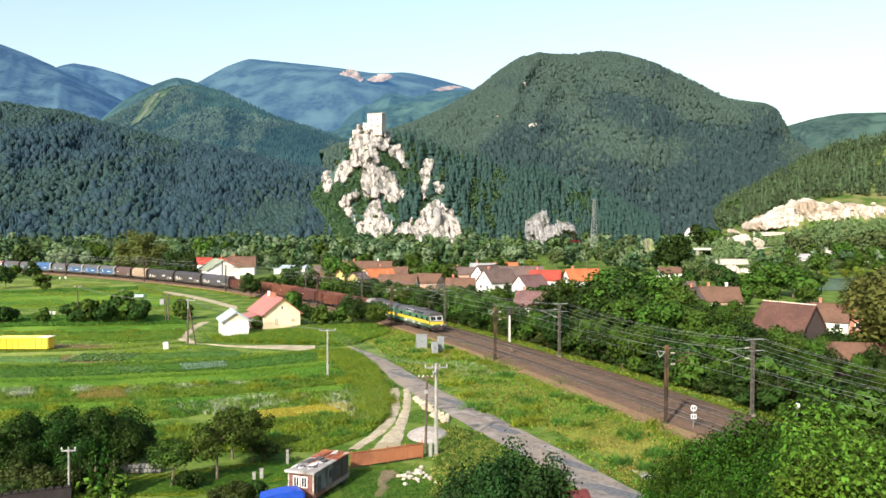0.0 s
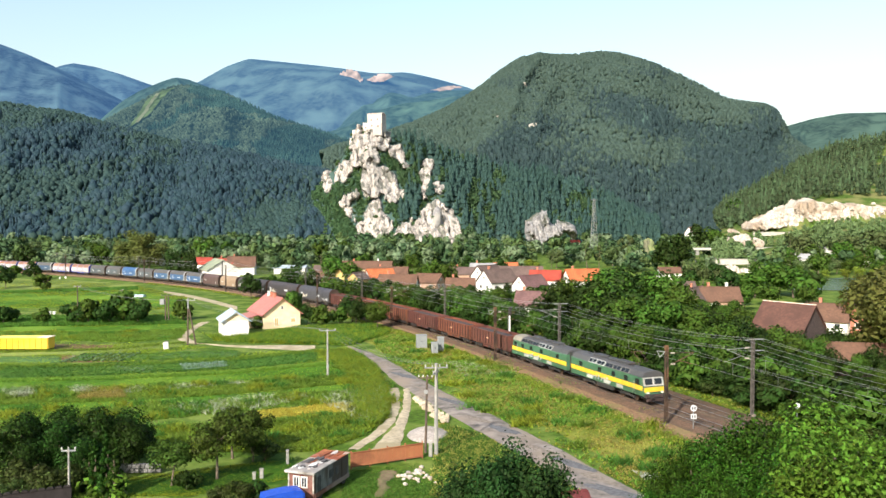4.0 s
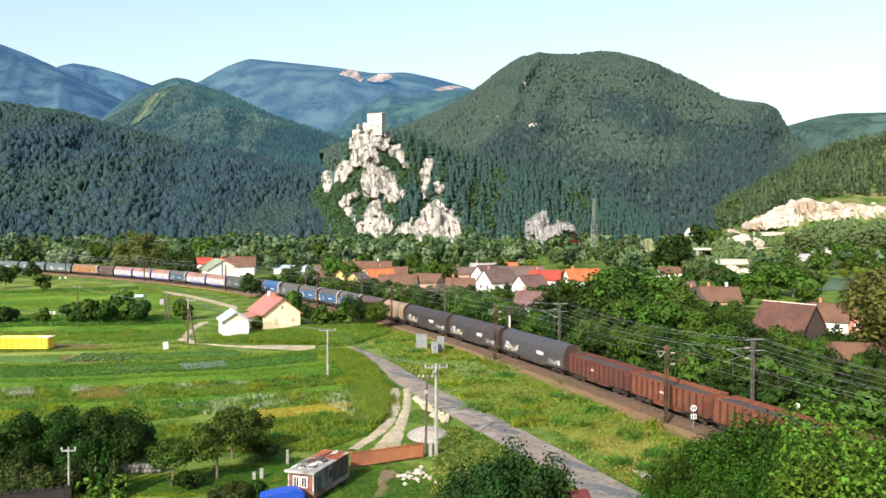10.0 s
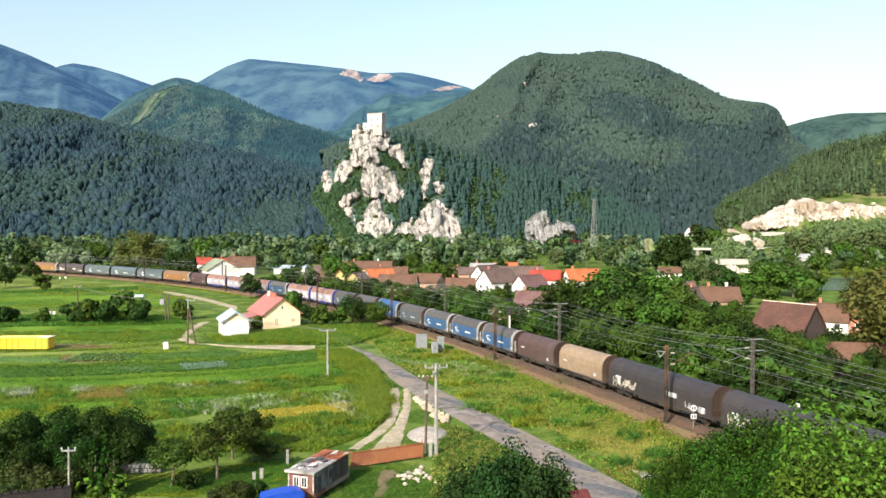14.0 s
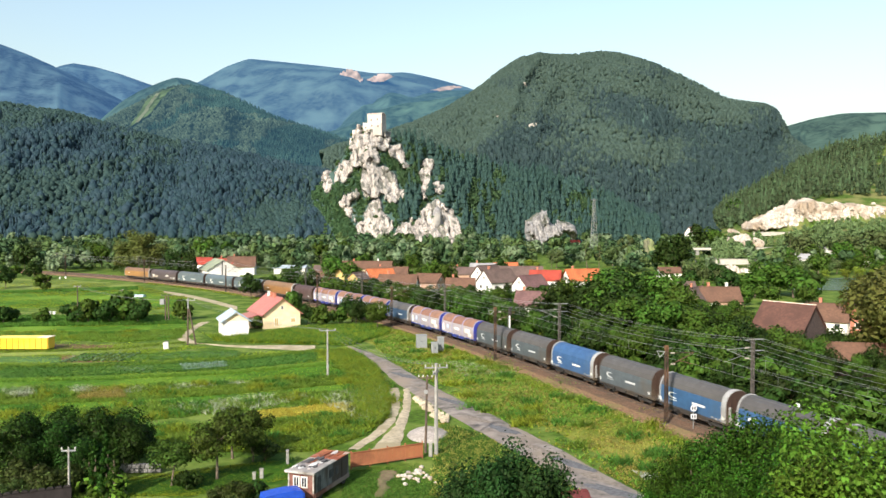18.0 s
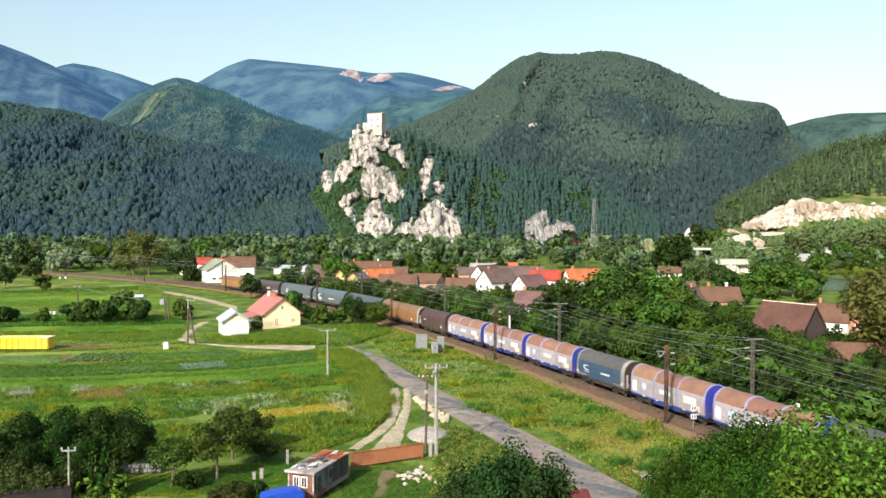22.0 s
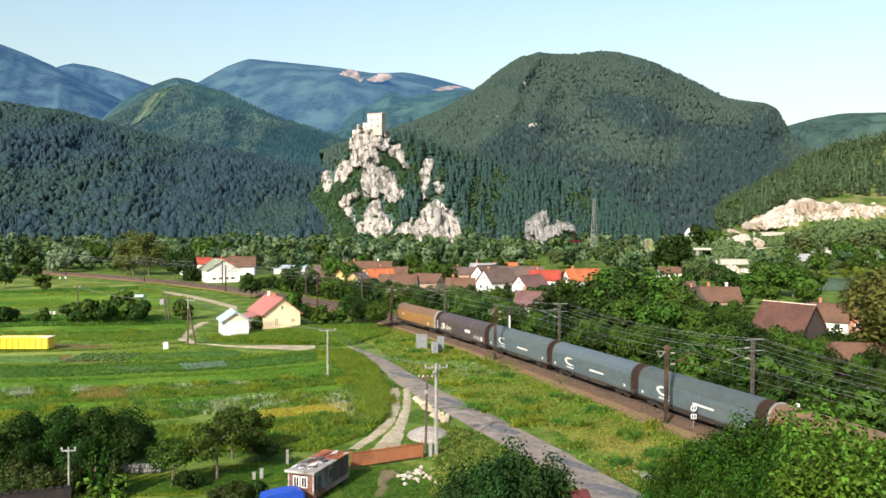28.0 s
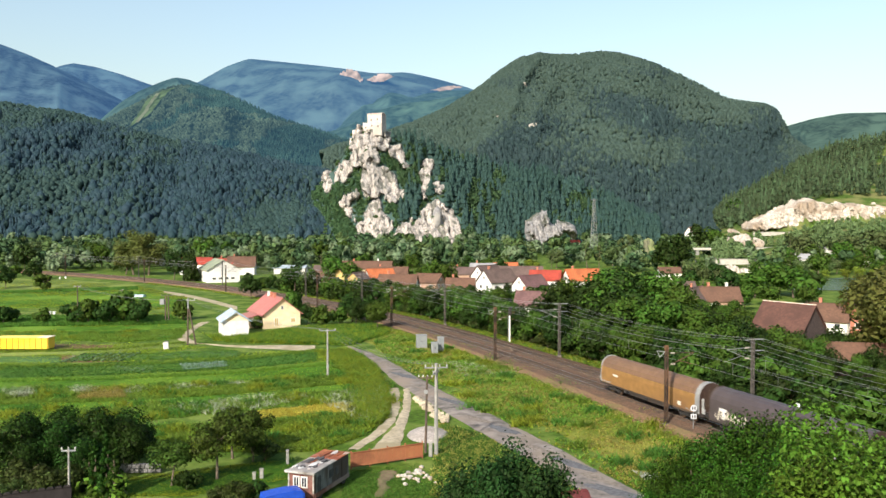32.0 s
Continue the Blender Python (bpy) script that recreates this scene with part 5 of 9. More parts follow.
    growth_d = (
        ("tall_weeds", [(-100.31, 180.49), (-61.92, 180.49), (-53.45, 166.04), (-89.25, 160.53)], 4500, 0.8, 0.4, weed_d, "dark weedy margin below the bushes"),
        ("meadow_grass", [(-15.54, 152.11), (-4.87, 156.2), (9.92, 120.48), (23.35, 85.01), (24.47, 77.05), (17.34, 59.86), (15.7, 60.11), (13.12, 66.68), (11.17, 72.57), (5.31, 86.8), (-1.01, 101.81), (-8.11, 121.49)], 4200, 0.26, 0.2, weed_b, "long meadow grass between lane and railway"),
        ("meadow_grass", [(-15.54, 152.11), (-4.87, 156.2), (9.92, 120.48), (23.35, 85.01), (24.47, 77.05), (17.34, 59.86), (15.7, 60.11), (13.12, 66.68), (11.17, 72.57), (5.31, 86.8), (-1.01, 101.81), (-8.11, 121.49)], 9500, 0.34, 0.14, weed_y, "dry seed heads in the meadow by the railway"),
    )
    growth_e = (
        ("meadow_grass", [(-15.54, 152.11), (-4.87, 156.2), (9.92, 120.48), (23.35, 85.01), (24.47, 77.05), (17.34, 59.86), (15.7, 60.11), (13.12, 66.68), (11.17, 72.57), (5.31, 86.8), (-1.01, 101.81), (-8.11, 121.49)], 3800, 0.5, 0.28, weed, "darker tufts in the meadow by the railway"),
        ("meadow_grass", [(-0.54, 83.77), (3.67, 78.09), (10.98, 60.11), (8.9, 57.68), (-1.03, 60.11), (-0.7, 70.44)], 4950, 0.38, 0.16, weed_d, "rough grass on the bank below the lane"),
        ("meadow_grass", [(-0.54, 83.77), (3.67, 78.09), (10.98, 60.11), (8.9, 57.68), (-1.03, 60.11), (-0.7, 70.44)], 2200, 0.38, 0.16, weed_y, "dry grass on the bank below the lane"),
        ("meadow_grass", [(-26.0, 64.5), (-17, 68.5), (-13.3, 70.0), (-12.3, 64.5), (-19.0, 60.2), (-24.3, 60.0)], 3600, 0.14, 0.1, weed_b, "short lawn grass under the fruit trees"),
        # dark tufts put the shade beside the hut into the grass colour
        ("meadow_grass", [(-7.76, 66.37), (-2.16, 68.75), (-0.6, 59.86), (-7.73, 58.87)], 3200, 0.16, 0.1, weed_d, "short yard grass by the hut, coloured dark for shade"),
    )
    growth_f = (
        ("meadow_grass", [(-80.39, 144.52), (-59.88, 144.52), (-33.95, 131.41), (-20.43, 128.5), (-10.2, 99.7), (-25.3, 92.66), (-49.15, 88.13)], 12100, 0.22, 0.2, weed_b, "short field grass"),
        ("meadow_grass", [(-173.33, 312.33), (-105.57, 274.1), (-74.17, 230.64), (-51.68, 160.53), (-89.25, 160.53)], 7700, 0.28, 0.35, weed_b, "meadow grass beyond the bushes"),
        ("tall_weeds", [(-65.44, 117.54), (-48.75, 117.54), (-31.93, 123.56), (-20.14, 132.62), (-19.51, 129.65), (-31.27, 120.98), (-47.97, 115.66), (-64.4, 115.66)], 2600, 0.4, 0.2, weed, "dark weedy furrow between field strips"),
        ("tall_weeds", [(-59.22, 106.3), (-44.77, 107.89), (-29.09, 112.51), (-15.74, 120.48), (-15.25, 118.02), (-28.54, 110.36), (-43.95, 105.91), (-58.15, 104.38)], 2600, 0.42, 0.2, weed, "dark weedy furrow between field strips"),
    )
    growth_g = (
        ("tall_weeds", [(-51.66, 92.66), (-39.23, 94.48), (-25.62, 99.02), (-10.88, 106.3), (-10.53, 104.38), (-25.11, 97.02), (-38.48, 92.66), (-50.69, 90.9)], 2600, 0.45, 0.2, weed, "dark weedy furrow between field strips"),
        ("tall_weeds", [(-30.51, 80.27), (-19.26, 83.53), (-10.47, 87.06), (-10.16, 85.51), (-18.88, 81.87), (-29.85, 78.52)], 1800, 0.5, 0.2, weed, "dark weedy furrow between field strips"),
        ("tall_weeds", [(-72.47, 130.23), (-55.22, 133.23), (-45.42, 141.01), (-44.57, 138.98), (-54.23, 130.82), (-71.2, 127.93)], 1200, 0.35, 0.2, weed, "dark weedy furrow between field strips"),
        ("blossom", [(-54.11, 98.34), (-51.31, 99.02), (-49.28, 95.73), (-51.32, 94.48)], 260, 0.9, 0.14, bloom, "white umbel flowers among the weeds"),
        ("blossom", [(-46.67, 100.39), (-43.51, 99.7), (-42.69, 97.02), (-45.11, 97.02)], 180, 0.9, 0.14, bloom, "white umbel flowers among the weeds"),
    )
    growth_h = (
        ("blossom", [(-31.1, 90.34), (-21.51, 96.37), (-15.15, 95.1), (-19.41, 89.77), (-24.8, 86.28), (-29.71, 86.28)], 380, 0.75, 0.09, bloom, "white umbel flowers among the weeds"),
        ("blossom", [(-0.34, 120.48), (8.05, 118.02), (11.32, 109.11), (2.76, 107.89)], 420, 0.45, 0.1, bloom, "white flowers in the meadow"),
        ("blossom", [(15.9, 66.37), (17.74, 65.31), (17.88, 63.29), (16.29, 64.14)], 120, 0.3, 0.12, mat("white_blossom", (0.50, 0.50, 0.46), 0.2, 0.9, 3, rnd=0.2, island=True), "small white flowers in a cluster"),
        ("blossom", [(-14.76, 92.66), (-11.62, 99.7), (-6.66, 99.7), (-6.14, 86.28), (-7.76, 81.4)], 360, 0.9, 0.10, bloom, "white umbel flowers on the lane bank"),
        ("blossom", [(-44.62, 99.02), (-27.1, 104.76), (-24.51, 103.26), (-42.47, 95.73)], 300, 0.65, 0.1, bloom, "white umbel flowers among the weeds"),
        ("blossom", [(-37.73, 93.26), (-34.53, 94.48), (-32.42, 88.67), (-34.52, 87.59)], 32, 0.48, 0.13, bloom, "white flowers at a garden bed"),
    )
    growth_i = (
        ("blossom", [(-55.46, 152.11), (-51.68, 153.72), (-49.63, 144.52), (-53.2, 143.1)], 32, 0.42, 0.14, bloom, "white flowers at the field edge"),
        ("cabbages", [(-38.73, 117.54), (-32.71, 119.98), (-31.38, 115.66), (-36.82, 112.95)], 700, 0.35, 0.2, mat("cabbage_leaf", (0.22, 0.32, 0.24), 0.2, 0.8, 3, rnd=0.25, island=True), "pale blue-green cabbage rows"),
        ("cabbages", [(-47.56, 115.66), (-42.56, 116.59), (-40.61, 111.21), (-45.35, 111.21)], 220, 0.35, 0.2, mat("cabbage_leaf_green", (0.12, 0.20, 0.09), 0.2, 0.8, 3, rnd=0.25, island=True), "blue-green cabbage rows"),
    )
    for nm, poly, n, h, w, m, lab in (*growth_a, *growth_b, *growth_c, *growth_d, *growth_e, *growth_f, *growth_g, *growth_h, *growth_i):
        pts = inside(poly, int(n * 1.5), rng) if nm == "meadow_grass" else inside(poly, n, rng)
        tufts(nm, drifts(pts, 9.0 if m is not weed else 14.0, 0.02 if m is not weed_b else -0.06) if nm == "meadow_grass" else pts, h, w, m, lab, rng)
    # weeds creeping over the gravel beside the ballast
    for m, n in ((weed_b, 4800), (weed, 2600), (weed_y, 1800)):
        q = []
        for _ in range(n * 2):
            a = rng.uniform(-30, 230)
            q.append(rail_at(a, 3.7 - 0.9 * min(1.0, max(0.0, (a - 10) / 45)) + 3.0 * rng.random() ** 0.8))
        tufts("trackside_weeds", drifts(np.array([(p.x, p.y) for p in q]), 5.0, -0.05), 0.34, 0.2, m, "patchy weeds over the trackside gravel", rng, z=-0.62)
    for m, n in ((weed_b, 2600), (weed, 2600), (weed_y, 900)):
        q = [rail_at(rng.uniform(-34, 160), -8.3 - 2.9 * rng.random()) for _ in range(n)]
        tufts("trackside_weeds", drifts(np.array([(p.x, p.y) for p in q]), 5.0, -0.1), 0.4, 0.22, m, "rough grass between the ballast and the bushes", rng, z=-0.66)
    # crop rows and rough growth standing on the strips
    def ranks(a, b, c, d, n, per, jit):
        """Plants in n rows between the lines a-b and c-d."""
        a, b, c, d = (np.array(q) for q in (a, b, c, d))
        out = []
        for i in range(n):
            t = (i + 0.5) / n
            p0, p1 = a + (c - a) * t, b + (d - b) * t
            w = rng.random((per, 1))
            out.append(p0 + (p1 - p0) * w + rng.normal(size=(per, 2)) * jit)
        return np.concatenate(out)
    leafy = leaf_mat("crop_leaves", (0.111, 0.2475, 0.03), 0.3, 0.4)
    lush = leaf_mat("lush_crop_leaves", (0.078, 0.192, 0.036), 0.3, 0.4)
    for a, b, c, d, n, per, jit, h, w, m, lab in (
            ((-64.4, 115.7), (-31.7, 122.5), (-59.2, 106.3), (-29.3, 113.4), 11, 260, 0.16, 0.34, 0.26, lush, "rows of lush potato plants"),
            ((-31.7, 122.5), (-20.7, 130.2), (-29.3, 113.4), (-19.2, 120.5), 9, 120, 0.16, 0.34, 0.26, lush, "rows of lush potato plants"),
            ((-51.2, 126.8), (-34.0, 131.4), (-48.7, 120.5), (-31.9, 123.6), 8, 150, 0.14, 0.3, 0.22, leafy, "rows of green vegetables"),
            ((-58.4, 104.8), (-28.8, 111.2), (-55.6, 99.7), (-27.1, 104.8), 7, 200, 0.35, 0.2, 0.22, leafy, "bright clover in the field"),
            ((-28.8, 111.2), (-15.6, 119.5), (-27.1, 104.8), (-13.0, 111.2), 7, 110, 0.35, 0.2, 0.22, leafy, "bright clover in the field"),
            ((-51.0, 91.5), (-25.1, 97.0), (-49.2, 88.1), (-24.3, 93.9), 5, 170, 0.3, 0.2, 0.2, leafy, "bright clover in the field"),
            ((-21.4, 87.3), (-11.1, 92.1), (-20.4, 83.3), (-10.5, 87.3), 12, 120, 0.2, 0.42, 0.12, leaf_mat("ripe_ears", (0.52, 0.44, 0.07), 0.25, 0.5), "ripe yellow grain standing in the strip")):
        tufts("crop_rows", ranks(a, b, c, d, n, per, jit), h, w, m, lab, rng, blades=5, category="crop")
    # clumps that stand up from the weedy bands
    clump = [(q, rng.uniform(0.5, 1.1)) for poly, n in (
        ([(-55.6, 99.7), (-35.3, 102.5), (-24.9, 104.8), (-12.9, 110.4), (-11.8, 107.9), (-23.5, 99.0), (-42.6, 94.5), (-51.3, 92.1)], 46),
        ([(-49.1, 88.1), (-24.4, 94.5), (-10.2, 99.7), (-9.3, 93.9), (-20.4, 88.7), (-44.8, 80.3)], 40),
        ([(-31.2, 79.2), (-10.1, 86.5), (-6.4, 96.4), (-8.0, 77.7), (-18.7, 72.2), (-28.0, 72.2)], 44),
        ([(-20.4, 128.5), (-16.0, 131.4), (-7.0, 99.7), (-6.3, 86.3), (-10.0, 90.3), (-15.1, 115.7)], 44),
        ([(-46.3, 152.1), (-36.0, 147.5), (-28.9, 160.5), (-14.4, 164.2), (-10.1, 152.1), (-15.9, 136.4), (-38.2, 140.3)], 60),
        ([(-84.6, 152.1), (-50.6, 157.0), (-47.6, 144.5), (-80.4, 144.5)], 30),
        ([(-15.5, 152.1), (-4.9, 156.2), (9.9, 120.5), (23.3, 85.0), (17.3, 59.9), (13.1, 66.7), (-1.0, 101.8)], 70)) for q in inside(poly, n, rng)]
    for m, keep in ((weed, 0), (weed_d, 1), (weed_b, 2)):
        own = [c for i, c in enumerate(clump) if i % 3 == keep]
        pts = np.concatenate([q + rng.normal(size=(26, 2)) * (0.35 + 0.4 * k) for q, k in own])
        tufts("weed_clumps", pts, 0.95, 0.26, m, "rank clumps of nettles and docks standing in the grass", rng, blades=5)
    # planted rows on dark soil
    strip_between("soil_bed", [(-60.85, 126.81), (-56.17, 126.81), (-51.45, 126.26)], [(-56.95, 118.99), (-52.72, 118.99), (-48.73, 119.98)], soil, -0.53, "dark soil bed planted in rows", "garden bed", 20, 0.2)
    R = random.Random(8)
    x0, y0 = -57.18, 119.48
    x1, y1 = -48.93, 120.48
    for i in range(13):
        u = i / 12
        pts = np.array([(x0 + (x1 - x0) * u + R.gauss(0, 0.1), y0 + (y1 - y0) * u + 7.5 * R.random()) for _ in range(60)])
        tufts("bean_row", pts, 0.5, 0.2, weed_d if i % 2 else MATS["cabbage_leaf_green"], "row of vegetables on dark soil", rng)


build_fields()

# ---- trees ----
def trunk_mesh(rng, h, r, spread, z1, limbs=6):
    bm = B()
    top = Vector((rng.normal() * 0.06 * h, rng.normal() * 0.06 * h, z1 + (h - z1) * 0.55))
    mid = Vector((top.x * 0.4, top.y * 0.4, z1 * 0.8))
    rod(bm, (0, 0, -0.3), mid, r, r * 0.7, 7)
    rod(bm, mid, top, r * 0.7, r * 0.2, 6)
    for i in range(limbs):
        a = 6.283 * i / limbs + rng.normal() * 0.3
        st = mid.lerp(top, 0.15 + 0.6 * rng.random())
        en = st + Vector((math.cos(a), math.sin(a), 0.75)) * spread * (0.38 + 0.22 * rng.random())
        rod(bm, st, en, r * 0.38, r * 0.08, 5)
    return bm


def make_tree(name, label, seed, h, r, z0, clumps, per, leaf, lm, shape="round", trunk=0.22, category="tree", limbs=6):
    rng = np.random.default_rng(seed)
    t = thing(name, label, category, pose(0, 0, -900))
    part("trunk", trunk_mesh(rng, h, trunk, r, max(z0, h * 0.2), limbs), BARK, t)
    v, f = crown_arrays(rng, r, h - z0, z0, clumps, per, leaf, shape)
    raw("crown", v, f, lm, t, normals=SOFT[0])
    return t


TREES = {}


def plant(kind, x, y, h, group="", z=None, label="", width=1.0):
    """A copy of a grown tree, scaled to the height h."""
    src, h0 = TREES[kind + "_far" if y > 185 and kind + "_far" in TREES else kind]
    h -= max(0.0, ground_z(x, y) + 0.7) if z is None else 0.0
    i = int(np.argmin((_tx - x) ** 2 + (_ty - y) ** 2))
    off = -(x - _tx[i]) * math.sin(_h[i]) + (y - _ty[i]) * math.cos(_h[i])
    if -10.5 < off < 5:
        q = rail_at(_s[i], -11.5 if off < -2 else 6.5)
        x, y = q.x, q.y
    k = h / h0
    o = copy_thing(src, pose(x, y, (ground_z(x, y) if z is None else z) - 0.05, 0, 0, random.uniform(0, 360)))
    o.scale = (k * width, k * width, k)
    if group:
        o["group"] = group
    if label:
        o["label"] = label
    return o


def build_tree_kinds():
    kinds_a = (
        ("round_a", "broad green broadleaf tree with an uneven crown", 1, 10, 4.2, 1.6, 170, 18, 0.31, LEAF, "round"),
        ("round_b", "dense dark green broadleaf tree", 2, 10, 4.6, 1.2, 180, 18, 0.31, LEAF_D, "round"),
        ("round_c", "green broadleaf tree with a loose crown", 3, 10, 3.8, 2.0, 140, 18, 0.29, LEAF, "round"),
        ("tall_a", "tall green broadleaf tree with dense crown", 4, 12, 3.6, 1.8, 150, 18, 0.31, LEAF_D, "round"),
        ("grey", "grey-green willow with a soft crown", 5, 10, 4.2, 1.2, 150, 17, 0.29, LEAF_G, "round"),
        ("yellowish", "yellow-green young tree with soft foliage", 6, 8, 3.4, 0.8, 110, 20, 0.27, LEAF_Y, "round"),
        ("brownish", "tall tree with olive-brown foliage", 7, 12, 4.4, 1.6, 170, 22, 0.27, LEAF_B, "round"),
        ("olive", "tall rounded tree with sunlit olive foliage", 17, 14, 3.4, 0.8, 240, 20, 0.27, leaf_mat("olive_leaves", (0.088, 0.108, 0.028), 0.4), "round"),
        ("poplar", "slim grey-green poplar by the river", 8, 14, 1.9, 0.8, 100, 17, 0.31, LEAF_G, "column"),
        ("spruce", "dark green pointed spruce tree", 9, 12, 2.7, 0.6, 130, 16, 0.30, LEAF_D, "cone"),
        ("fruit", "small fruit tree with a rounded crown", 10, 5, 2.3, 1.4, 130, 26, 0.12, leaf_mat("fruit_leaves", (0.044, 0.074, 0.011), 0.6), "round"),
    )
    kinds_b = (
        ("bush", "rounded green bush in the grass", 11, 3, 2.0, 0.0, 76, 12, 0.24, LEAF, "round"),
        ("near", "leafy green tree on the slope below", 13, 8, 2.5, 0.4, 230, 34, 0.105, leaf_mat("slope_leaves", (0.026, 0.067, 0.006), 0.8), "round"),
        ("near_dark", "dark leafy tree with pointed foliage", 14, 8, 3.0, 0.4, 190, 26, 0.16, leaf_mat("slope_leaves_dark", (0.018, 0.044, 0.010), 0.4), "round"),
        ("thuja", "dense dark green columnar thuja", 23, 5, 0.85, 0.1, 150, 16, 0.11, leaf_mat("thuja_leaves", (0.016, 0.044, 0.005), 0.3), "cone"),
        ("olive_bush", "loose grey-green garden shrub", 24, 3, 1.9, 0.0, 120, 16, 0.13, leaf_mat("shrub_leaves", (0.040, 0.058, 0.014), 0.6), "round"),
        ("garden", "dark leafy garden tree with sunlit edges", 25, 7, 3.2, 0.5, 210, 26, 0.15, leaf_mat("garden_leaves", (0.016, 0.036, 0.005), 0.8), "round"),
        ("dark_bush", "dark green bush in the grass", 12, 3, 2.0, 0.0, 76, 12, 0.24, LEAF_D, "round"),
    )
    spec = (*kinds_a, *kinds_b)
    for key, label, seed, h, r, z0, cl, per, leaf, lm, shape in spec:
        nm = {"poplar": "poplar", "spruce": "spruce", "bush": "bush", "dark_bush": "bush", "olive_bush": "bush", "thuja": "thuja", "fruit": "fruit_tree"}.get(key, "tree")
        TREES[key] = (make_tree(nm, label, seed, h, r, z0, cl, per, leaf, lm, shape, 0.16 if nm == "bush" else 0.13 if nm == "fruit_tree" else 0.22, "bush" if nm == "bush" else "tree"), h)
        if key in ("round_a", "round_b", "round_c", "tall_a", "grey", "poplar", "bush", "dark_bush"):
            TREES[key + "_far"] = (make_tree(nm, label, seed + 40, h, r, z0, int(cl * 0.6), int(per * 0.62), leaf * 1.55, lm, shape, 0.16 if nm == "bush" else 0.22, "bush" if nm == "bush" else "tree"), h)


def drop_tree_kinds():
    """The first of each kind is no part of the place."""
    for src, _ in TREES.values():
        for o in (*src.children_recursive, src):
            bpy.data.objects.remove(o)


def build_trees():
    R = random.Random(11)
    # belt between the railway and the village
    g = "trees between the railway and the village"
    belt_a = (
        ("round_b", (-15.71, 172, 5.86)),
        ("round_a", (-11.85, 178, 6.35)),
        ("round_c", (-7.26, 190, 7.01)),
        ("round_b", (-2.99, 176, 7.39)),
        ("round_a", (1.87, 165, 6.46)),
        ("round_c", (6.57, 160, 7.8)),
        ("round_a", (-7.82, 160, 5.75)),
        ("round_b", (-2.09, 155, 5.67)),
        ("round_c", (2.73, 148, 5.29)),
        ("round_a", (6.64, 142, 5.61)),
        ("round_b", (9.66, 142, 6.42)),
        ("round_a", (12.81, 138, 5.84)),
        ("yellowish", (14.52, 133, 4.68)),
        ("round_b", (20.28, 150, 9.88)),
        ("round_a", (24.32, 152, 10.6)),
        ("tall_a", (27.71, 150, 10.94)),
        ("round_b", (18.98, 130, 7.16)),
        ("round_c", (21.27, 122, 6.69)),
        ("round_a", (31.94, 150, 12.85)),
        ("round_b", (35.22, 146, 13.27)),
        ("round_a", (39.36, 146, 12.44)),
        ("round_a", (40.74, 140, 10.6)),
        ("round_b", (25.93, 128, 9.64)),
        ("round_a", (29.99, 126, 9.63)),
        ("round_c", (33.46, 124, 9.54)),
        ("round_a", (37.87, 124, 8.22)),
    )
    belt_b = (
        ("round_b", (41.61, 126, 7.58)),
        ("round_c", (24.73, 114, 6.79)),
        ("round_a", (28.27, 112, 6.88)),
        ("round_b", (31.28, 110, 6.5)),
        ("round_a", (34.79, 110, 6.11)),
        ("round_c", (38.59, 112, 7.44)),
        ("round_b", (42.51, 114, 7.6)),
        ("round_a", (37.33, 104, 6.38)),
        ("round_b", (41.8, 106, 6.26)),
        ("round_a", (46.54, 112, 6.64)),
        ("round_c", (47.19, 108, 5.83)),
        ("round_a", (50.26, 108, 5.22)),
        ("round_b", (51.98, 106, 4.37)),
        ("round_a", (53.96, 104, 3.94)),
        ("round_b", (58, 106, 4.6)),
        ("round_b", (42.15, 98, 5.11)),
        ("round_a", (45.4, 96, 4.19)),
        ("round_b", (48.47, 94, 3.53)),
        ("round_a", (52.14, 94, 3.87)),
        ("round_b", (38.34, 98, 4.41)),
        ("brownish", (80.76, 150, 13.07)),
        ("brownish", (87.26, 155, 14.46)),
        ("brownish", (63.6, 112, 15.62)),
        ("brownish", (63.4, 108, 15.19)),
        ("round_b", (60.0, 121, 5.4)),
        ("round_a", (62.6, 118, 5.3)),
    )
    belt_c = (
        ("round_b", (47.39, 150, 6.47)),
        ("round_a", (53.25, 150, 5.83)),
        ("round_c", (46.22, 155, 7.1)),
        ("round_a", (53.18, 140, 6.12)),
        ("round_b", (46.95, 118, 5.05)),
        ("round_a", (49.81, 114, 5.33)),
        ("round_a", (-10.94, 184, 6.92)),
        ("round_b", (-5.03, 182, 6.03)),
        ("round_a", (0.13, 178, 6.86)),
        ("round_b", (4.99, 172, 5.86)),
        ("round_c", (9.82, 165, 6.69)),
        ("round_a", (12.98, 158, 5.72)),
        ("round_b", (17.11, 150, 5.09)),
        ("round_a", (-16.68, 190, 5.93)),
        ("round_b", (-23.08, 205, 5.93)),
        ("round_a", (-29.52, 215, 6.43)),
        ("round_a", (-35.2, 222, 6.6)),
        ("round_b", (-41.34, 230, 7.4)),
    )
    for k, (x, y, h) in (*belt_a, *belt_b, *belt_c):
        plant(k, x, y, h, g, width=1.15)
    g = "bushes along the railway"
    for s in np.arange(-30, 190, 1.9):
        o = R.uniform(-15.0, -11.5)
        p = rail_at(s, o)
        plant(R.choice(("bush", "dark_bush", "dark_bush", "round_b")), p.x, p.y, R.uniform(2.2, 4.2) + (1.5 if s < 60 else 0), g)
    for s in np.arange(-34, 150, 1.3):
        p = rail_at(s, R.uniform(-12.6, -10.9))
        plant(R.choice(("bush", "dark_bush", "dark_bush", "olive_bush")), p.x, p.y, R.uniform(1.3, 2.8), g, width=1.2)
    # single trees on the far side and in the valley
    g = "valley trees"
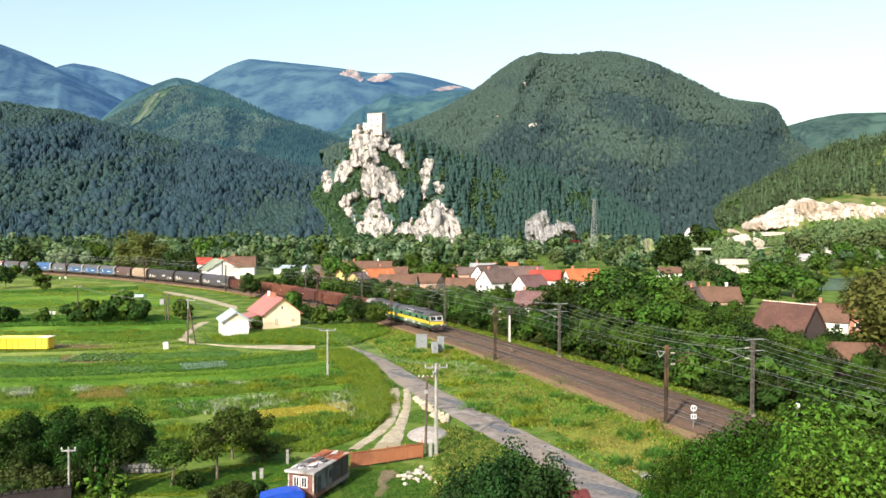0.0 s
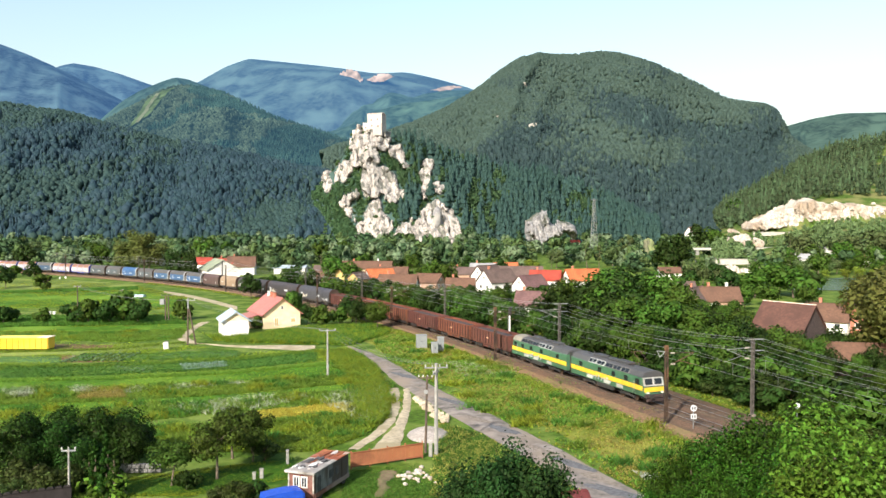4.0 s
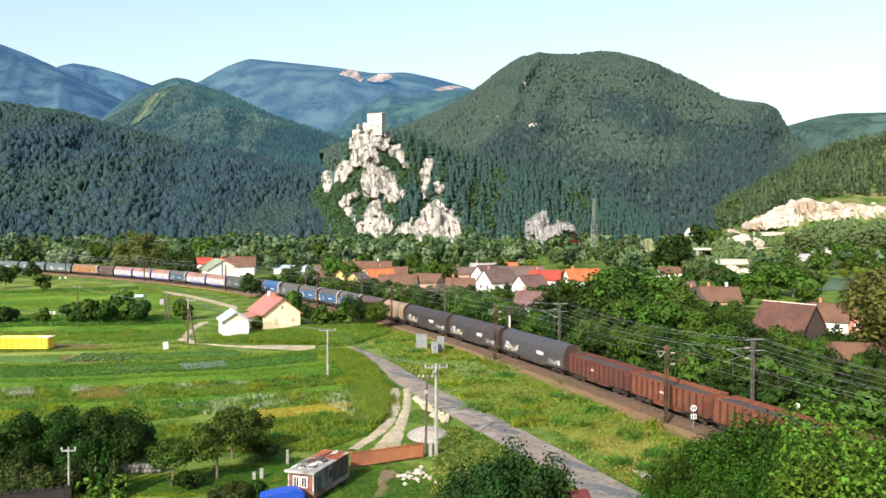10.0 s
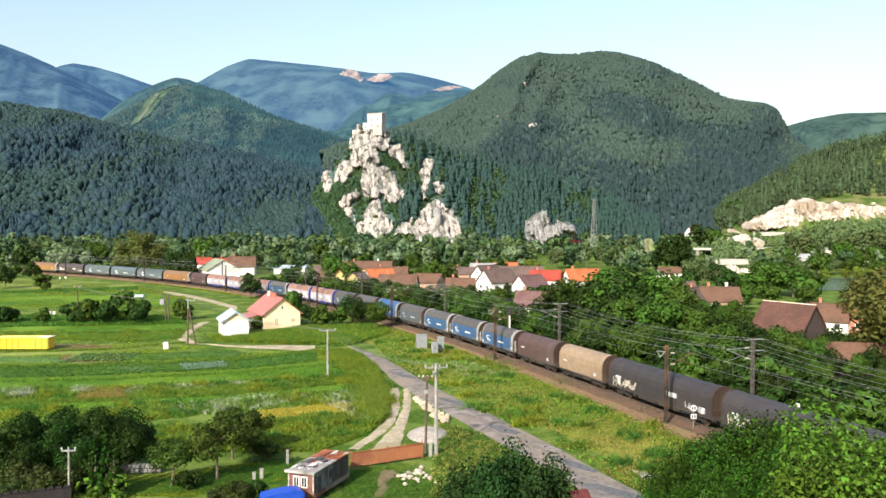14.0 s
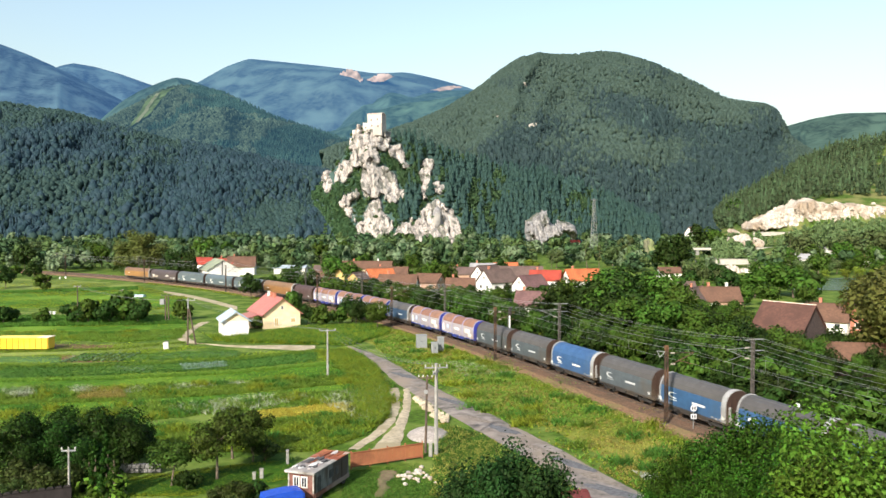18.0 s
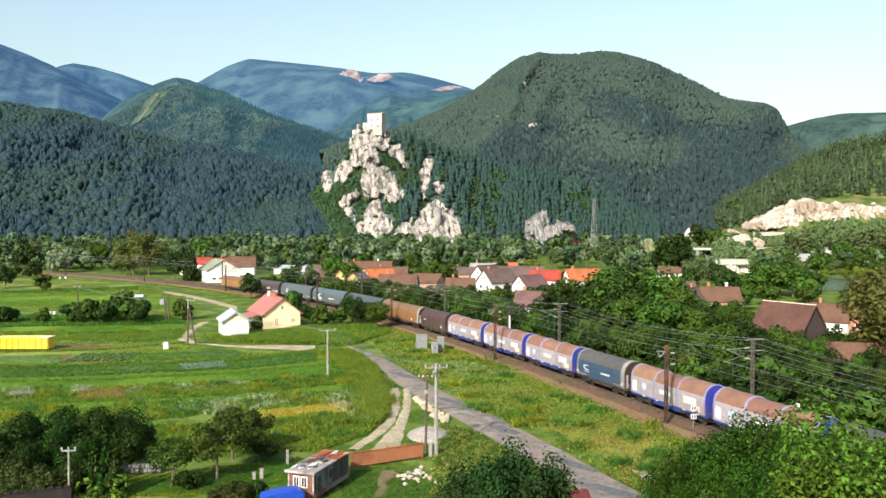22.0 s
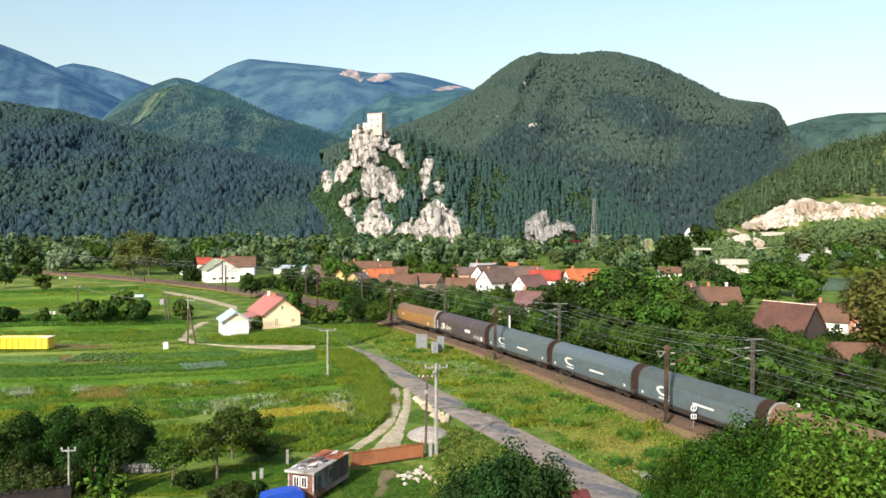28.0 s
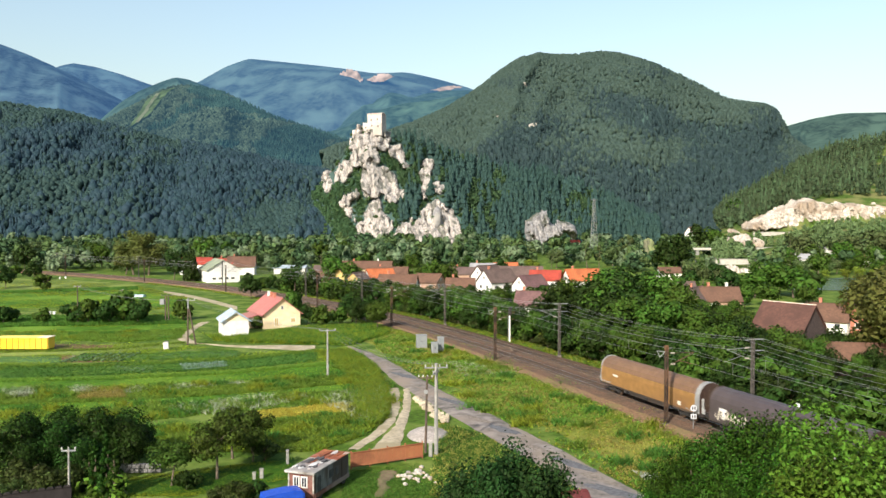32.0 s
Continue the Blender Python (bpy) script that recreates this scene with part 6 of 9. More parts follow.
    valley_a = (
        ("tall_a", (-102.65, 300, 12.71)),
        ("spruce", (-95.12, 290, 13.8)),
        ("spruce", (-92.27, 290, 12.15)),
        ("round_b", (-102.33, 290, 11.13)),
        ("round_a", (-113.32, 380, 15.97)),
        ("round_c", (-105.85, 390, 13.36)),
        ("round_a", (-175.01, 400, 13.18)),
        ("round_a", (-162.24, 380, 12.75)),
        ("poplar", (-226.05, 430, 17.78)),
        ("grey", (-217.57, 430, 15.66)),
        ("grey", (-181.05, 380, 12.21)),
        ("poplar", (-175.92, 430, 17.18)),
        ("round_b", (-194.43, 360, 12.65)),
        ("round_b", (-153.64, 300, 7.62)),
        ("round_b", (-142.37, 260, 7.88)),
        ("round_a", (-49.92, 240, 8.52)),
        ("round_b", (-44.83, 240, 8.86)),
        ("round_a", (-39.74, 235, 7.94)),
        ("round_b", (-50, 225, 7.69)),
        ("round_a", (-38.41, 280, 10.86)),
        ("round_a", (-31.32, 270, 8.92)),
        ("round_c", (-64.12, 420, 12.8)),
    )
    valley_b = (
        ("round_a", (-52.88, 430, 12.92)),
        ("grey", (-82.65, 350, 11.39)),
        ("round_a", (-84.32, 420, 11.32)),
        ("round_b", (-77.2, 430, 12.62)),
        ("round_a", (-95.45, 430, 11.1)),
        ("round_b", (-98.7, 400, 8.94)),
        ("round_c", (-2.57, 260, 9.72)),
        ("round_a", (1.08, 255, 9.21)),
        ("yellowish", (33.1, 300, 8.47)),
        ("grey", (43.34, 420, 14.29)),
        ("grey", (35.92, 420, 11.32)),
        ("grey", (54, 380, 11.67)),
        ("poplar", (48.61, 360, 11.12)),
        ("poplar", (68.75, 380, 15.43)),
        ("poplar", (74.13, 380, 13.55)),
        ("poplar", (89.31, 400, 17.42)),
        ("poplar", (93.54, 400, 19.11)),
        ("grey", (85.1, 400, 13.18)),
        ("round_b", (101.65, 350, 17.33)),
        ("round_b", (95.16, 340, 15.5)),
        ("tall_a", (102.63, 345, 18.35)),
        ("grey", (92.93, 300, 9.74)),
        ("grey", (91.32, 280, 7.29)),
        ("grey", (95.53, 275, 6.75)),
        ("round_a", (99.08, 235, 10.11)),
        ("round_b", (95.31, 238, 8.29)),
    )
    valley_c = (
        ("round_a", (104.54, 236, 7.39)),
        ("grey", (181.13, 400, 20.24)),
        ("grey", (188.22, 400, 18.83)),
        ("grey", (197.27, 390, 20.25)),
        ("poplar", (172.65, 400, 20.81)),
        ("poplar", (214.98, 400, 24.48)),
        ("grey", (219.24, 400, 23.07)),
        ("poplar", (190.15, 420, 23.19)),
        ("poplar", (196.44, 424, 24.41)),
        ("poplar", (197.46, 416, 22.28)),
        ("poplar", (207.37, 410, 21.39)),
        ("grey", (209.01, 402, 20.81)),
        ("poplar", (216.26, 405, 23.1)),
        ("grey", (217.6, 398, 21.37)),
        ("round_a", (192.16, 384, 13.75)),
        ("round_c", (181.23, 392, 11.94)),
        ("round_a", (190.41, 372, 10.81)),
        ("round_a", (200.88, 370, 11.91)),
        ("round_c", (169.33, 392, 10.28)),
        ("round_b", (272.16, 700, 47.1)),
        ("round_a", (261, 690, 44.29)),
        ("round_a", (233.15, 640, 33.55)),
        ("round_b", (167.5, 520, 21.96)),
        ("round_a", (176.7, 520, 20.12)),
        ("round_a", (-33.6, 330, 9.12)),
        ("round_b", (-22.6, 340, 7.8)),
    )
    valley_d = (
        ("round_a", (-12.98, 340, 8.77)),
        ("round_b", (10.74, 330, 8.65)),
        ("round_a", (17.2, 320, 7.88)),
        ("round_b", (23.24, 310, 8.06)),
    )
    for k, (x, y, h) in (*valley_a, *valley_b, *valley_c, *valley_d):
        plant(k, x, y, h, g)
    for x, y, h in ((-127.77, 330, 19.15), (-120.98, 328, 18.23), (-131.89, 332, 13.74)):
        plant("olive", x, y, h, g, width=1.6)
    nrg = np.random.default_rng(21)
    shapes = []
    for q in range(7):
        sv, sf = crown_arrays(nrg, 0.36 if q < 5 else 0.17, 0.92, 0.06, 22, 13, 0.08)
        shapes.append((sv, sf, SOFT[0]))
    pts, hts = [], []
    for i in range(820):
        y = R.uniform(335, 588)
        x = R.uniform(-0.62, 0.62) * y
        if i > 520:
            y = R.uniform(372, 590)
            x = R.uniform(-0.60, 0.05) * y
        hidden = any(abs(x - ox * y / oy) < w * 0.7 and 0.8 < y / oy < 1.01 for ox, oy, w in BANK_CLEAR)
        if not (-0.02 < x / y < 0.22 and y < 380) and not hidden:
            pts.append((x, y, -0.7))
            hts.append(R.uniform(7, 15) + (y - 330) * 0.018)
    pts, hts = np.array(pts), np.array(hts)
    kind = nrg.integers(0, 3, len(pts))
    for q, lm in enumerate((leaf_mat("river_leaves", (0.084, 0.146, 0.050), 0.2), leaf_mat("river_leaves_dark", (0.048, 0.092, 0.040), 0.2), leaf_mat("river_leaves_grey", (0.130, 0.176, 0.096), 0.2))):
        woods("riverside_woods", pts[kind == q], hts[kind == q], shapes, lm, "broadleaf trees along the river and field edges", R)
    for i in range(170):
        y = R.uniform(190, 330)
        u = R.uniform(-0.25, 0.62)
        if 0.47 < u < 0.56 and y > 205:
            continue
        if u > 0.24 or u > -0.22 + (y < 260) * 0.1 and y > 215:
            plant(R.choice(("round_a", "round_b", "round_c", "bush", "dark_bush")), u * y, y, R.uniform(2.5, 4.6) + (2.6 if u > 0.3 else 0), "village garden trees")
    for k, (x, y, h), w in (("round_a", (95.66, 230, 10.98), 1.5), ("round_a", (87.73, 225, 8), 1.4), ("round_a", (99.29, 226, 9.23), 1.5), ("round_a", (83.59, 205, 5.93), 1.4), ("round_c", (77.07, 205, 5.2), 1.2), ("round_a", (54.27, 168, 5.01), 1.3), ("round_b", (58.08, 168, 4.65), 1.3), ("round_a", (61.77, 168, 5.01), 1.2), ("round_a", (46.96, 117, 5.6), 1.1), ("round_b", (51.06, 115, 5.45), 1.1), ("round_a", (53.38, 113, 5.15), 1.1), ("round_b", (47.35, 112, 5.44), 1.1), ("round_a", (46.46, 120, 5.64), 1.0), ("round_a", (93.76, 205, 5.2), 1.2)):
        plant(k, x, y, h, "village garden trees", width=w)
    for i in range(12):
        plant(R.choice(("round_a", "round_b", "round_c")), -33.0 + 1.8 * i + R.uniform(-0.5, 0.5), R.uniform(214, 230), R.uniform(4.6, 6.4), "village garden trees", width=1.25)
    for i in range(17):
        x = -14.0 + 2.4 * i + R.uniform(-0.6, 0.6)
        plant(R.choice(("round_a", "round_b", "round_c")), x, R.uniform(196, 210), R.uniform(4.2, 5.9), "village garden trees", width=1.25)
    for i in range(30):
        y = R.uniform(318, 385)
        plant(R.choice(("grey", "poplar", "round_a", "round_a", "round_c")), R.uniform(0.43, 0.565) * y, y, R.uniform(5.5, 10), "valley trees", width=1.15)
    for x, y, h in ((154, 306, 4.2), (160, 308, 5.0), (166, 307, 4.4), (148, 309, 3.8), (150, 246, 3.0), (140, 247, 2.8), (128, 246, 3.4)):
        plant("yellowish" if y > 300 else "bush", x, y, h, "valley trees", width=1.3)
    # gardens
    g = "garden trees"
    for k, (x, y), h in (("fruit", (-21.44, 62.47), 4.2), ("fruit", (-18.3, 64.14), 5.6), ("fruit", (-18.6, 70.09), 5.2), ("fruit", (-17.2, 71.5), 4.4), ("fruit", (-16.6, 69.2), 3.4), ("olive_bush", (-15.57, 69.59), 2.0),
                         ("garden", (-35.62, 67.14), 5.3), ("garden", (-33.0, 68.75), 5.4), ("garden", (-29.8, 67.6), 5.6), ("garden", (-27.6, 68.75), 5.2), ("garden", (-26.3, 67.0), 4.6), ("garden", (-31.6, 65.2), 5.0), ("dark_bush", (-27.99, 72.21), 3.0), ("garden", (-35.41, 64.14), 5.0),
                         ("olive_bush", (-32.29, 61.0), 3.0), ("olive_bush", (-30.27, 60.2), 2.6), ("olive_bush", (-31.4, 58.0), 2.2), ("olive_bush", (-29.0, 59.4), 2.8), ("olive_bush", (-33.9, 59.4), 2.6), ("thuja", (-26.6, 60.6), 4.6), ("thuja", (-25.6, 60.2), 5.2), ("thuja", (-24.7, 59.8), 4.9), ("thuja", (-27.3, 61.4), 3.9),
                         ("olive_bush", (-15.3, 58.87), 2.0), ("dark_bush", (-14.18, 59.48), 1.6), ("garden", (-33.33, 62.6), 3.8), ("garden", (-28.6, 63.0), 4.2), ("dark_bush", (-19.97, 61.66), 1.6), ("olive_bush", (-28.65, 61.39), 2.6), ("olive_bush", (-16.6, 58.6), 1.5)):
        plant(k, x, y, h, g)
    g = "field bushes"
    for k, (x, y), h in (("bush", (-126.51, 252.68), 5.6), ("dark_bush", (-77.88, 167.96), 4.6), ("bush", (-74.91, 167.96), 5.0), ("dark_bush", (-70.14, 167.96), 5.4), ("bush", (-67.95, 169.93), 6.4), ("dark_bush", (-64.19, 167.96), 5.0), ("bush", (-56.62, 174), 4.4),
                         ("dark_bush", (-91.71, 166.04), 4.0), ("bush", (-84.43, 167.96), 3.2), ("dark_bush", (-92.05, 169.93), 3.0), ("round_b", (-27.98, 165.09), 4.6), ("bush", (-24.63, 162.32), 4.2), ("bush", (-21.66, 166.04), 3.6), ("round_b", (-18.03, 165.09), 5.6), ("round_b", (-16.01, 166.04), 4.6), ("bush", (-34.42, 180.49), 5.6), ("bush", (-37.04, 158.77), 2.6),
                         ("bush", (-171.47, 319.18), 5.0), ("dark_bush", (-165.82, 319.18), 3.2), ("bush", (-90.95, 299.48), 4.0)):
        plant(k, x, y, h, g)
    # slope below the camera
    g = "trees on the near slope"
    for k, (x, y, h) in (("near_dark", (3.7, 46, 8.5)), ("near_dark", (5.2, 45, 7.2)), ("near_dark", (1.9, 46, 7.1)), ("near_dark", (0.6, 45, 6.2)), ("near_dark", (6.0, 46, 7.6)), ("near_dark", (2.8, 45, 7.8)), ("near", (14.11, 50, 6.13)), ("near", (15.85, 52, 6.82)), ("near", (17.25, 52, 7.49)), ("near", (18.36, 51, 8.4)), ("near", (19.42, 50, 9.07)), ("near", (20.25, 49, 9.73)),
                         ("near", (20.22, 46, 9.93)), ("near", (19.37, 42, 10.5)), ("near", (15.67, 46, 7.43)), ("near", (17.11, 44, 8.38)), ("near", (17.5, 40, 9.21)), ("near", (13.81, 46, 5.97)), ("near", (15.16, 42, 7.07)), ("near", (15.88, 38, 8.41)), ("near", (15.91, 34, 9.9)), ("near", (12.36, 48, 5.02))):
        plant(k, x, y, h, g, width=random.uniform(0.75, 1.0))


def build_near_leaves():
    """The leafy boughs nearest to the camera, with leaves that can be told apart."""
    lm = leaf_mat("near_leaves", (0.064, 0.112, 0.012), 0.85, 0.35)
    rng = np.random.default_rng(31)
    for (x, y, h), r, n, leaf in (((13.24, 26, 14.66), 2.6, 190, 0.095), ((12.87, 23, 14.73), 2.2, 160, 0.09), ((11.39, 24, 13.95), 1.8, 110, 0.09), ((15.2, 29, 13.6), 2.4, 150, 0.10), ((-22.4, 52, 4.36), 1.9, 10, 0.25)):
        t = thing("tree", "sunlit yellow-green walnut tree with large leaves", "tree", pose(x, y, ground_z(x, y)), "trees on the near slope")
        h -= ground_z(x, y) + 0.7
        part("trunk", trunk_mesh(rng, h, 0.12, r * 0.55, h * 0.3, 8), BARK, t)
        v, f = crown_arrays(rng, r, h * 0.85, h * 0.15, n, 26, leaf)
        raw("crown", v, f, lm, t)


build_tree_kinds()
build_trees()
build_near_leaves()
drop_tree_kinds()

# ---- houses ----
def roof_mat(name, c):
    return mat(name, c, 0.25, 0.85, 2.5, 0.25, c2=tuple(v * 0.7 for v in c), bdist=0.05)


TILE_BROWN = roof_mat("brown_tiles", (0.1088, 0.05645, 0.03554))
TILE_DARK = roof_mat("dark_tiles", (0.099, 0.066, 0.0561))
TILE_RED = roof_mat("red_tiles", (0.2746, 0.0396, 0.02376))
TILE_ORANGE = roof_mat("orange_tiles", (0.3564, 0.101, 0.03564))
TILE_PURPLE = roof_mat("purple_grey_tiles", (0.115, 0.060, 0.058))
SHEET_GREY = roof_mat("grey_roofing", (0.252, 0.252, 0.259))
SHEET_GREEN = roof_mat("mossy_roofing", (0.2244, 0.2508, 0.1716))
SHEET_RED = mat("red_sheet_roof", (0.34, 0.12, 0.105), 0.15, 0.6, 1.5, c2=(0.2772, 0.1122, 0.0924))
SHEET_BLUE = mat("blue_grey_sheet", (0.3, 0.36, 0.42), 0.15, 0.5, 1.5, c2=(0.34, 0.40, 0.46))
RENDER_WHITE = mat("white_render", (0.5576, 0.5437, 0.5227), 0.08, 0.9, 1.2, c2=(0.70, 0.67, 0.62))
RENDER_CREAM = mat("cream_render", (0.695, 0.5524, 0.3564), 0.1, 0.9, 1.2, c2=(0.4488, 0.3498, 0.231))
RENDER_YELLOW = mat("yellow_render", (0.4396, 0.3089, 0.1188), 0.1, 0.9, 1.2, c2=(0.4356, 0.3036, 0.132))
RENDER_PINK = mat("salmon_render", (0.3485, 0.2218, 0.1584), 0.1, 0.9, 1.2, c2=(0.3696, 0.2376, 0.1716))
BOARD_DARK = mat("dark_boards", (0.051, 0.036, 0.033), 0.3, 0.9, 3)
BRICK_RED = mat("red_brick", (0.36, 0.14, 0.09), 0.25, 0.9, 6)


def window(parent, x, y, z, w, h, rz, dark=GLASS):
    """A framed window; rz turns its outer face from -y."""
    bm = B()
    for px, pz, sx, sz in ((-w / 2, 0, 0.09, h + 0.09), (w / 2, 0, 0.09, h + 0.09), (0, h / 2, w, 0.09), (0, -h / 2, w, 0.09), (0, 0, 0.05, h)):
        box(bm, (px, 0, pz), (sx, 0.1, sz))
    fr = part("window", bm, WHITE, parent)
    fr.matrix_local = pose(x, y, z, 0, 0, rz)
    bm = B()
    box(bm, (0, 0.01, 0), (w - 0.05, 0.05, h - 0.05))
    part("pane", bm, dark, fr)


def house(label, x, y, rz, L, W, wh, rh, wall, roof, chimneys=1, over=0.45, gable=None, wins=True, z=None, category="house", group="village houses", seams=0, pale_ridge=False, hip=0.0):
    """A gabled house: the ridge runs along its own x axis."""
    t = thing("shed" if category == "shed" else "house", label, category, pose(x, y, (ground_z(x, y) if z is None else z), 0, 0, rz), group)
    bm = B()
    prism(bm, [(-W / 2, -0.2), (W / 2, -0.2), (W / 2, wh), (-W / 2, wh)], -L / 2, L / 2)
    w = part("wall", bm, wall, t)
    for e in (1, -1):
        if hip:
            continue
        bm = B()
        prism(bm, [(-W / 2, wh), (W / 2, wh), (0, wh + rh)], e * L / 2 - (0.16 if e > 0 else -0.02), e * L / 2 - (-0.02 if e > 0 else -0.16))
        part("gable", bm, gable or wall, t)
    k = (W / 2 + over) / (W / 2)
    for sg in (1, -1):
        bm = B()
        a = (sg * W / 2 * k, wh + rh - rh * k)
        L2 = L / 2 + over
        v = [bm.verts.new(p) for p in ((-L2, a[0], a[1]), (L2, a[0], a[1]), (L2 - hip, 0, wh + rh), (-L2 + hip, 0, wh + rh))]
        u = [bm.verts.new((p.co.x, p.co.y, p.co.z + 0.16)) for p in v]
        for q in ((v[0], v[1], v[2], v[3]), (u[3], u[2], u[1], u[0]), (v[0], u[0], u[1], v[1]), (v[1], u[1], u[2], v[2]), (v[2], u[2], u[3], v[3]), (v[3], u[3], u[0], v[0])):
            bm.faces.new(q if sg > 0 else q[::-1])
        bmesh.ops.recalc_face_normals(bm, faces=bm.faces[:])
        rs = part("roof_slope", bm, roof, t)
        for i in range(seams):
            bm = B()
            xx = -L2 + (i + 0.5) * 2 * L2 / seams
            rod(bm, (xx, a[0], a[1] + 0.18), (xx, 0, wh + rh + 0.18), 0.035, n=4)
            part("seam", bm, roof, rs)
    if hip:
        for e in (1, -1):
            bm = B()
            v = [bm.verts.new(p) for p in ((e * (L / 2 + over), -W / 2 * k, wh + rh - rh * k + 0.1), (e * (L / 2 + over), W / 2 * k, wh + rh - rh * k + 0.1), (e * (L / 2 + over - hip), 0, wh + rh + 0.1))]
            bm.faces.new(v)
            part("hip_slope", bm, roof, t)
    bm = B()
    n = max(3, int((L + 2 * over - 2 * hip) / 0.5))
    for i in range(n):
        box(bm, (-(L / 2 + over - hip) + (i + 0.5) * (L + 2 * over - 2 * hip) / n, 0, wh + rh + 0.18), (0.46, 0.3, 0.12), taper=0.7)
    tagged(part("ridge_tiles", bm, mat("pale_ridge", (0.58, 0.46, 0.38), 0.3, 0.9, 3) if pale_ridge else roof, t), kind="stuff")
    for i in range(chimneys):
        cx = (-0.28 + 0.5 * i) * L
        bm = B()
        box(bm, (cx, W * 0.08, wh + rh + 0.25), (0.55, 0.55, 1.5))
        box(bm, (cx, W * 0.08, wh + rh + 1.05), (0.7, 0.7, 0.14))
        part("chimney", bm, BRICK_RED if i % 2 == 0 else WHITE, t)
    if wins:
        nw = max(1, int(L / 3.2))
        for sg in (1, -1):
            for i in range(nw):
                window(t, (i + 0.5) * L / nw - L / 2, sg * (W / 2 + 0.02), wh * 0.55, 0.95, 1.15, 0 if sg < 0 else 180)
            for gx in (-W * 0.22, W * 0.22):
                window(t, sg * (L / 2 + 0.02), gx, wh * 0.55, 0.9, 1.15, 90 if sg > 0 else -90)
            window(t, sg * (L / 2 + 0.04), 0, wh + rh * 0.35, 0.7, 0.8, 90 if sg > 0 else -90)
    return t


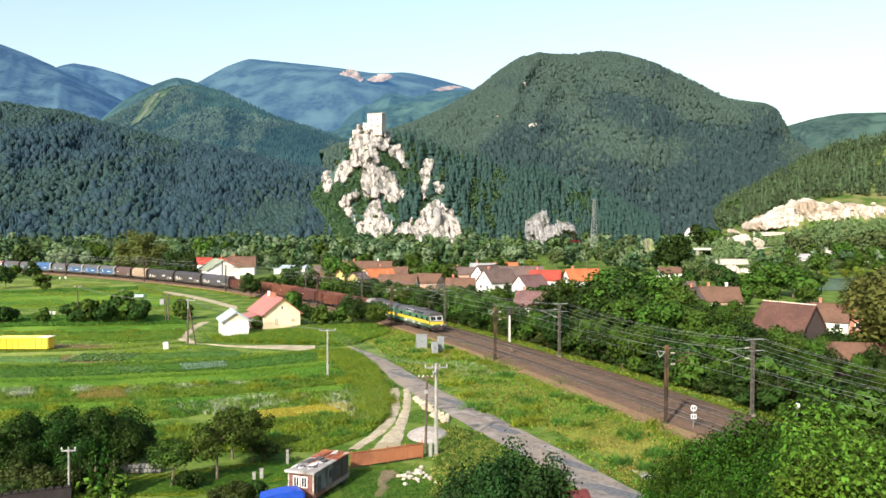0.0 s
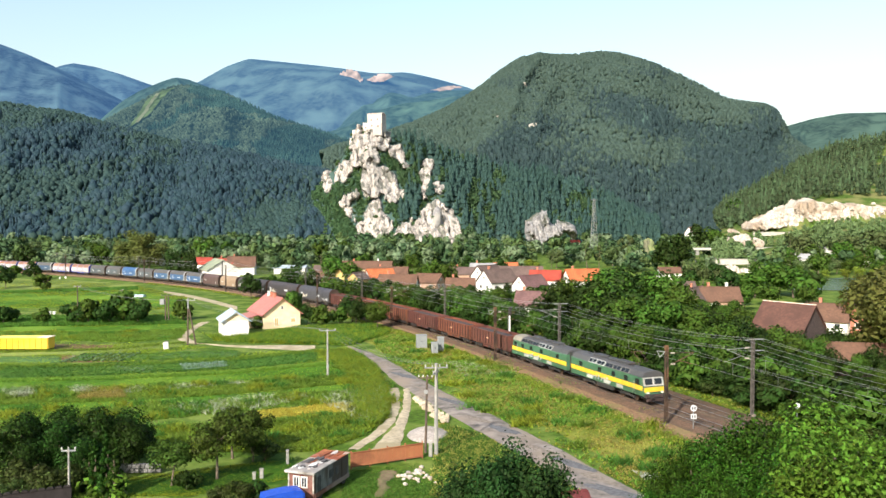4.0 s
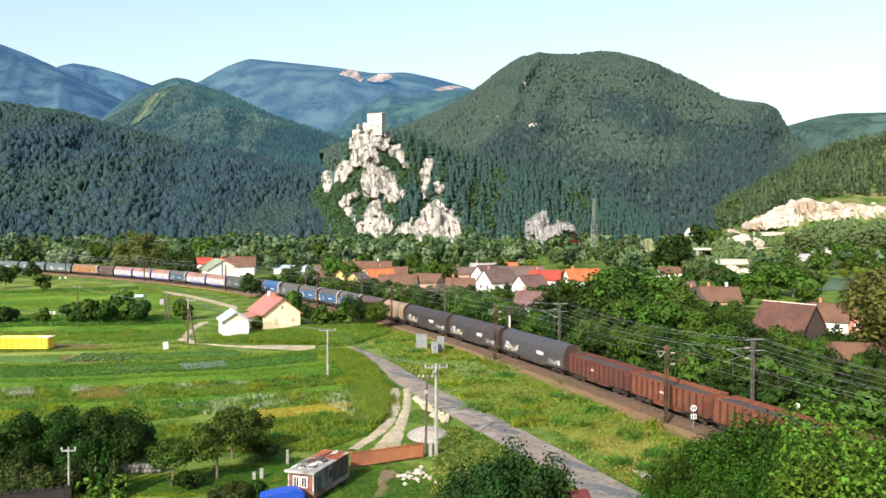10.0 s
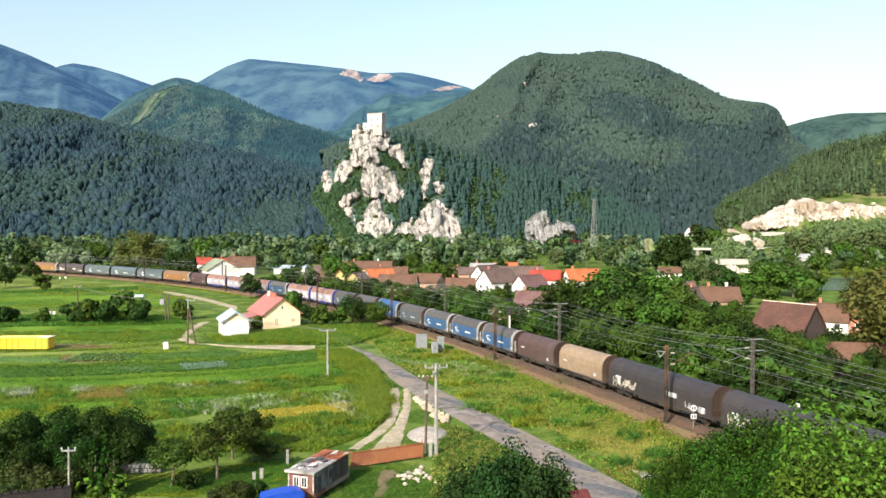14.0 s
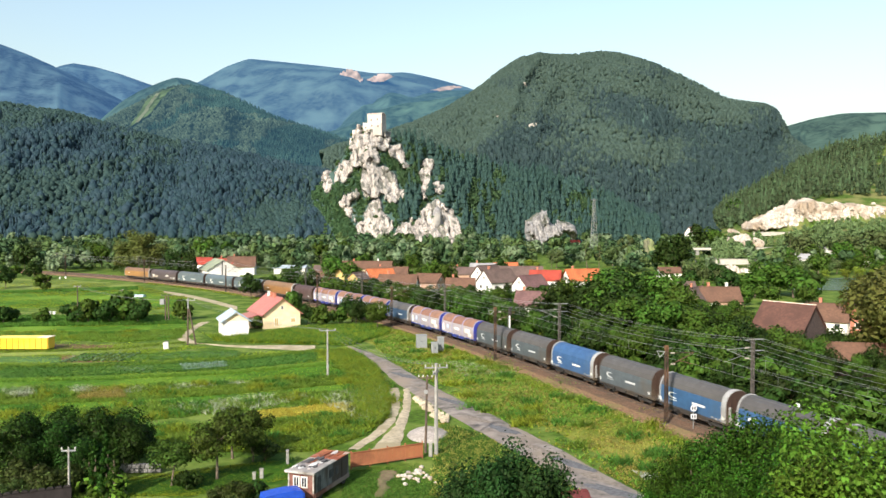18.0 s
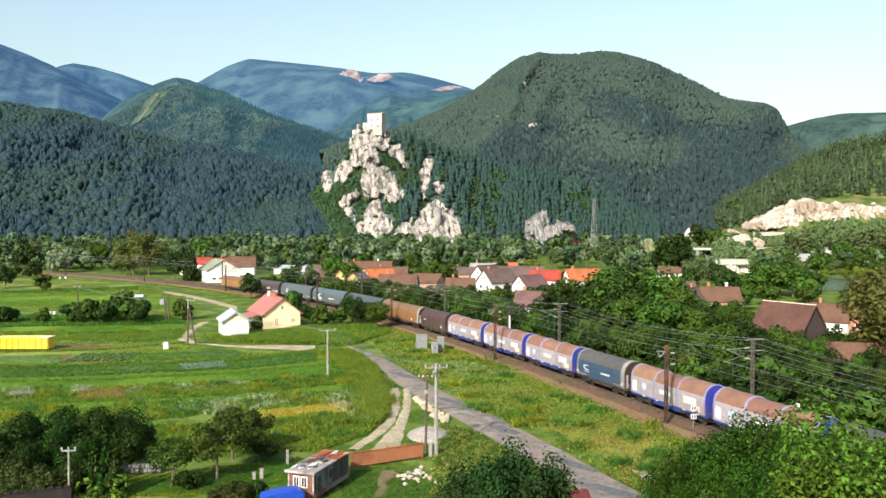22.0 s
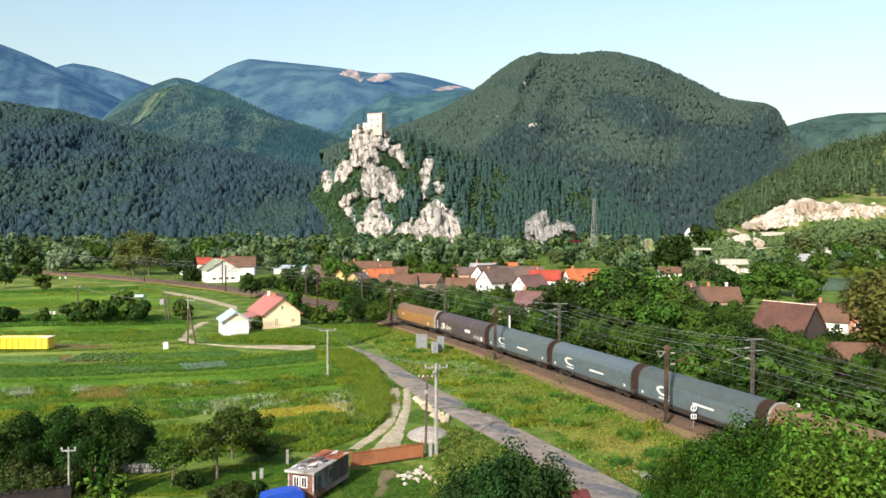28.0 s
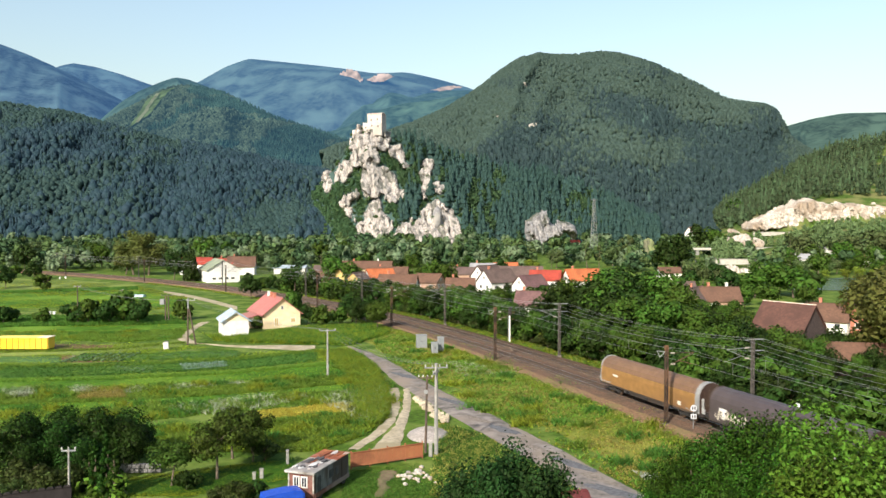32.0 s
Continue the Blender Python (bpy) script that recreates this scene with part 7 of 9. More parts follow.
def build_houses():
    # by the railway
    h = house("cream rendered trackside house with a red sheet-metal roof", -34.9, 164.9, 117, 12, 7.4, 3.0, 2.9, RENDER_CREAM, SHEET_RED, 0, 0.5, wins=False, group="trackside buildings", seams=12)
    for gx, gz, w, hh in ((-2.2, 1.5, 0.9, 0.9), (1.2, 1.3, 0.8, 1.6)):
        window(h, -6.03, gx, gz, w, hh, -90, RENDER_YELLOW)
    window(h, -6.05, 0, 4.1, 0.45, 0.7, -90)
    for cx in (-1.5, 1.0, 3.0):
        bm = B()
        box(bm, (cx, 0.3, 6.2), (0.5, 0.5, 1.0))
        box(bm, (cx, 0.3, 6.75), (0.64, 0.64, 0.12))
        part("chimney", bm, BRICK_RED if cx < 2 else WHITE, h)
    bm = B()
    prism(bm, [(4.2, 0), (6.2, 0), (6.2, 2.0), (4.2, 2.4)], -3.2, 3.4)
    part("lean_to", bm, RENDER_CREAM, h)
    bm = B()
    prism(bm, [(4.0, 2.55), (6.6, 1.95), (6.6, 2.07), (4.0, 2.67)], -3.5, 3.7)
    part("lean_to_roof", bm, SHEET_RED, h)
    s = house("small white shed with a blue-grey sheet roof", -39.7, 151, 112, 7, 4.7, 2.9, 1.5, RENDER_WHITE, SHEET_BLUE, 0, 0.45, gable=RENDER_CREAM, wins=False, category="shed", group="trackside buildings", seams=7)
    bm = B()
    box(bm, (-3.53, 0.6, 1.1), (0.06, 1.1, 2.1))
    part("door", bm, mat("grey_door", (0.62, 0.60, 0.57), 0.15, 0.8, 2), s)
    # village: place, turn, length, width, wall and roof height, wall, roof, chimneys
    far = "red-roofed house at the village edge far off"
    village_a = (
        ("low house with a bright orange roof", (-254.33, 483.28), 5, 9, 8, 2.6, 2.4, RENDER_CREAM, TILE_ORANGE, 0, None),
        ("low house with a faded red roof", (-214.37, 446.29), 4, 11, 8, 2.4, 2.2, RENDER_PINK, TILE_BROWN, 0, None),
        ("low house with a faded red roof", (-195.42, 446.29), -8, 12, 8, 2.4, 2.4, RENDER_CREAM, TILE_RED, 0, None),
        ("low house with a dull grey roof", (-189.8, 453.23), 0, 8, 8, 2.4, 2.6, RENDER_WHITE, SHEET_GREY, 0, None),
        ("white house with a red roof behind the hall", (-102.53, 333.81), 0, 12, 8, 4.6, 2.4, RENDER_WHITE, TILE_RED, 1, None),
        ("house with a large brown roof behind the hall", (-84.11, 333.81), 8, 11, 9, 3.6, 3.8, RENDER_WHITE, TILE_BROWN, 1, None),
        ("house with a red roof beside the white hall", (-90.72, 333.81), -10, 8, 8, 4.2, 2.4, RENDER_CREAM, TILE_RED, 1, None),
        ("low house with a brown roof and tan gable", (-42.34, 282.07), -18, 6.5, 5, 2.2, 1.9, RENDER_PINK, TILE_BROWN, 0, None),
        ("house with a long dark roof", (-43.99, 312.33), 0, 12, 7, 2.6, 2.2, RENDER_CREAM, TILE_DARK, 0, None),
        ("long house with a reddish-brown roof", (-30.95, 326.33), -3, 20, 8, 3.0, 2.8, RENDER_CREAM, TILE_BROWN, 2, None),
    )
    village_b = (
        ("yellow house half hidden by trees", (-35.15, 282.07), 62, 7, 6, 3.6, 2.2, RENDER_YELLOW, TILE_BROWN, 1, None),
        ("yellow house half hidden by trees", (-28.31, 266.57), 62, 6, 5, 2.8, 2.0, RENDER_YELLOW, TILE_DARK, 0, None),
        ("white-gabled house with an orange roof", (-21.94, 276.71), 24, 9, 6.4, 2.8, 2.6, RENDER_WHITE, TILE_ORANGE, 0, None),
        ("house with a brown roof patched in grey", (-13.44, 240.16), -6, 11, 8, 2.8, 2.9, RENDER_WHITE, TILE_BROWN, 1, None),
        ("house with an orange ridge roof", (-19.53, 293.45), -4, 13, 7, 3.0, 2.2, RENDER_CREAM, TILE_BROWN, 1, None),
        ("small village house with a brown roof", (-4.29, 252.68), -25, 8, 6.6, 2.8, 2.4, RENDER_PINK, TILE_BROWN, 0, None),
        ("house with a sunlit light-brown roof", (4.95, 225.28), -5, 7.6, 7, 2.6, 3.0, RENDER_CREAM, TILE_BROWN, 1, None),
        ("dark-roofed house among village gardens", (8.35, 287.65), -8, 12, 7, 3.2, 2.2, RENDER_PINK, TILE_DARK, 1, None),
        ("grey-roofed house among village gardens", (16.36, 312.33), -4, 11, 7, 3.4, 2.2, RENDER_CREAM, SHEET_GREY, 1, None),
        ("white-gabled house with a dark brown roof", (16.6, 244.19), 34, 10, 7.2, 3.6, 3.4, RENDER_WHITE, TILE_DARK, 1, None),
    )
    village_c = (
        ("white-gabled house with a dark brown roof", (14.2, 257.15), 46, 9, 6, 4.4, 3.2, RENDER_WHITE, TILE_DARK, 0, None),
        ("house with a long dark brown roof", (26.39, 274.1), -4, 15, 8, 3.0, 3.4, RENDER_PINK, TILE_DARK, 0, None),
        ("house with an orange-brown roof", (25.08, 319.18), 0, 9, 7, 3.4, 2.2, RENDER_CREAM, TILE_ORANGE, 0, None),
        ("white-gabled house with a dull red roof", (24.96, 228.82), 38, 8.5, 6, 3.4, 2.8, RENDER_WHITE, TILE_PURPLE, 0, None),
        ("house with a bright red roof", (32.96, 257.15), -12, 9.5, 7, 3.2, 2.8, RENDER_WHITE, TILE_RED, 1, None),
        ("house with a vivid orange roof and white gable", (44.79, 257.15), 14, 11, 7.5, 3.2, 3.2, RENDER_WHITE, TILE_ORANGE, 1, None),
        ("low white house with a purple-grey roof", (20.47, 185.1), -20, 6.4, 5, 2.4, 2.8, RENDER_WHITE, TILE_PURPLE, 1, None),
        ("small house with a brown roof by the river", (86.58, 305.77), 0, 8, 6, 2.6, 1.8, RENDER_WHITE, TILE_BROWN, 0, None),
        ("salmon-gabled house with a mottled brown roof", (60.31, 189.94), 52, 8, 5.4, 3.2, 2.6, RENDER_PINK, TILE_DARK, 1, None),
        ("house with a mottled brown roof and brick chimneys", (65.69, 189.94), -4, 8.5, 6.5, 3.0, 2.8, RENDER_PINK, TILE_BROWN, 2, None),
    )
    village_d = (
        ("house with a dark brown roof and brick chimney", (61.63, 206.11), 0, 6, 6, 3.2, 2.8, RENDER_PINK, TILE_DARK, 1, None),
    )
    for lab, (x, y), rz, L, W, wh, rh, wl, rf, ch, gb in (*village_a, *village_b, *village_c, *village_d):
        house(lab, x, y, rz, L, W, wh, rh, wl, rf, ch, gable=gb, wins=(y < 260))
    # barn and houses near the line
    house("large barn with a red-brown tiled roof and dark boarded gable", 55.2, 127.3, -56.5, 8.6, 6.9, 3.9, 4.2, BOARD_DARK, roof_mat("barn_tiles", (0.0841, 0.03828, 0.02784)), 0, 0.4, gable=BOARD_DARK, wins=False, pale_ridge=True, category="barn")
    house("low outbuilding with a red-brown tiled roof", 56.56, 111.21, -14, 9.0, 5.5, 1.9, 2.2, BOARD_DARK, TILE_BROWN, 0, 0.3, wins=False, category="barn")
    house("house with a brown roof and pale gable edge", 80.25, 153.72, 40, 8.5, 7, 3.0, 3.4, BRICK_RED, TILE_DARK, 1, 0.5, gable=BRICK_RED)
    house("house with a grey-brown roof and white wall", 74.79, 153.72, -38, 7.0, 6, 2.6, 2.8, RENDER_WHITE, TILE_BROWN, 1, 0.4)
    # white hall by the line
    t = house("white gabled hall with a mossy sheet roof", -82.26, 293.45, -62, 15, 11.5, 4.6, 3.4, RENDER_WHITE, SHEET_GREEN, 0, 0.5, wins=False, category="hall")
    for gx in (-3.4, -1.2, 1.0, 3.2):
        window(t, 7.53, gx, 1.5, 1.3, 0.8, 90)
    house("long low hall with a pale blue roof", -65.04, 341.64, 0, 13, 8, 2.4, 1.0, RENDER_WHITE, SHEET_BLUE, 0, wins=False, category="hall")
    # roofs just below the camera
    house("dark roof of a house just below the hillside", -26.9, 51.45, 24, 4.4, 4.6, 1.5, 1.7, BOARD_DARK, mat("tarred_roof", (0.020, 0.017, 0.016), 0.3, 0.95, 3, spec=0.1), 0, 0.3, wins=False, group="houses below the slope")
    house("shed with a dark red sheet roof", 8.47, 54.92, 12, 3.0, 2.6, 1.2, 0.8, BOARD_DARK, roof_mat("dark_red_sheet", (0.12, 0.025, 0.025)), 0, 0.2, wins=False, group="houses below the slope", category="shed", seams=8)
    # hillside houses across the river
    for lab, (x, y, z), rz, L, W, wh, rh, rf in (("white house on the far river bank", (154.1, 611.0, 8.0), 10, 8, 7, 3.8, 2.6, TILE_BROWN), ("white house on the hillside", (169.82, 546, 8.6), 40, 7, 6.5, 6.0, 4.0, TILE_BROWN),
                                                 ("white two-storey house on the hillside", (194.7, 399.0, 1.2), 0, 11, 8, 7.0, 2.0, SHEET_GREY), ("white house on the hillside", (201.4, 382.0, 0.0), 10, 8, 7, 3.6, 2.2, TILE_BROWN), ("white house on the hillside", (175.6, 391.0, 0.0), -10, 8, 6, 3.6, 2.2, SHEET_GREY),
                                                 ("low roadside building with a red roof", (98.0, 601.0, 4.6), 0, 9, 6, 2.4, 1.6, TILE_RED), ("white roadside building by the river", (117.4, 601.0, 5.0), 0, 9, 6, 2.6, 1.0, SHEET_GREY), ("white roadside building by the river", (128.0, 601.0, 5.0), 0, 6, 6, 2.6, 1.0, SHEET_GREY)):
        house(lab, x, y, rz, L, W, wh, rh, RENDER_WHITE, rf, 0, z=z, group="houses across the river")


def build_far_side():
    """Water, road walls and the pylon on the other bank."""
    v = [(108, 250, -0.97), (200, 250, -0.97), (285, 310, -0.95), (130, 310, -0.95)]
    w = raw("water", [(a[0], a[1], -0.55) for a in v], [(0, 1, 2, 3)], mat("river_water", (0.045, 0.075, 0.022), 0.2, 0.2, 0.2, 0.15, spec=0.5))
    tagged(w, "calm green river between wooded banks", "water", kind="structure")
    for (x, y, z), L, h, rz in (((148.2, 402.5, -0.4), 28, 3.2, -4), ((226.9, 542.0, 12.6), 34, 2.6, 2), ((38.3, 606.0, -0.7), 20, 6, 0), ((196.0, 470.0, 5.0), 24, 1.8, 4)):
        t = thing("retaining_wall", "pale concrete retaining wall of the river road", "wall", pose(x, y, z, 0, 0, rz), "river road walls")
        bm = B()
        box(bm, (0, 0, h / 2), (L, 0.8, h))
        part("wall_body", bm, mat("pale_concrete", (0.3675, 0.3465, 0.3045), 0.15, 0.9, 0.8, c2=(0.42, 0.38, 0.32)), t)
        bm = B()
        box(bm, (0, -0.1, h + 0.1), (L + 0.4, 1.1, 0.25))
        part("coping", bm, CONCRETE, t)
    x, y, z = 147.0, 446.0, 3.4
    t = thing("road_bridge", "pale concrete bridge end of the river road", "bridge", pose(x, y, z, 0, 0, -12))
    bm = B()
    box(bm, (0, 0, 3.2), (14, 6, 1.2), bevel=0.1)
    part("deck", bm, MATS["pale_concrete"], t)
    for px in (-5, 5.5):
        bm = B()
        box(bm, (px, 0, -1.4), (1.6, 5, 8))
        part("pier", bm, CONCRETE, t)
    x, y, z = 98.15, 520, 7.67
    t = thing("lattice_tower", "grey lattice pylon above the river road", "pylon", pose(x, y, z, 0, 0, 20))
    H, w0, w1 = 29.5, 1.7, 0.5
    cs = ((1, 1), (1, -1), (-1, -1), (-1, 1))
    for a in cs:
        bm = B()
        rod(bm, (a[0] * w0, a[1] * w0, -3), (a[0] * w1, a[1] * w1, H), 0.10, n=4)
        part("leg", bm, GREYMETAL, t)
    bm = B()
    for i in range(12):
        z0, z1 = H * i / 12, H * (i + 1) / 12
        for a, b in zip(cs, cs[1:] + cs[:1]):
            r0, r1 = w0 + (w1 - w0) * i / 12, w0 + (w1 - w0) * (i + 1) / 12
            rod(bm, (a[0] * r0, a[1] * r0, z0), (b[0] * r1, b[1] * r1, z1), 0.07, n=4)
    part("bracing", bm, GREYMETAL, t)
    bm = B()
    rod(bm, (-2.5, 0, H - 1), (2.5, 0, H - 1), 0.12, n=4)
    part("cross_arm", bm, GREYMETAL, t)


build_houses()
build_far_side()

# ---- line-side equipment ----
def lattice_mast(x, y, rz, h=8.2, arm=3.4, grey=False):
    m = mat("mast_grey", (0.063, 0.05512, 0.04725), 0.3, 0.7, 3) if grey else LATTICE
    t = thing("catenary_mast", "grey lattice catenary mast with feeder arms" if grey else "rust-brown lattice catenary mast beside the track", "catenary mast", pose(x, y, -0.5, 0, 0, rz), "catenary masts")
    bm = B()
    box(bm, (0, 0, 0.02), (0.6, 0.6, 0.4), bevel=0.04)
    part("footing", bm, mat("dirty_concrete", (0.13, 0.11, 0.09), 0.3, 0.9, 3), t)
    w = 0.145
    for sx in (1, -1):
        bm = B()
        box(bm, (sx * w, 0, h / 2), (0.09, 0.22, h))
        part("channel", bm, m, t)
    bm = B()
    n = int(h / 0.42)
    for i in range(n):
        z0, z1 = h * i / n, h * (i + 1) / n
        s = 1 if i % 2 else -1
        for yy in (0.1, -0.1):
            rod(bm, (-w * s, yy, z0), (w * s, yy, z1), 0.028, n=4)
    part("lacing", bm, m, t)
    bm = B()
    rod(bm, (0, 0, 7.4), (arm, 0, 7.3), 0.04, n=5)
    rod(bm, (0, 0, 6.0), (arm, 0, 7.3), 0.045, n=5)
    rod(bm, (arm * 0.45, 0, 6.55), (arm + 0.3, 0, 6.0), 0.03, n=5)
    part("cantilever", bm, WIRE if grey else LATTICE, t)
    for px, pz in ((0.5, 7.38), (0.55, 6.25)):
        bm = B()
        for i in range(4):
            rod(bm, (px + 0.13 * i, 0, pz), (px + 0.13 * i + 0.05, 0, pz), 0.1, n=7)
        part("insulator", bm, mat("porcelain", (0.3, 0.27, 0.24), 0.2, 0.3, 5), t)
    bm = B()
    if grey:
        rod(bm, (-1.5, 0, h - 0.1), (1.0, 0, h - 0.1), 0.05, n=4)
        rod(bm, (-1.5, 0, h - 1.3), (0.4, 0, h - 1.3), 0.05, n=4)
    else:
        for a, b in (((-0.2, 0, 7.55), (-1.15, 0, 7.7)), ((-1.15, 0, 7.7), (-0.8, 0, 7.05)), ((-0.8, 0, 7.05), (-0.2, 0, 7.55))):
            rod(bm, a, b, 0.045, n=4)
    part("feeder_bracket", bm, GREYMETAL, t)
    return t


def wire(name, pts, sag, label, parent, r=0.012):
    bm = B()
    line = [Vector(pts[0])]
    for a, b in zip(pts, pts[1:]):
        a, b = Vector(a), Vector(b)
        for i in range(1, 11):
            u = i / 10
            p = a.lerp(b, u)
            p.z -= sag * 4 * u * (1 - u)
            line.append(p)
    rings = []
    for i, p in enumerate(line):
        d = (line[min(i + 1, len(line) - 1)] - line[max(i - 1, 0)]).normalized()
        sd = d.cross(Vector((0, 0, 1))).normalized()
        up = sd.cross(d)
        rings.append([bm.verts.new(p + sd * r * c + up * r * s) for c, s in ((1, 0), (0, 1), (-1, 0), (0, -1))])
    for a, b in zip(rings, rings[1:]):
        for q in range(4):
            bm.faces.new((a[q], a[(q + 1) % 4], b[(q + 1) % 4], b[q]))
    return part(name, bm, WIRE, parent, label)


def build_line():
    near = (-95, -54, -12.25, 29.25, 73.5, 115.75, 175.5, 235, 295)
    far = (-95, -54, -12.0, 29.3, 71.8, 113.5, 146, 200, 260, 320)
    for s in near[1:]:
        p = rail_at(s, 3.3)
        lattice_mast(p.x, p.y, math.degrees(heading(s)) - 90)
    for s in far[1:]:
        p = rail_at(s, -7.8)
        lattice_mast(p.x, p.y, math.degrees(heading(s)) + 90, 8.3, 3.4, True)
    c = thing("overhead_line", "thin grey catenary and feeder wires over the tracks", "overhead wires", pose(0, 0, 0))
    for o, ss in ((0.0, near), (-4.1, far)):
        wire("messenger_wire", [rail_at(s, o, 7.0) for s in ss], 0.7, "", c)
        wire("contact_wire", [rail_at(s, o, 5.6) for s in ss], 0.05, "", c)
        bm = B()
        for a, b in zip(ss, ss[1:]):
            for i in range(1, 7):
                u = i / 7
                s = a + (b - a) * u
                rod(bm, rail_at(s, o, 5.6), rail_at(s, o, 7.0 - 0.7 * 4 * u * (1 - u)), 0.012, n=3)
        tagged(part("droppers", bm, WIRE, c), kind="stuff")
    for o, z in ((-6.8, 7.7), (-8.6, 7.7), (-9.3, 7.7), (-7.4, 6.5), (-9.2, 6.5)):
        wire("feeder_wire", [rail_at(s, o, z) for s in far], 0.9, "", c, 0.014)
    # signal
    p = rail_at(45.75, -7.9)
    t = thing("railway_signal", "railway signal with black head on a white post", "signal", pose(p.x, p.y, -0.4, 0, 0, math.degrees(heading(45.75)) - 90))
    bm = B()
    rod(bm, (0, 0, 0), (0, 0, 4.6), 0.16, 0.14, 10)
    part("post", bm, WHITE, t)
    bm = B()
    box(bm, (0, -0.1, 5.3), (0.62, 0.32, 1.5), bevel=0.06)
    part("signal_head", bm, BLACK, t)
    for i in range(3):
        bm = B()
        rod(bm, (0, -0.24, 4.85 + 0.45 * i), (0, -0.42, 4.85 + 0.45 * i), 0.12, n=10)
        part("lamp_hood", bm, BLACK, t)
    bm = B()
    for i in range(9):
        box(bm, (0, 0.28, 0.5 + 0.45 * i), (0.36, 0.04, 0.04))
    for sx in (-0.18, 0.18):
        rod(bm, (sx, 0.28, 0), (sx, 0.28, 4.6), 0.025, n=5)
    part("ladder", bm, GREYMETAL, t)
    # speed boards
    x, y = 24.77, 78.52
    t = thing("speed_sign", "white round and square speed boards on a thin post", "railway sign", pose(x, y, -0.6, 0, 0, 6))
    bm = B()
    rod(bm, (0, 0.05, 0), (0, 0.05, 2.6), 0.035, n=6)
    part("post", bm, GREYMETAL, t)
    bm = B()
    rod(bm, (0, 0, 2.45), (0, -0.04, 2.45), 0.33, n=20)
    disc = part("round_board", bm, mat("sign_white", (0.45, 0.46, 0.48), 0.1, 0.6, 2), t)
    bm = B()
    box(bm, (0, -0.02, 1.62), (0.6, 0.04, 0.5), bevel=0.01)
    sq = part("square_board", bm, mat("sign_white", (0.45, 0.46, 0.48), 0.1, 0.6, 2), t)
    for pr, z in ((disc, 2.45), (sq, 1.62)):
        for sx in (-0.12, 0.12):
            bm = B()
            box(bm, (sx, -0.05, z), (0.12, 0.02, 0.3))
            part("marking", bm, BLACK, pr)
    x, y, z = 34.78, 78, 2.23
    t = thing("round_sign", "small white round board on a post", "railway sign", pose(x, y, -0.6))
    bm = B()
    rod(bm, (0, 0.04, 0), (0, 0.04, z + 0.6), 0.03, n=6)
    part("post", bm, GREYMETAL, t)
    bm = B()
    rod(bm, (0, 0, z + 0.6), (0, -0.04, z + 0.6), 0.27, n=20)
    part("round_board", bm, mat("sign_white", (0.45, 0.46, 0.48), 0.1, 0.6, 2), t)
    # relay cabinets
    for (x, y), w, h, d in (((-3.59, 133.23), 1.75, 2.1, 1.0), ((-1.36, 127.37), 1.0, 1.7, 0.8), ((-0.37, 129.07), 0.95, 2.3, 0.8)):
        t = thing("relay_cabinet", "grey sheet-metal relay cabinet with white door", "cabinet", pose(x, y, -0.7, 0, 0, 12), "relay cabinets")
        bm = B()
        box(bm, (0, 0, 0.1), (w + 0.1, d + 0.1, 0.3))
        part("plinth", bm, CONCRETE, t)
        bm = B()
        box(bm, (0, 0, h / 2 + 0.2), (w, d, h - 0.1), bevel=0.03)
        part("body", bm, GREYMETAL, t)
        bm = B()
        box(bm, (0, 0, h + 0.2), (w + 0.16, d + 0.2, 0.1), taper=0.85)
        part("lid", bm, GREYMETAL, t)
        for sx in (-0.25, 0.25):
            bm = B()
            box(bm, (sx * w, -d / 2 - 0.02, h / 2 + 0.2), (w * 0.44, 0.04, h * 0.82))
            dr = part("door", bm, mat("pale_grey_door", (0.175, 0.189, 0.196), 0.1, 0.6, 2), t)
            bm = B()
            box(bm, (sx * w * 0.3, -d / 2 - 0.05, h / 2 + 0.2), (0.04, 0.04, 0.2))
            part("handle", bm, BLACK, dr)


def cross_arms(t, z, w, material, n=2, rz=0.0):
    bm = B()
    box(bm, (0, 0, z), (w, 0.1, 0.1), rz)
    arm = part("cross_arm", bm, material, t)
    for i in range(n):
        u = (i / (n - 1) - 0.5) * w * 0.92 if n > 1 else 0
        c, s = math.cos(radians(rz)), math.sin(radians(rz))
        bm = B()
        rod(bm, (u * c, u * s, z), (u * c, u * s, z + 0.18), 0.03, n=5)
        rod(bm, (u * c, u * s, z + 0.12), (u * c, u * s, z + 0.27), 0.075, 0.05, 7)
        part("insulator", bm, mat("white_porcelain", (0.36, 0.35, 0.33), 0.1, 0.3, 5), arm)


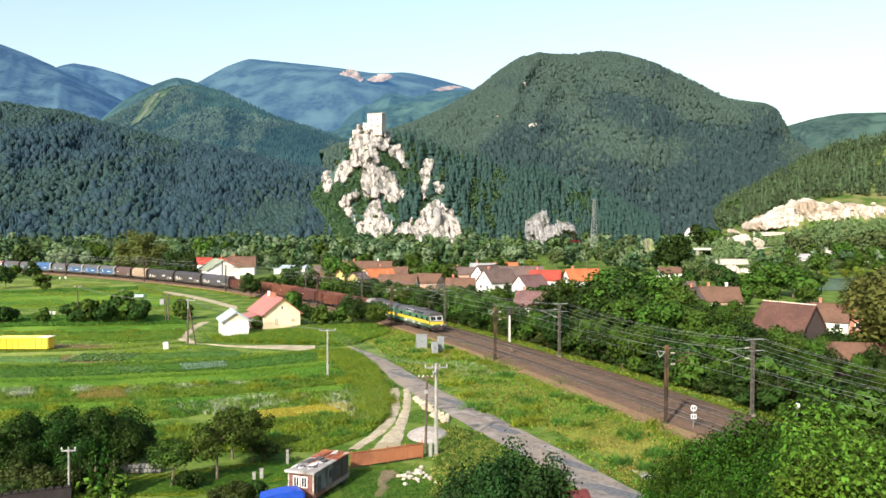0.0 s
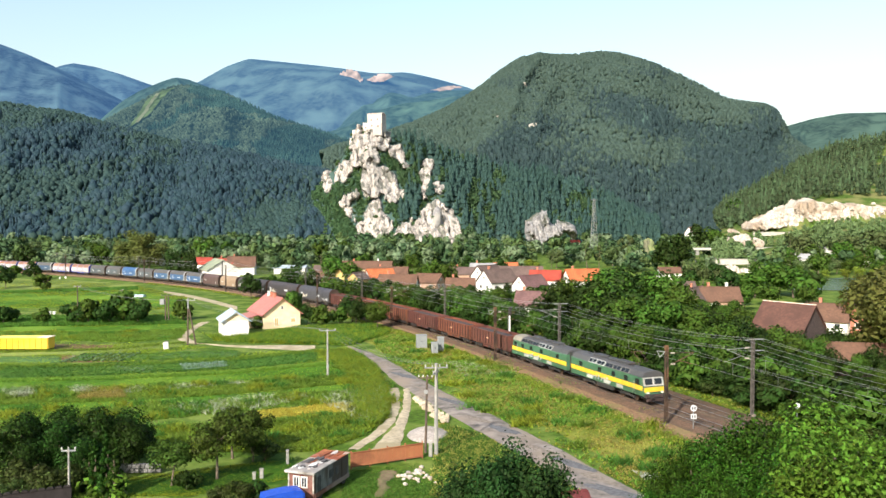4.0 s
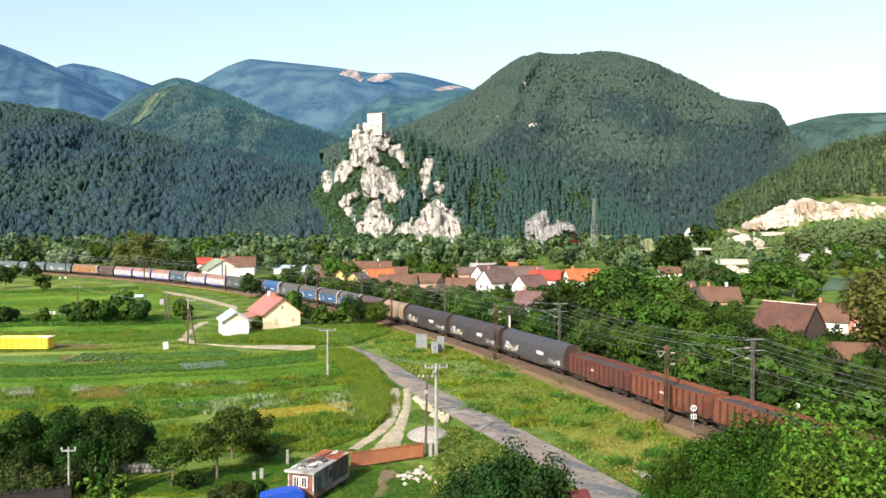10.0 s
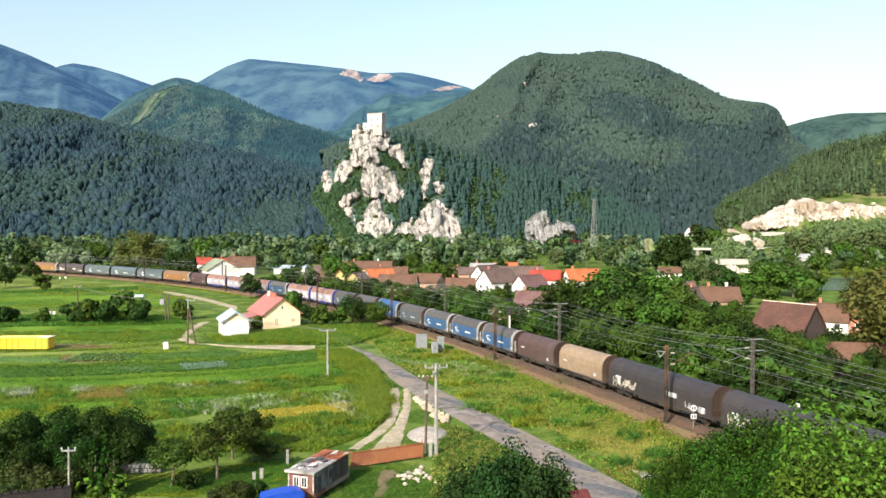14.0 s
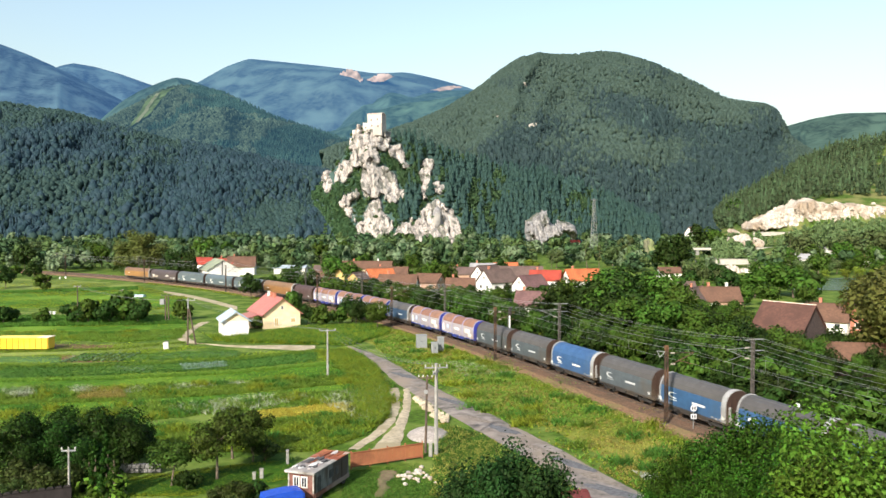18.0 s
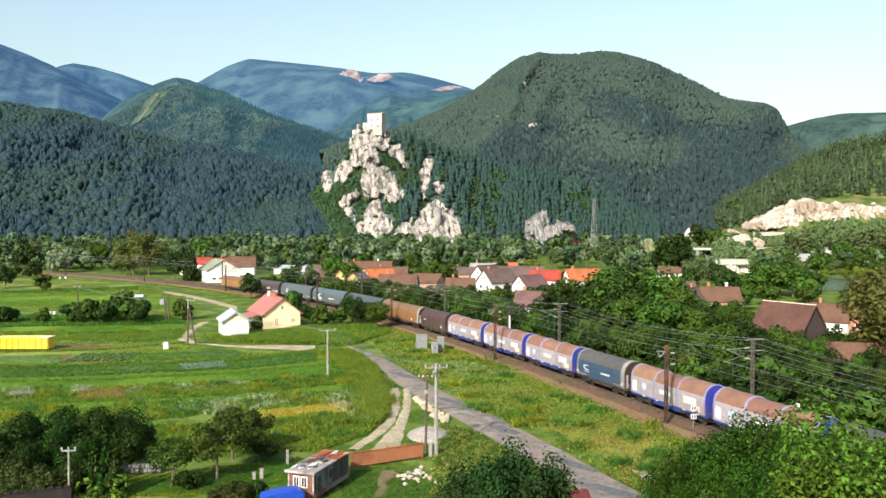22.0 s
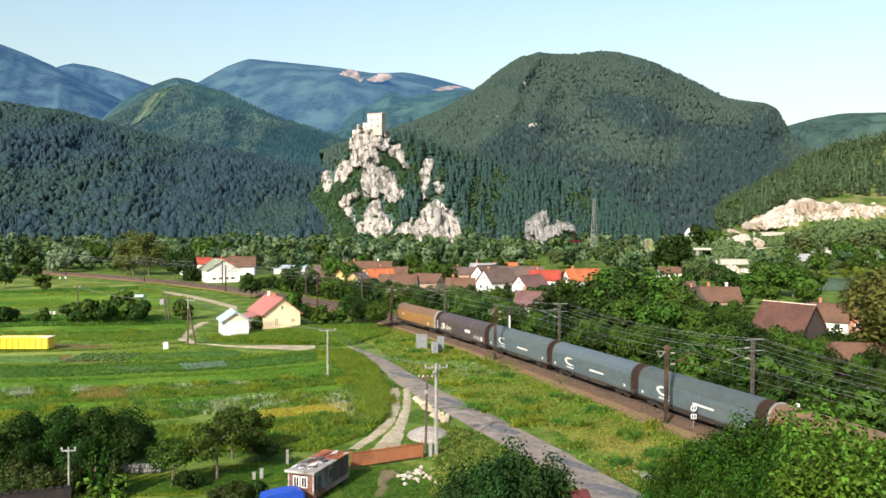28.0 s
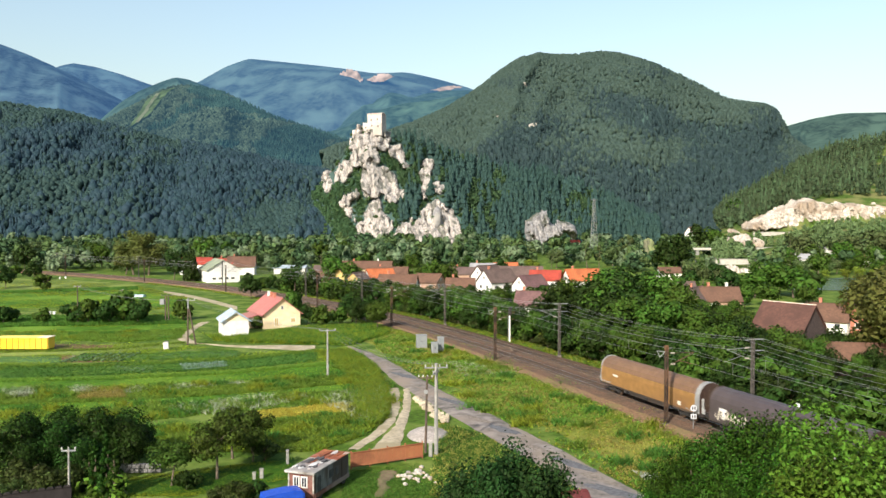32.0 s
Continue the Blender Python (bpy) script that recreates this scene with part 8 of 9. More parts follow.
def build_poles():
    # concrete pole and timber pole by the lane
    x, y = -0.61, 71.14
    t = thing("utility_pole", "weathered concrete power pole with crossed arms", "utility pole", pose(x, y, -0.7), "power poles")
    bm = B()
    rod(bm, (0, 0, 0), (0, 0, 8.3), 0.2, 0.13, 8)
    part("pole", bm, mat("grey_concrete_pole", (0.23, 0.22, 0.205), 0.2, 0.9, 3), t)
    cross_arms(t, 7.9, 2.1, GREYMETAL, 4, 8)
    cross_arms(t, 7.45, 1.5, GREYMETAL, 4, 70)
    bm = B()
    box(bm, (-0.5, -0.3, 0.55), (0.34, 0.34, 1.3), bevel=0.03)
    part("stub", bm, CONCRETE, t)
    x, y = -1.59, 72.03
    t = thing("utility_pole", "dark timber pole with a white marker", "utility pole", pose(x, y, -0.7), "power poles")
    bm = B()
    rod(bm, (0, 0, 0), (0.15, 0, 7.0), 0.13, 0.09, 8)
    part("pole", bm, TIMBER, t)
    cross_arms(t, 6.8, 1.3, TIMBER, 4)
    bm = B()
    rod(bm, (0.05, -0.16, 5.55), (0.05, -0.12, 5.55), 0.2, n=12)
    part("marker_plate", bm, GREYMETAL, t)
    for (x, y), h, m, w, lab in (((-15.58, 107.49), 6.6, mat("grey_concrete_pole", (0.23, 0.22, 0.205)), 2.2, "slim concrete power pole with one cross-arm"), ((-76.49, 166.99), 8.0, TIMBER, 1.4, "old timber power pole"), ((-88.08, 218.5), 3.0, TIMBER, 0.9, "short timber post"),
                                 ((-26.96, 57.11), 4.6, mat("grey_concrete_pole", (0.23, 0.22, 0.205)), 1.0, "pale concrete pole with a ring of insulators")):
        t = thing("utility_pole", lab + " standing in the grass", "utility pole", pose(x, y, -0.7), "power poles")
        bm = B()
        rod(bm, (0, 0, 0), (0, 0, h), 0.16 if y > 60 else 0.10, 0.11 if y > 60 else 0.07, 8)
        part("pole", bm, m, t)
        cross_arms(t, h - 0.2, w, GREYMETAL, 3, 6)
        bm = B()
        box(bm, (0.05, -0.16, h * 0.25), (0.3, 0.08, 0.34))
        part("plate", bm, GREYMETAL, t)
    # leaning two-legged pole
    x, y = -43.36, 137.01
    t = thing("utility_pole", "two-legged dark timber power pole on concrete feet", "utility pole", pose(x, y, -0.7), "power poles")
    for b, tp in (((-0.55, 0, 0), (-0.42, 0, 7.9)), ((0.75, 0.3, 0), (-0.25, 0, 6.2))):
        bm = B()
        rod(bm, b, tp, 0.16, 0.11, 8)
        part("leg", bm, TIMBER, t)
    bm = B()
    rod(bm, (-0.42, 0, 6.3), (-0.42, 0, 8.1), 0.14, 0.12, 8)
    part("pole_top", bm, GREYMETAL, t, "pale upper length of the pole")
    cross_arms(t, 7.7, 1.5, GREYMETAL, 3)
    # transformer pole
    x, y = -59.14, 170.93
    t = thing("transformer_pole", "timber pole frame carrying a small white transformer", "transformer", pose(x, y, -0.7))
    for sx in (-0.35, 0.35):
        bm = B()
        rod(bm, (sx, 0, 0), (sx * 0.8, 0, 5.6), 0.17, 0.13, 8)
        part("leg", bm, TIMBER, t)
    bm = B()
    box(bm, (-1.0, 0, 4.2), (0.9, 0.7, 1.2), bevel=0.05)
    part("transformer_tank", bm, GREYMETAL, t)
    cross_arms(t, 5.5, 2.4, TIMBER, 3)
    # power lines over the fields
    c = thing("power_line", "thin power lines between the field poles", "overhead wires", pose(0, 0, 0))
    A, Bq, Cq, E = (-0.61, 71.14), (-15.58, 107.49), (-43.36, 137.01), (-76.49, 166.99)
    for o in (-0.8, 0.0, 0.8):
        wire("line_wire", [(A[0] + o, A[1], 7.5), (Bq[0] + o, Bq[1], 5.9), (Cq[0] + o * 0.7, Cq[1], 7.1), (E[0] + o * 0.7, E[1], 7.1)], 1.0, "", c, 0.011)
    wire("line_wire", [(Bq[0], Bq[1], 5.8), (-32, 160, 4.2)], 0.7, "", c, 0.011)


def build_yard():
    # trailer hut
    t = thing("trailer_hut", "old grey trailer hut with a rusty white roof", "hut", pose(-9.6, 61.8, -0.7, 0, 0, 70))
    L, W, H = 5.6, 2.2, 1.95
    wall = mat("hut_grey", (0.15, 0.15, 0.155), 0.45, 0.8, 3.0, c2=(0.06, 0.045, 0.038), mask=(0.46, 0.58), stretch=(1.6, 1.6, 0.5))
    red = mat("hut_rust_red", (0.15, 0.065, 0.05), 0.35, 0.85, 3, c2=(0.22, 0.17, 0.14))
    grubby = mat("grubby_white", (0.36, 0.34, 0.31), 0.4, 0.85, 3.0, c2=(0.12, 0.10, 0.085), mask=(0.46, 0.58))
    bm = B()
    box(bm, (0, 0, H / 2 + 0.3), (L, W, H - 0.1), bevel=0.06)
    part("body", bm, wall, t)
    for i in range(5):
        bm = B()
        box(bm, (-L / 2 - 0.1 + (i + 0.5) * (L + 0.2) / 5, 0, H + 0.32 + 0.015 * (i % 2)), ((L + 0.2) / 5 - 0.02, W + 0.2, 0.07))
        part("roof_sheet", bm, mat("rusty_white_sheet", (0.25, 0.23, 0.215), 0.3, 0.8, 2.2, c2=(0.26, 0.09, 0.04), rnd=0.2, mask=(0.5, 0.6)) if i < 3 else mat("rusted_sheet", (0.26, 0.085, 0.035), 0.3, 0.85, 2.5, c2=(0.40, 0.34, 0.30), rnd=0.2, mask=(0.55, 0.65)), t)
    # torn felt, bare rust and whitewashed patches, lapped over one another
    rp = random.Random(63)
    kinds = ((mat("tar_patch", (0.07, 0.065, 0.068), 0.3, 0.9, 3), "dark tar patch on the roof"),
             (mat("rust_patch", (0.22, 0.065, 0.025), 0.35, 0.85, 4, c2=(0.12, 0.05, 0.03)), "rust-red bare patch on the roof"),
             (mat("white_patch", (0.52, 0.51, 0.50), 0.3, 0.85, 3, c2=(0.34, 0.30, 0.28)), "flaking white patch on the roof"))
    for n in range(26):
        x, y = rp.uniform(-2.5, 2.5), rp.uniform(-0.9, 0.9)
        m, lab = kinds[1 if x > 0.6 and rp.random() < 0.6 else rp.choice((0, 0, 2, 2, 1))]
        ang = [k * math.tau / 7 + rp.uniform(-0.3, 0.3) for k in range(7)]
        rx, ry = rp.uniform(0.22, 0.75), rp.uniform(0.12, 0.32)
        ring = [(max(-2.85, min(2.85, x + rx * rp.uniform(0.6, 1.2) * math.cos(a))), max(-1.15, min(1.15, y + ry * rp.uniform(0.6, 1.2) * math.sin(a)))) for a in ang]
        z = H + 0.376 + 0.004 * n
        bm = B()
        lo = [bm.verts.new((a, b, H + 0.33)) for a, b in ring]
        hi = [bm.verts.new((a, b, z)) for a, b in ring]
        bm.faces.new(hi)
        bm.faces.new(lo[::-1])
        for k in range(7):
            bm.faces.new((lo[k], lo[(k + 1) % 7], hi[(k + 1) % 7], hi[k]))
        part("roof_patch", bm, m, t, lab)
    bm = B()
    box(bm, (-L / 2 - 0.03, 0, H / 2 + 0.3), (0.08, W, H - 0.14))
    part("end_wall", bm, red, t, "rust-red end wall")
    for y in (-0.28, 0.38):
        window(t, -L / 2 - 0.1, y, 1.5, 0.46, 0.75, -90)
    for x, w, h, z in ((-2.1, 0.55, 1.15, 1.25), (-0.2, 0.7, 0.62, 1.5), (0.75, 0.5, 0.6, 1.45)):
        bm = B()
        box(bm, (x, -W / 2 - 0.01, z), (w, 0.05, h), bevel=0.02)
        part("shutter", bm, mat("dark_shutter", (0.05, 0.05, 0.055), 0.35, 0.8, 4, c2=(0.12, 0.11, 0.10)), t, "dark weathered shutter")
    bm = B()
    box(bm, (-L / 2 - 0.22, 0, H + 0.30), (0.34, W + 0.34, 0.16), bevel=0.02)
    part("fascia", bm, grubby, t, "grubby white board along the eave")
    for y in (-1.04, 1.04):
        bm = B()
        box(bm, (-L / 2 - 0.1, y, H / 2 + 0.45), (0.07, 0.10, H - 0.5))
        part("corner_post", bm, grubby, t, "grubby white post on the end wall")
    bm = B()
    box(bm, (1.9, -W / 2 - 0.02, 1.2), (0.75, 0.05, 1.7), bevel=0.01)
    part("door", bm, wall, t)
    bm = B()
    box(bm, (0, -W / 2 - 0.025, 0.5), (L - 0.1, 0.05, 0.35))
    part("skirting", bm, red, t)
    for x in (-1.9, 1.9):
        for y in (-1.0, 1.0):
            bm = B()
            rod(bm, (x, y - 0.1, 0.32), (x, y + 0.1, 0.32), 0.32, n=14)
            part("wheel", bm, BLACK, t)
    # car under a blue cover
    x, y, z = -11.65, 57.5, 0.61
    t = thing("tarpaulin_covered_car", "small car under a bright blue tarpaulin", "car", pose(x, y, -0.7, 0, 0, 28))
    t.scale = (0.8, 0.85, 1.0)
    bm = B()
    prof = [(-0.85, 0.15), (0.85, 0.15), (0.86, 0.8), (0.74, 1.42), (-0.74, 1.42), (-0.86, 0.8)]
    rings = []
    for px, k, dz in ((-1.9, 0.95, -0.35), (-1.8, 1.0, -0.12), (-0.9, 1.0, -0.04), (-0.3, 1.0, 0.0), (0.9, 1.0, 0.02), (1.6, 1.0, -0.06), (1.85, 0.94, -0.3)):
        rings.append([bm.verts.new((px, yy * k, zz if zz < 0.5 else max(0.5, zz + dz * (1 if zz > 1 else 0.4)))) for yy, zz in prof])
    for a, b in zip(rings, rings[1:]):
        for i in range(6):
            bm.faces.new((a[i], a[(i + 1) % 6], b[(i + 1) % 6], b[i]))
    bm.faces.new(rings[0][::-1])
    bm.faces.new(rings[-1])
    bmesh.ops.subdivide_edges(bm, edges=bm.edges[:], cuts=1, use_grid_fill=True)
    for v in bm.verts:
        v.co += v.normal * 0.0 + Vector((0, 0, 0.03 * noise.noise(v.co * 3)))
    bmesh.ops.recalc_face_normals(bm, faces=bm.faces[:])
    part("tarpaulin", bm, mat("blue_tarpaulin", (0.012, 0.055, 0.36), 0.15, 0.45, 3, 0.2), t)
    for wx in (-1.2, 1.2):
        for wy in (-0.7, 0.7):
            bm = B()
            rod(bm, (wx, wy - 0.08, 0.28), (wx, wy + 0.08, 0.28), 0.28, n=14)
            part("wheel", bm, BLACK, t)
    # rusty sheet fence
    a, b = Vector((-7.74, 66.99)), Vector((-1.8, 70.09))
    d = b - a
    t = thing("sheet_fence", "rust-brown sheet-metal gate and fence panels", "fence", pose(a.x, a.y, -0.7, 0, 0, math.degrees(math.atan2(d.y, d.x))))
    rustm = mat("rust_sheet", (0.26, 0.10, 0.045), 0.2, 0.85, 1.5, c2=(0.26, 0.085, 0.04), rnd=0.15)
    n = 4
    for i in range(n):
        w = d.length / n
        bm = B()
        for j in range(8):
            box(bm, (i * w + (j + 0.5) * w / 8, 0.02 * (j % 2), 0.78), (w / 8 - 0.01, 0.03, 1.25))
        part("panel", bm, rustm, t)
        for z in (0.25, 1.4):
            bm = B()
            box(bm, ((i + 0.5) * w, -0.05, z), (w - 0.02, 0.06, 0.07))
            part("rail", bm, rustm, t)
    for i in range(n + 1):
        bm = B()
        box(bm, (i * d.length / n, 0.06, 0.75), (0.1, 0.1, 1.6))
        part("post", bm, rustm, t)
    # stones, posts, small things
    R = random.Random(3)
    for i in range(34):
        x, y = -2.14, 65.31
        x, y = x + R.gauss(0, 0.75), y + R.gauss(0, 1.1)
        bm = B()
        bmesh.ops.create_icosphere(bm, subdivisions=1, radius=R.uniform(0.1, 0.26))
        for v in bm.verts:
            v.co = Vector((v.co.x * R.uniform(0.8, 1.3), v.co.y * R.uniform(0.8, 1.2), v.co.z * R.uniform(0.6, 0.9)))
        ob = part("stone", bm, mat("rubble", (0.34, 0.31, 0.27), 0.25, 0.9, 4, 0.4, c2=(0.44, 0.30, 0.2), rnd=0.25))
        ob.matrix_world = pose(x, y, -0.62, 0, 0, R.uniform(0, 360))
        tagged(ob, "pale broken stone in a rubble heap", "stone", "rubble heap")
    # quarried blocks tipped along the lane's edge
    for i in range(44):
        u = R.random() ** 0.8
        x, y = -3.28 + 3.92 * u, 94.17 - 12.07 * u
        w = 0.25 + 0.75 * u
        x, y = x + R.gauss(0, 0.32 * w), y + R.gauss(0, 0.9 * w)
        a, b, c = R.uniform(0.4, 0.95), R.uniform(0.35, 0.75), R.uniform(0.22, 0.5)
        bm = B()
        box(bm, (0, 0, 0), (a, b, c), taper=R.uniform(0.75, 1.0), bevel=0.05)
        for v in bm.verts:
            v.co += Vector((R.uniform(-0.04, 0.04), R.uniform(-0.04, 0.04), R.uniform(-0.03, 0.03)))
        ob = part("stone_block", bm, mat("slab_stone", (0.34, 0.29, 0.21), 0.25, 0.9, 3, 0.3, rnd=0.25))
        ob.matrix_world = pose(x, y, -0.62 + c * 0.4 + 0.25 * w * R.random(), R.uniform(-14, 14), R.uniform(-14, 14), R.uniform(0, 180))
        tagged(ob, "pale quarried stone block tipped at the lane's edge", "stone block", "lane edge blocks")
    for (x, y), h, w, lab in (((-13.38, 68.26), 1.25, 0.22, "white concrete post by the hut"), ((-46.12, 132.62), 1.2, 0.75, "white meter box on the field edge"), ((-14.75, 64.43), 0.8, 0.3, "grey garden post in the shade"), ((-15.28, 64.14), 0.6, 0.25, "grey garden post in the shade")):
        t = thing("post" if w < 0.5 else "meter_box", lab, "post" if w < 0.5 else "box", pose(x, y, -0.7, 0, 0, 10))
        bm = B()
        box(bm, (0, 0, h / 2), (w, w * 0.8, h), bevel=0.02)
        part("shaft", bm, WHITE if w > 0.5 else mat("weathered_post", (0.26, 0.25, 0.23), 0.25, 0.9, 4, c2=(0.17, 0.17, 0.14)), t)
        bm = B()
        box(bm, (0, 0, h + 0.03), (w + 0.08, w + 0.06, 0.08), taper=0.8)
        part("cap", bm, CONCRETE, t)
    # yellow bee trailer
    x, y = -69.27, 130.82
    t = thing("bee_trailer", "bright yellow bee trailer with hinged side panels", "trailer", pose(x, y + 1.2, -0.7, 0, 0, 0))
    yl = mat("bright_yellow", (0.66, 0.44, 0.012), 0.1, 0.6, 2, c2=(0.70, 0.46, 0.03))
    bm = B()
    box(bm, (0, 0, 1.15), (8.6, 2.3, 1.8))
    part("body", bm, mat("trailer_core", (0.30, 0.20, 0.03), 0.2, 0.8, 2), t)
    for i in range(9):
        bm = B()
        box(bm, (-4.3 + (i + 0.5) * 8.6 / 9, -1.19, 1.15), (8.6 / 9 - 0.13, 0.08, 1.72), bevel=0.015)
        part("side_panel", bm, yl, t)
    for sx in (-1, 1):
        bm = B()
        box(bm, (sx * 4.33, 0, 1.15), (0.08, 2.2, 1.72))
        part("end_panel", bm, yl, t)
    bm = B()
    box(bm, (-0.9, 0, 2.13), (7.0, 2.5, 0.12), bevel=0.03)
    rf = part("roof", bm, mat("yellow_roof", (0.80, 0.62, 0.12), 0.1, 0.6, 2), t)
    bm = B()
    box(bm, (3.55, 0, 2.15), (2.0, 2.5, 0.1), bevel=0.03)
    part("roof_cover", bm, mat("beige_cover", (0.62, 0.54, 0.38), 0.3, 0.8, 3, 0.4), rf)
    for wx in (-2.4, 2.4):
        bm = B()
        rod(bm, (wx, -1.0, 0.3), (wx, -0.8, 0.3), 0.3, n=12)
        part("wheel", bm, BLACK, t)
    # white hive boxes and plastic cloche in the fields
    for (x, y), k in (((-91.78, 183.92), 0), ((-90.73, 183.92), 1), ((-89.69, 183.92), 2), ((-146.75, 305.77), 3), ((-146.12, 309.02), 4)):
        t = thing("beehive", "small white box hive in the meadow", "beehive", pose(x, y, -0.7, 0, 0, 10), "white hives")
        bm = B()
        box(bm, (0, 0, 0.35), (0.55, 0.5, 0.6), bevel=0.02)
        part("box", bm, WHITE, t)
        bm = B()
        box(bm, (0, 0, 0.7), (0.65, 0.6, 0.08))
        part("lid", bm, WHITE, t)
    x, y = -87.04, 228.82
    t = thing("plastic_cloche", "low pale blue plastic growing tunnel", "cloche", pose(x, y, -0.7, 0, 0, -10))
    bm = B()
    prism(bm, [(0.9 * math.cos(a), 0.75 * math.sin(a)) for a in np.linspace(0, math.pi, 9)], -1.6, 1.6)
    part("cover", bm, mat("pale_blue_plastic", (0.32, 0.40, 0.46), 0.1, 0.4, 2), t)
    for sx in (-1.55, 0, 1.55):
        bm = B()
        pr = [(0.93 * math.cos(a), 0.78 * math.sin(a)) for a in np.linspace(0, math.pi, 9)]
        for a, b in zip(pr, pr[1:]):
            rod(bm, (sx, *a), (sx, *b), 0.03, n=4)
        part("hoop", bm, GREYMETAL, t)
    # stone wall and drum in the garden
    x, y = -25.57, 65.91
    t = thing("garden_wall", "low grey stone wall in the garden shade", "wall", pose(x, y, -0.7, 0, 0, 4))
    for i in range(12):
        for j in range(2):
            bm = B()
            box(bm, (-2 + i * 0.36 + 0.15 * j, 0, 0.25 + 0.36 * j), (0.34, 0.5, 0.33), bevel=0.04)
            part("stone", bm, mat("garden_stone", (0.15, 0.145, 0.135), 0.3, 0.9, 4, 0.4, rnd=0.3), t)


build_line()
build_poles()
build_yard()

# ---- the train ----
def paint(name, c, dirt=(0.10, 0.075, 0.055), var=0.15, rough=0.55, mask=(0.52, 0.75)):
    c, dirt = tuple(0.7 * v for v in c), tuple(0.7 * v for v in dirt)
    return mat(name, c, var, rough, 1.6, 0.05, c2=dirt, rnd=0.12, mask=mask)


HOOD = [(1.40, 1.12), (1.42, 2.5), (1.36, 3.05), (1.18, 3.5), (0.86, 3.85), (0.45, 4.06), (0.0, 4.13)]
HOOD = HOOD + [(-y, z) for y, z in HOOD[-2::-1]]


def scaled(prof, k, dz=0.0):
    return [(y * k, 1.12 + (z - 1.12) * k + dz) for y, z in prof]


def bogies(t, half, material, axle=0.9):
    for sx in (half, -half):
        bm = B()
        for sy in (1.0, -1.0):
            box(bm, (sx, sy, 0.55), (2.5, 0.16, 0.28))
            box(bm, (sx, sy, 0.75), (1.0, 0.2, 0.3), taper=0.8)
            for ax in (axle, -axle):
                box(bm, (sx + ax, sy * 1.03, 0.5), (0.32, 0.2, 0.34))
        box(bm, (sx, 0, 0.62), (0.5, 2.0, 0.25))
        bg = part("bogie", bm, material, t)
        for ax in (axle, -axle):
            bm = B()
            rod(bm, (sx + ax, -0.82, 0.46), (sx + ax, 0.82, 0.46), 0.08, n=8)
            for sy in (0.75, -0.75):
                rod(bm, (sx + ax, sy - 0.065, 0.46), (sx + ax, sy + 0.065, 0.46), 0.46, n=16)
            part("wheelset", bm, RAIL, bg)


def buffers(t, half, z=1.05):
    for e in (1, -1):
        for sy in (0.87, -0.87):
            bm = B()
            rod(bm, (e * (half - 0.62), sy, z), (e * (half - 0.08), sy, z), 0.1, n=8)
            rod(bm, (e * (half - 0.08), sy, z), (e * half, sy, z), 0.24, n=12)
            part("buffer", bm, BLACK, t)


def swoosh(t, x, z, s, y, material, bars=True):
    """A pale curved emblem and a row of plain bars for the lettering, on both sides."""
    for sg in (1, -1):
        bm = B()
        pts = [(1.1, 0.50), (0.3, 0.46), (-0.35, 0.34), (-0.45, 0.15), (-0.1, -0.05), (0.5, -0.12), (1.25, -0.2), (0.4, -0.30), (-0.3, -0.22), (-0.85, 0.1), (-0.75, 0.42), (-0.2, 0.60)]
        vs = [bm.verts.new((sg * (px * s - x), -sg * y, z + pz * s)) for px, pz in pts]
        bm.faces.new(vs)
        r = bmesh.ops.extrude_face_region(bm, geom=bm.faces[:])
        bmesh.ops.translate(bm, vec=(0, -sg * 0.012, 0), verts=[v for v in r["geom"] if isinstance(v, bmesh.types.BMVert)])
        bmesh.ops.triangulate(bm, faces=bm.faces[:])
        part("emblem", bm, material, t, "pale painted emblem")
        for q in range(3):
            bm = B()
            box(bm, (sg * (0.35 * s + 0.55 * s * (q - 1) - x), -sg * y, z - 0.52 * s), (0.42 * s, 0.02, 0.13 * s))
            part("lettering", bm, material, t, "small pale lettering")


def bars(t, rows, y, material, name="lettering"):
    for sg in (1, -1):
        for x, z, w, h in rows:
            bm = B()
            box(bm, (-x * sg, -sg * y, z), (w, 0.02, h))
            part(name, bm, material, t, "pale lettering panel")


def scrawl(t, x, z, w, h, material, seed):
    """Sprayed strokes on both sides."""
    R = random.Random(seed)
    for sg in (1, -1):
        bm = B()
        n = int(w / 0.28)
        for i in range(n):
            px = -w / 2 + i * w / n
            a = (sg * (px - x), -sg * 1.452, z + R.uniform(-0.5, -0.1) * h)
            b = (sg * (px - x + R.uniform(-0.2, 0.45)), -sg * 1.452, z + R.uniform(0.1, 0.5) * h)
            d = Vector(b) - Vector(a)
            nrm = Vector((-d.z, 0, d.x)).normalized() * R.uniform(0.05, 0.13)
            vs = [bm.verts.new(Vector(a) - nrm), bm.verts.new(Vector(a) + nrm), bm.verts.new(Vector(b) + nrm * 0.7), bm.verts.new(Vector(b) - nrm * 0.7)]
            bm.faces.new(vs)
            if i % 2:
                c = Vector(b) + Vector((0.22, 0, R.uniform(-0.1, 0.05)))
                bm.faces.new((vs[2], vs[3], bm.verts.new(c - nrm), bm.verts.new(c + nrm)))
        tagged(part("painted_scrawl", bm, material, t, "sprayed pale scrawl"), kind="stuff")


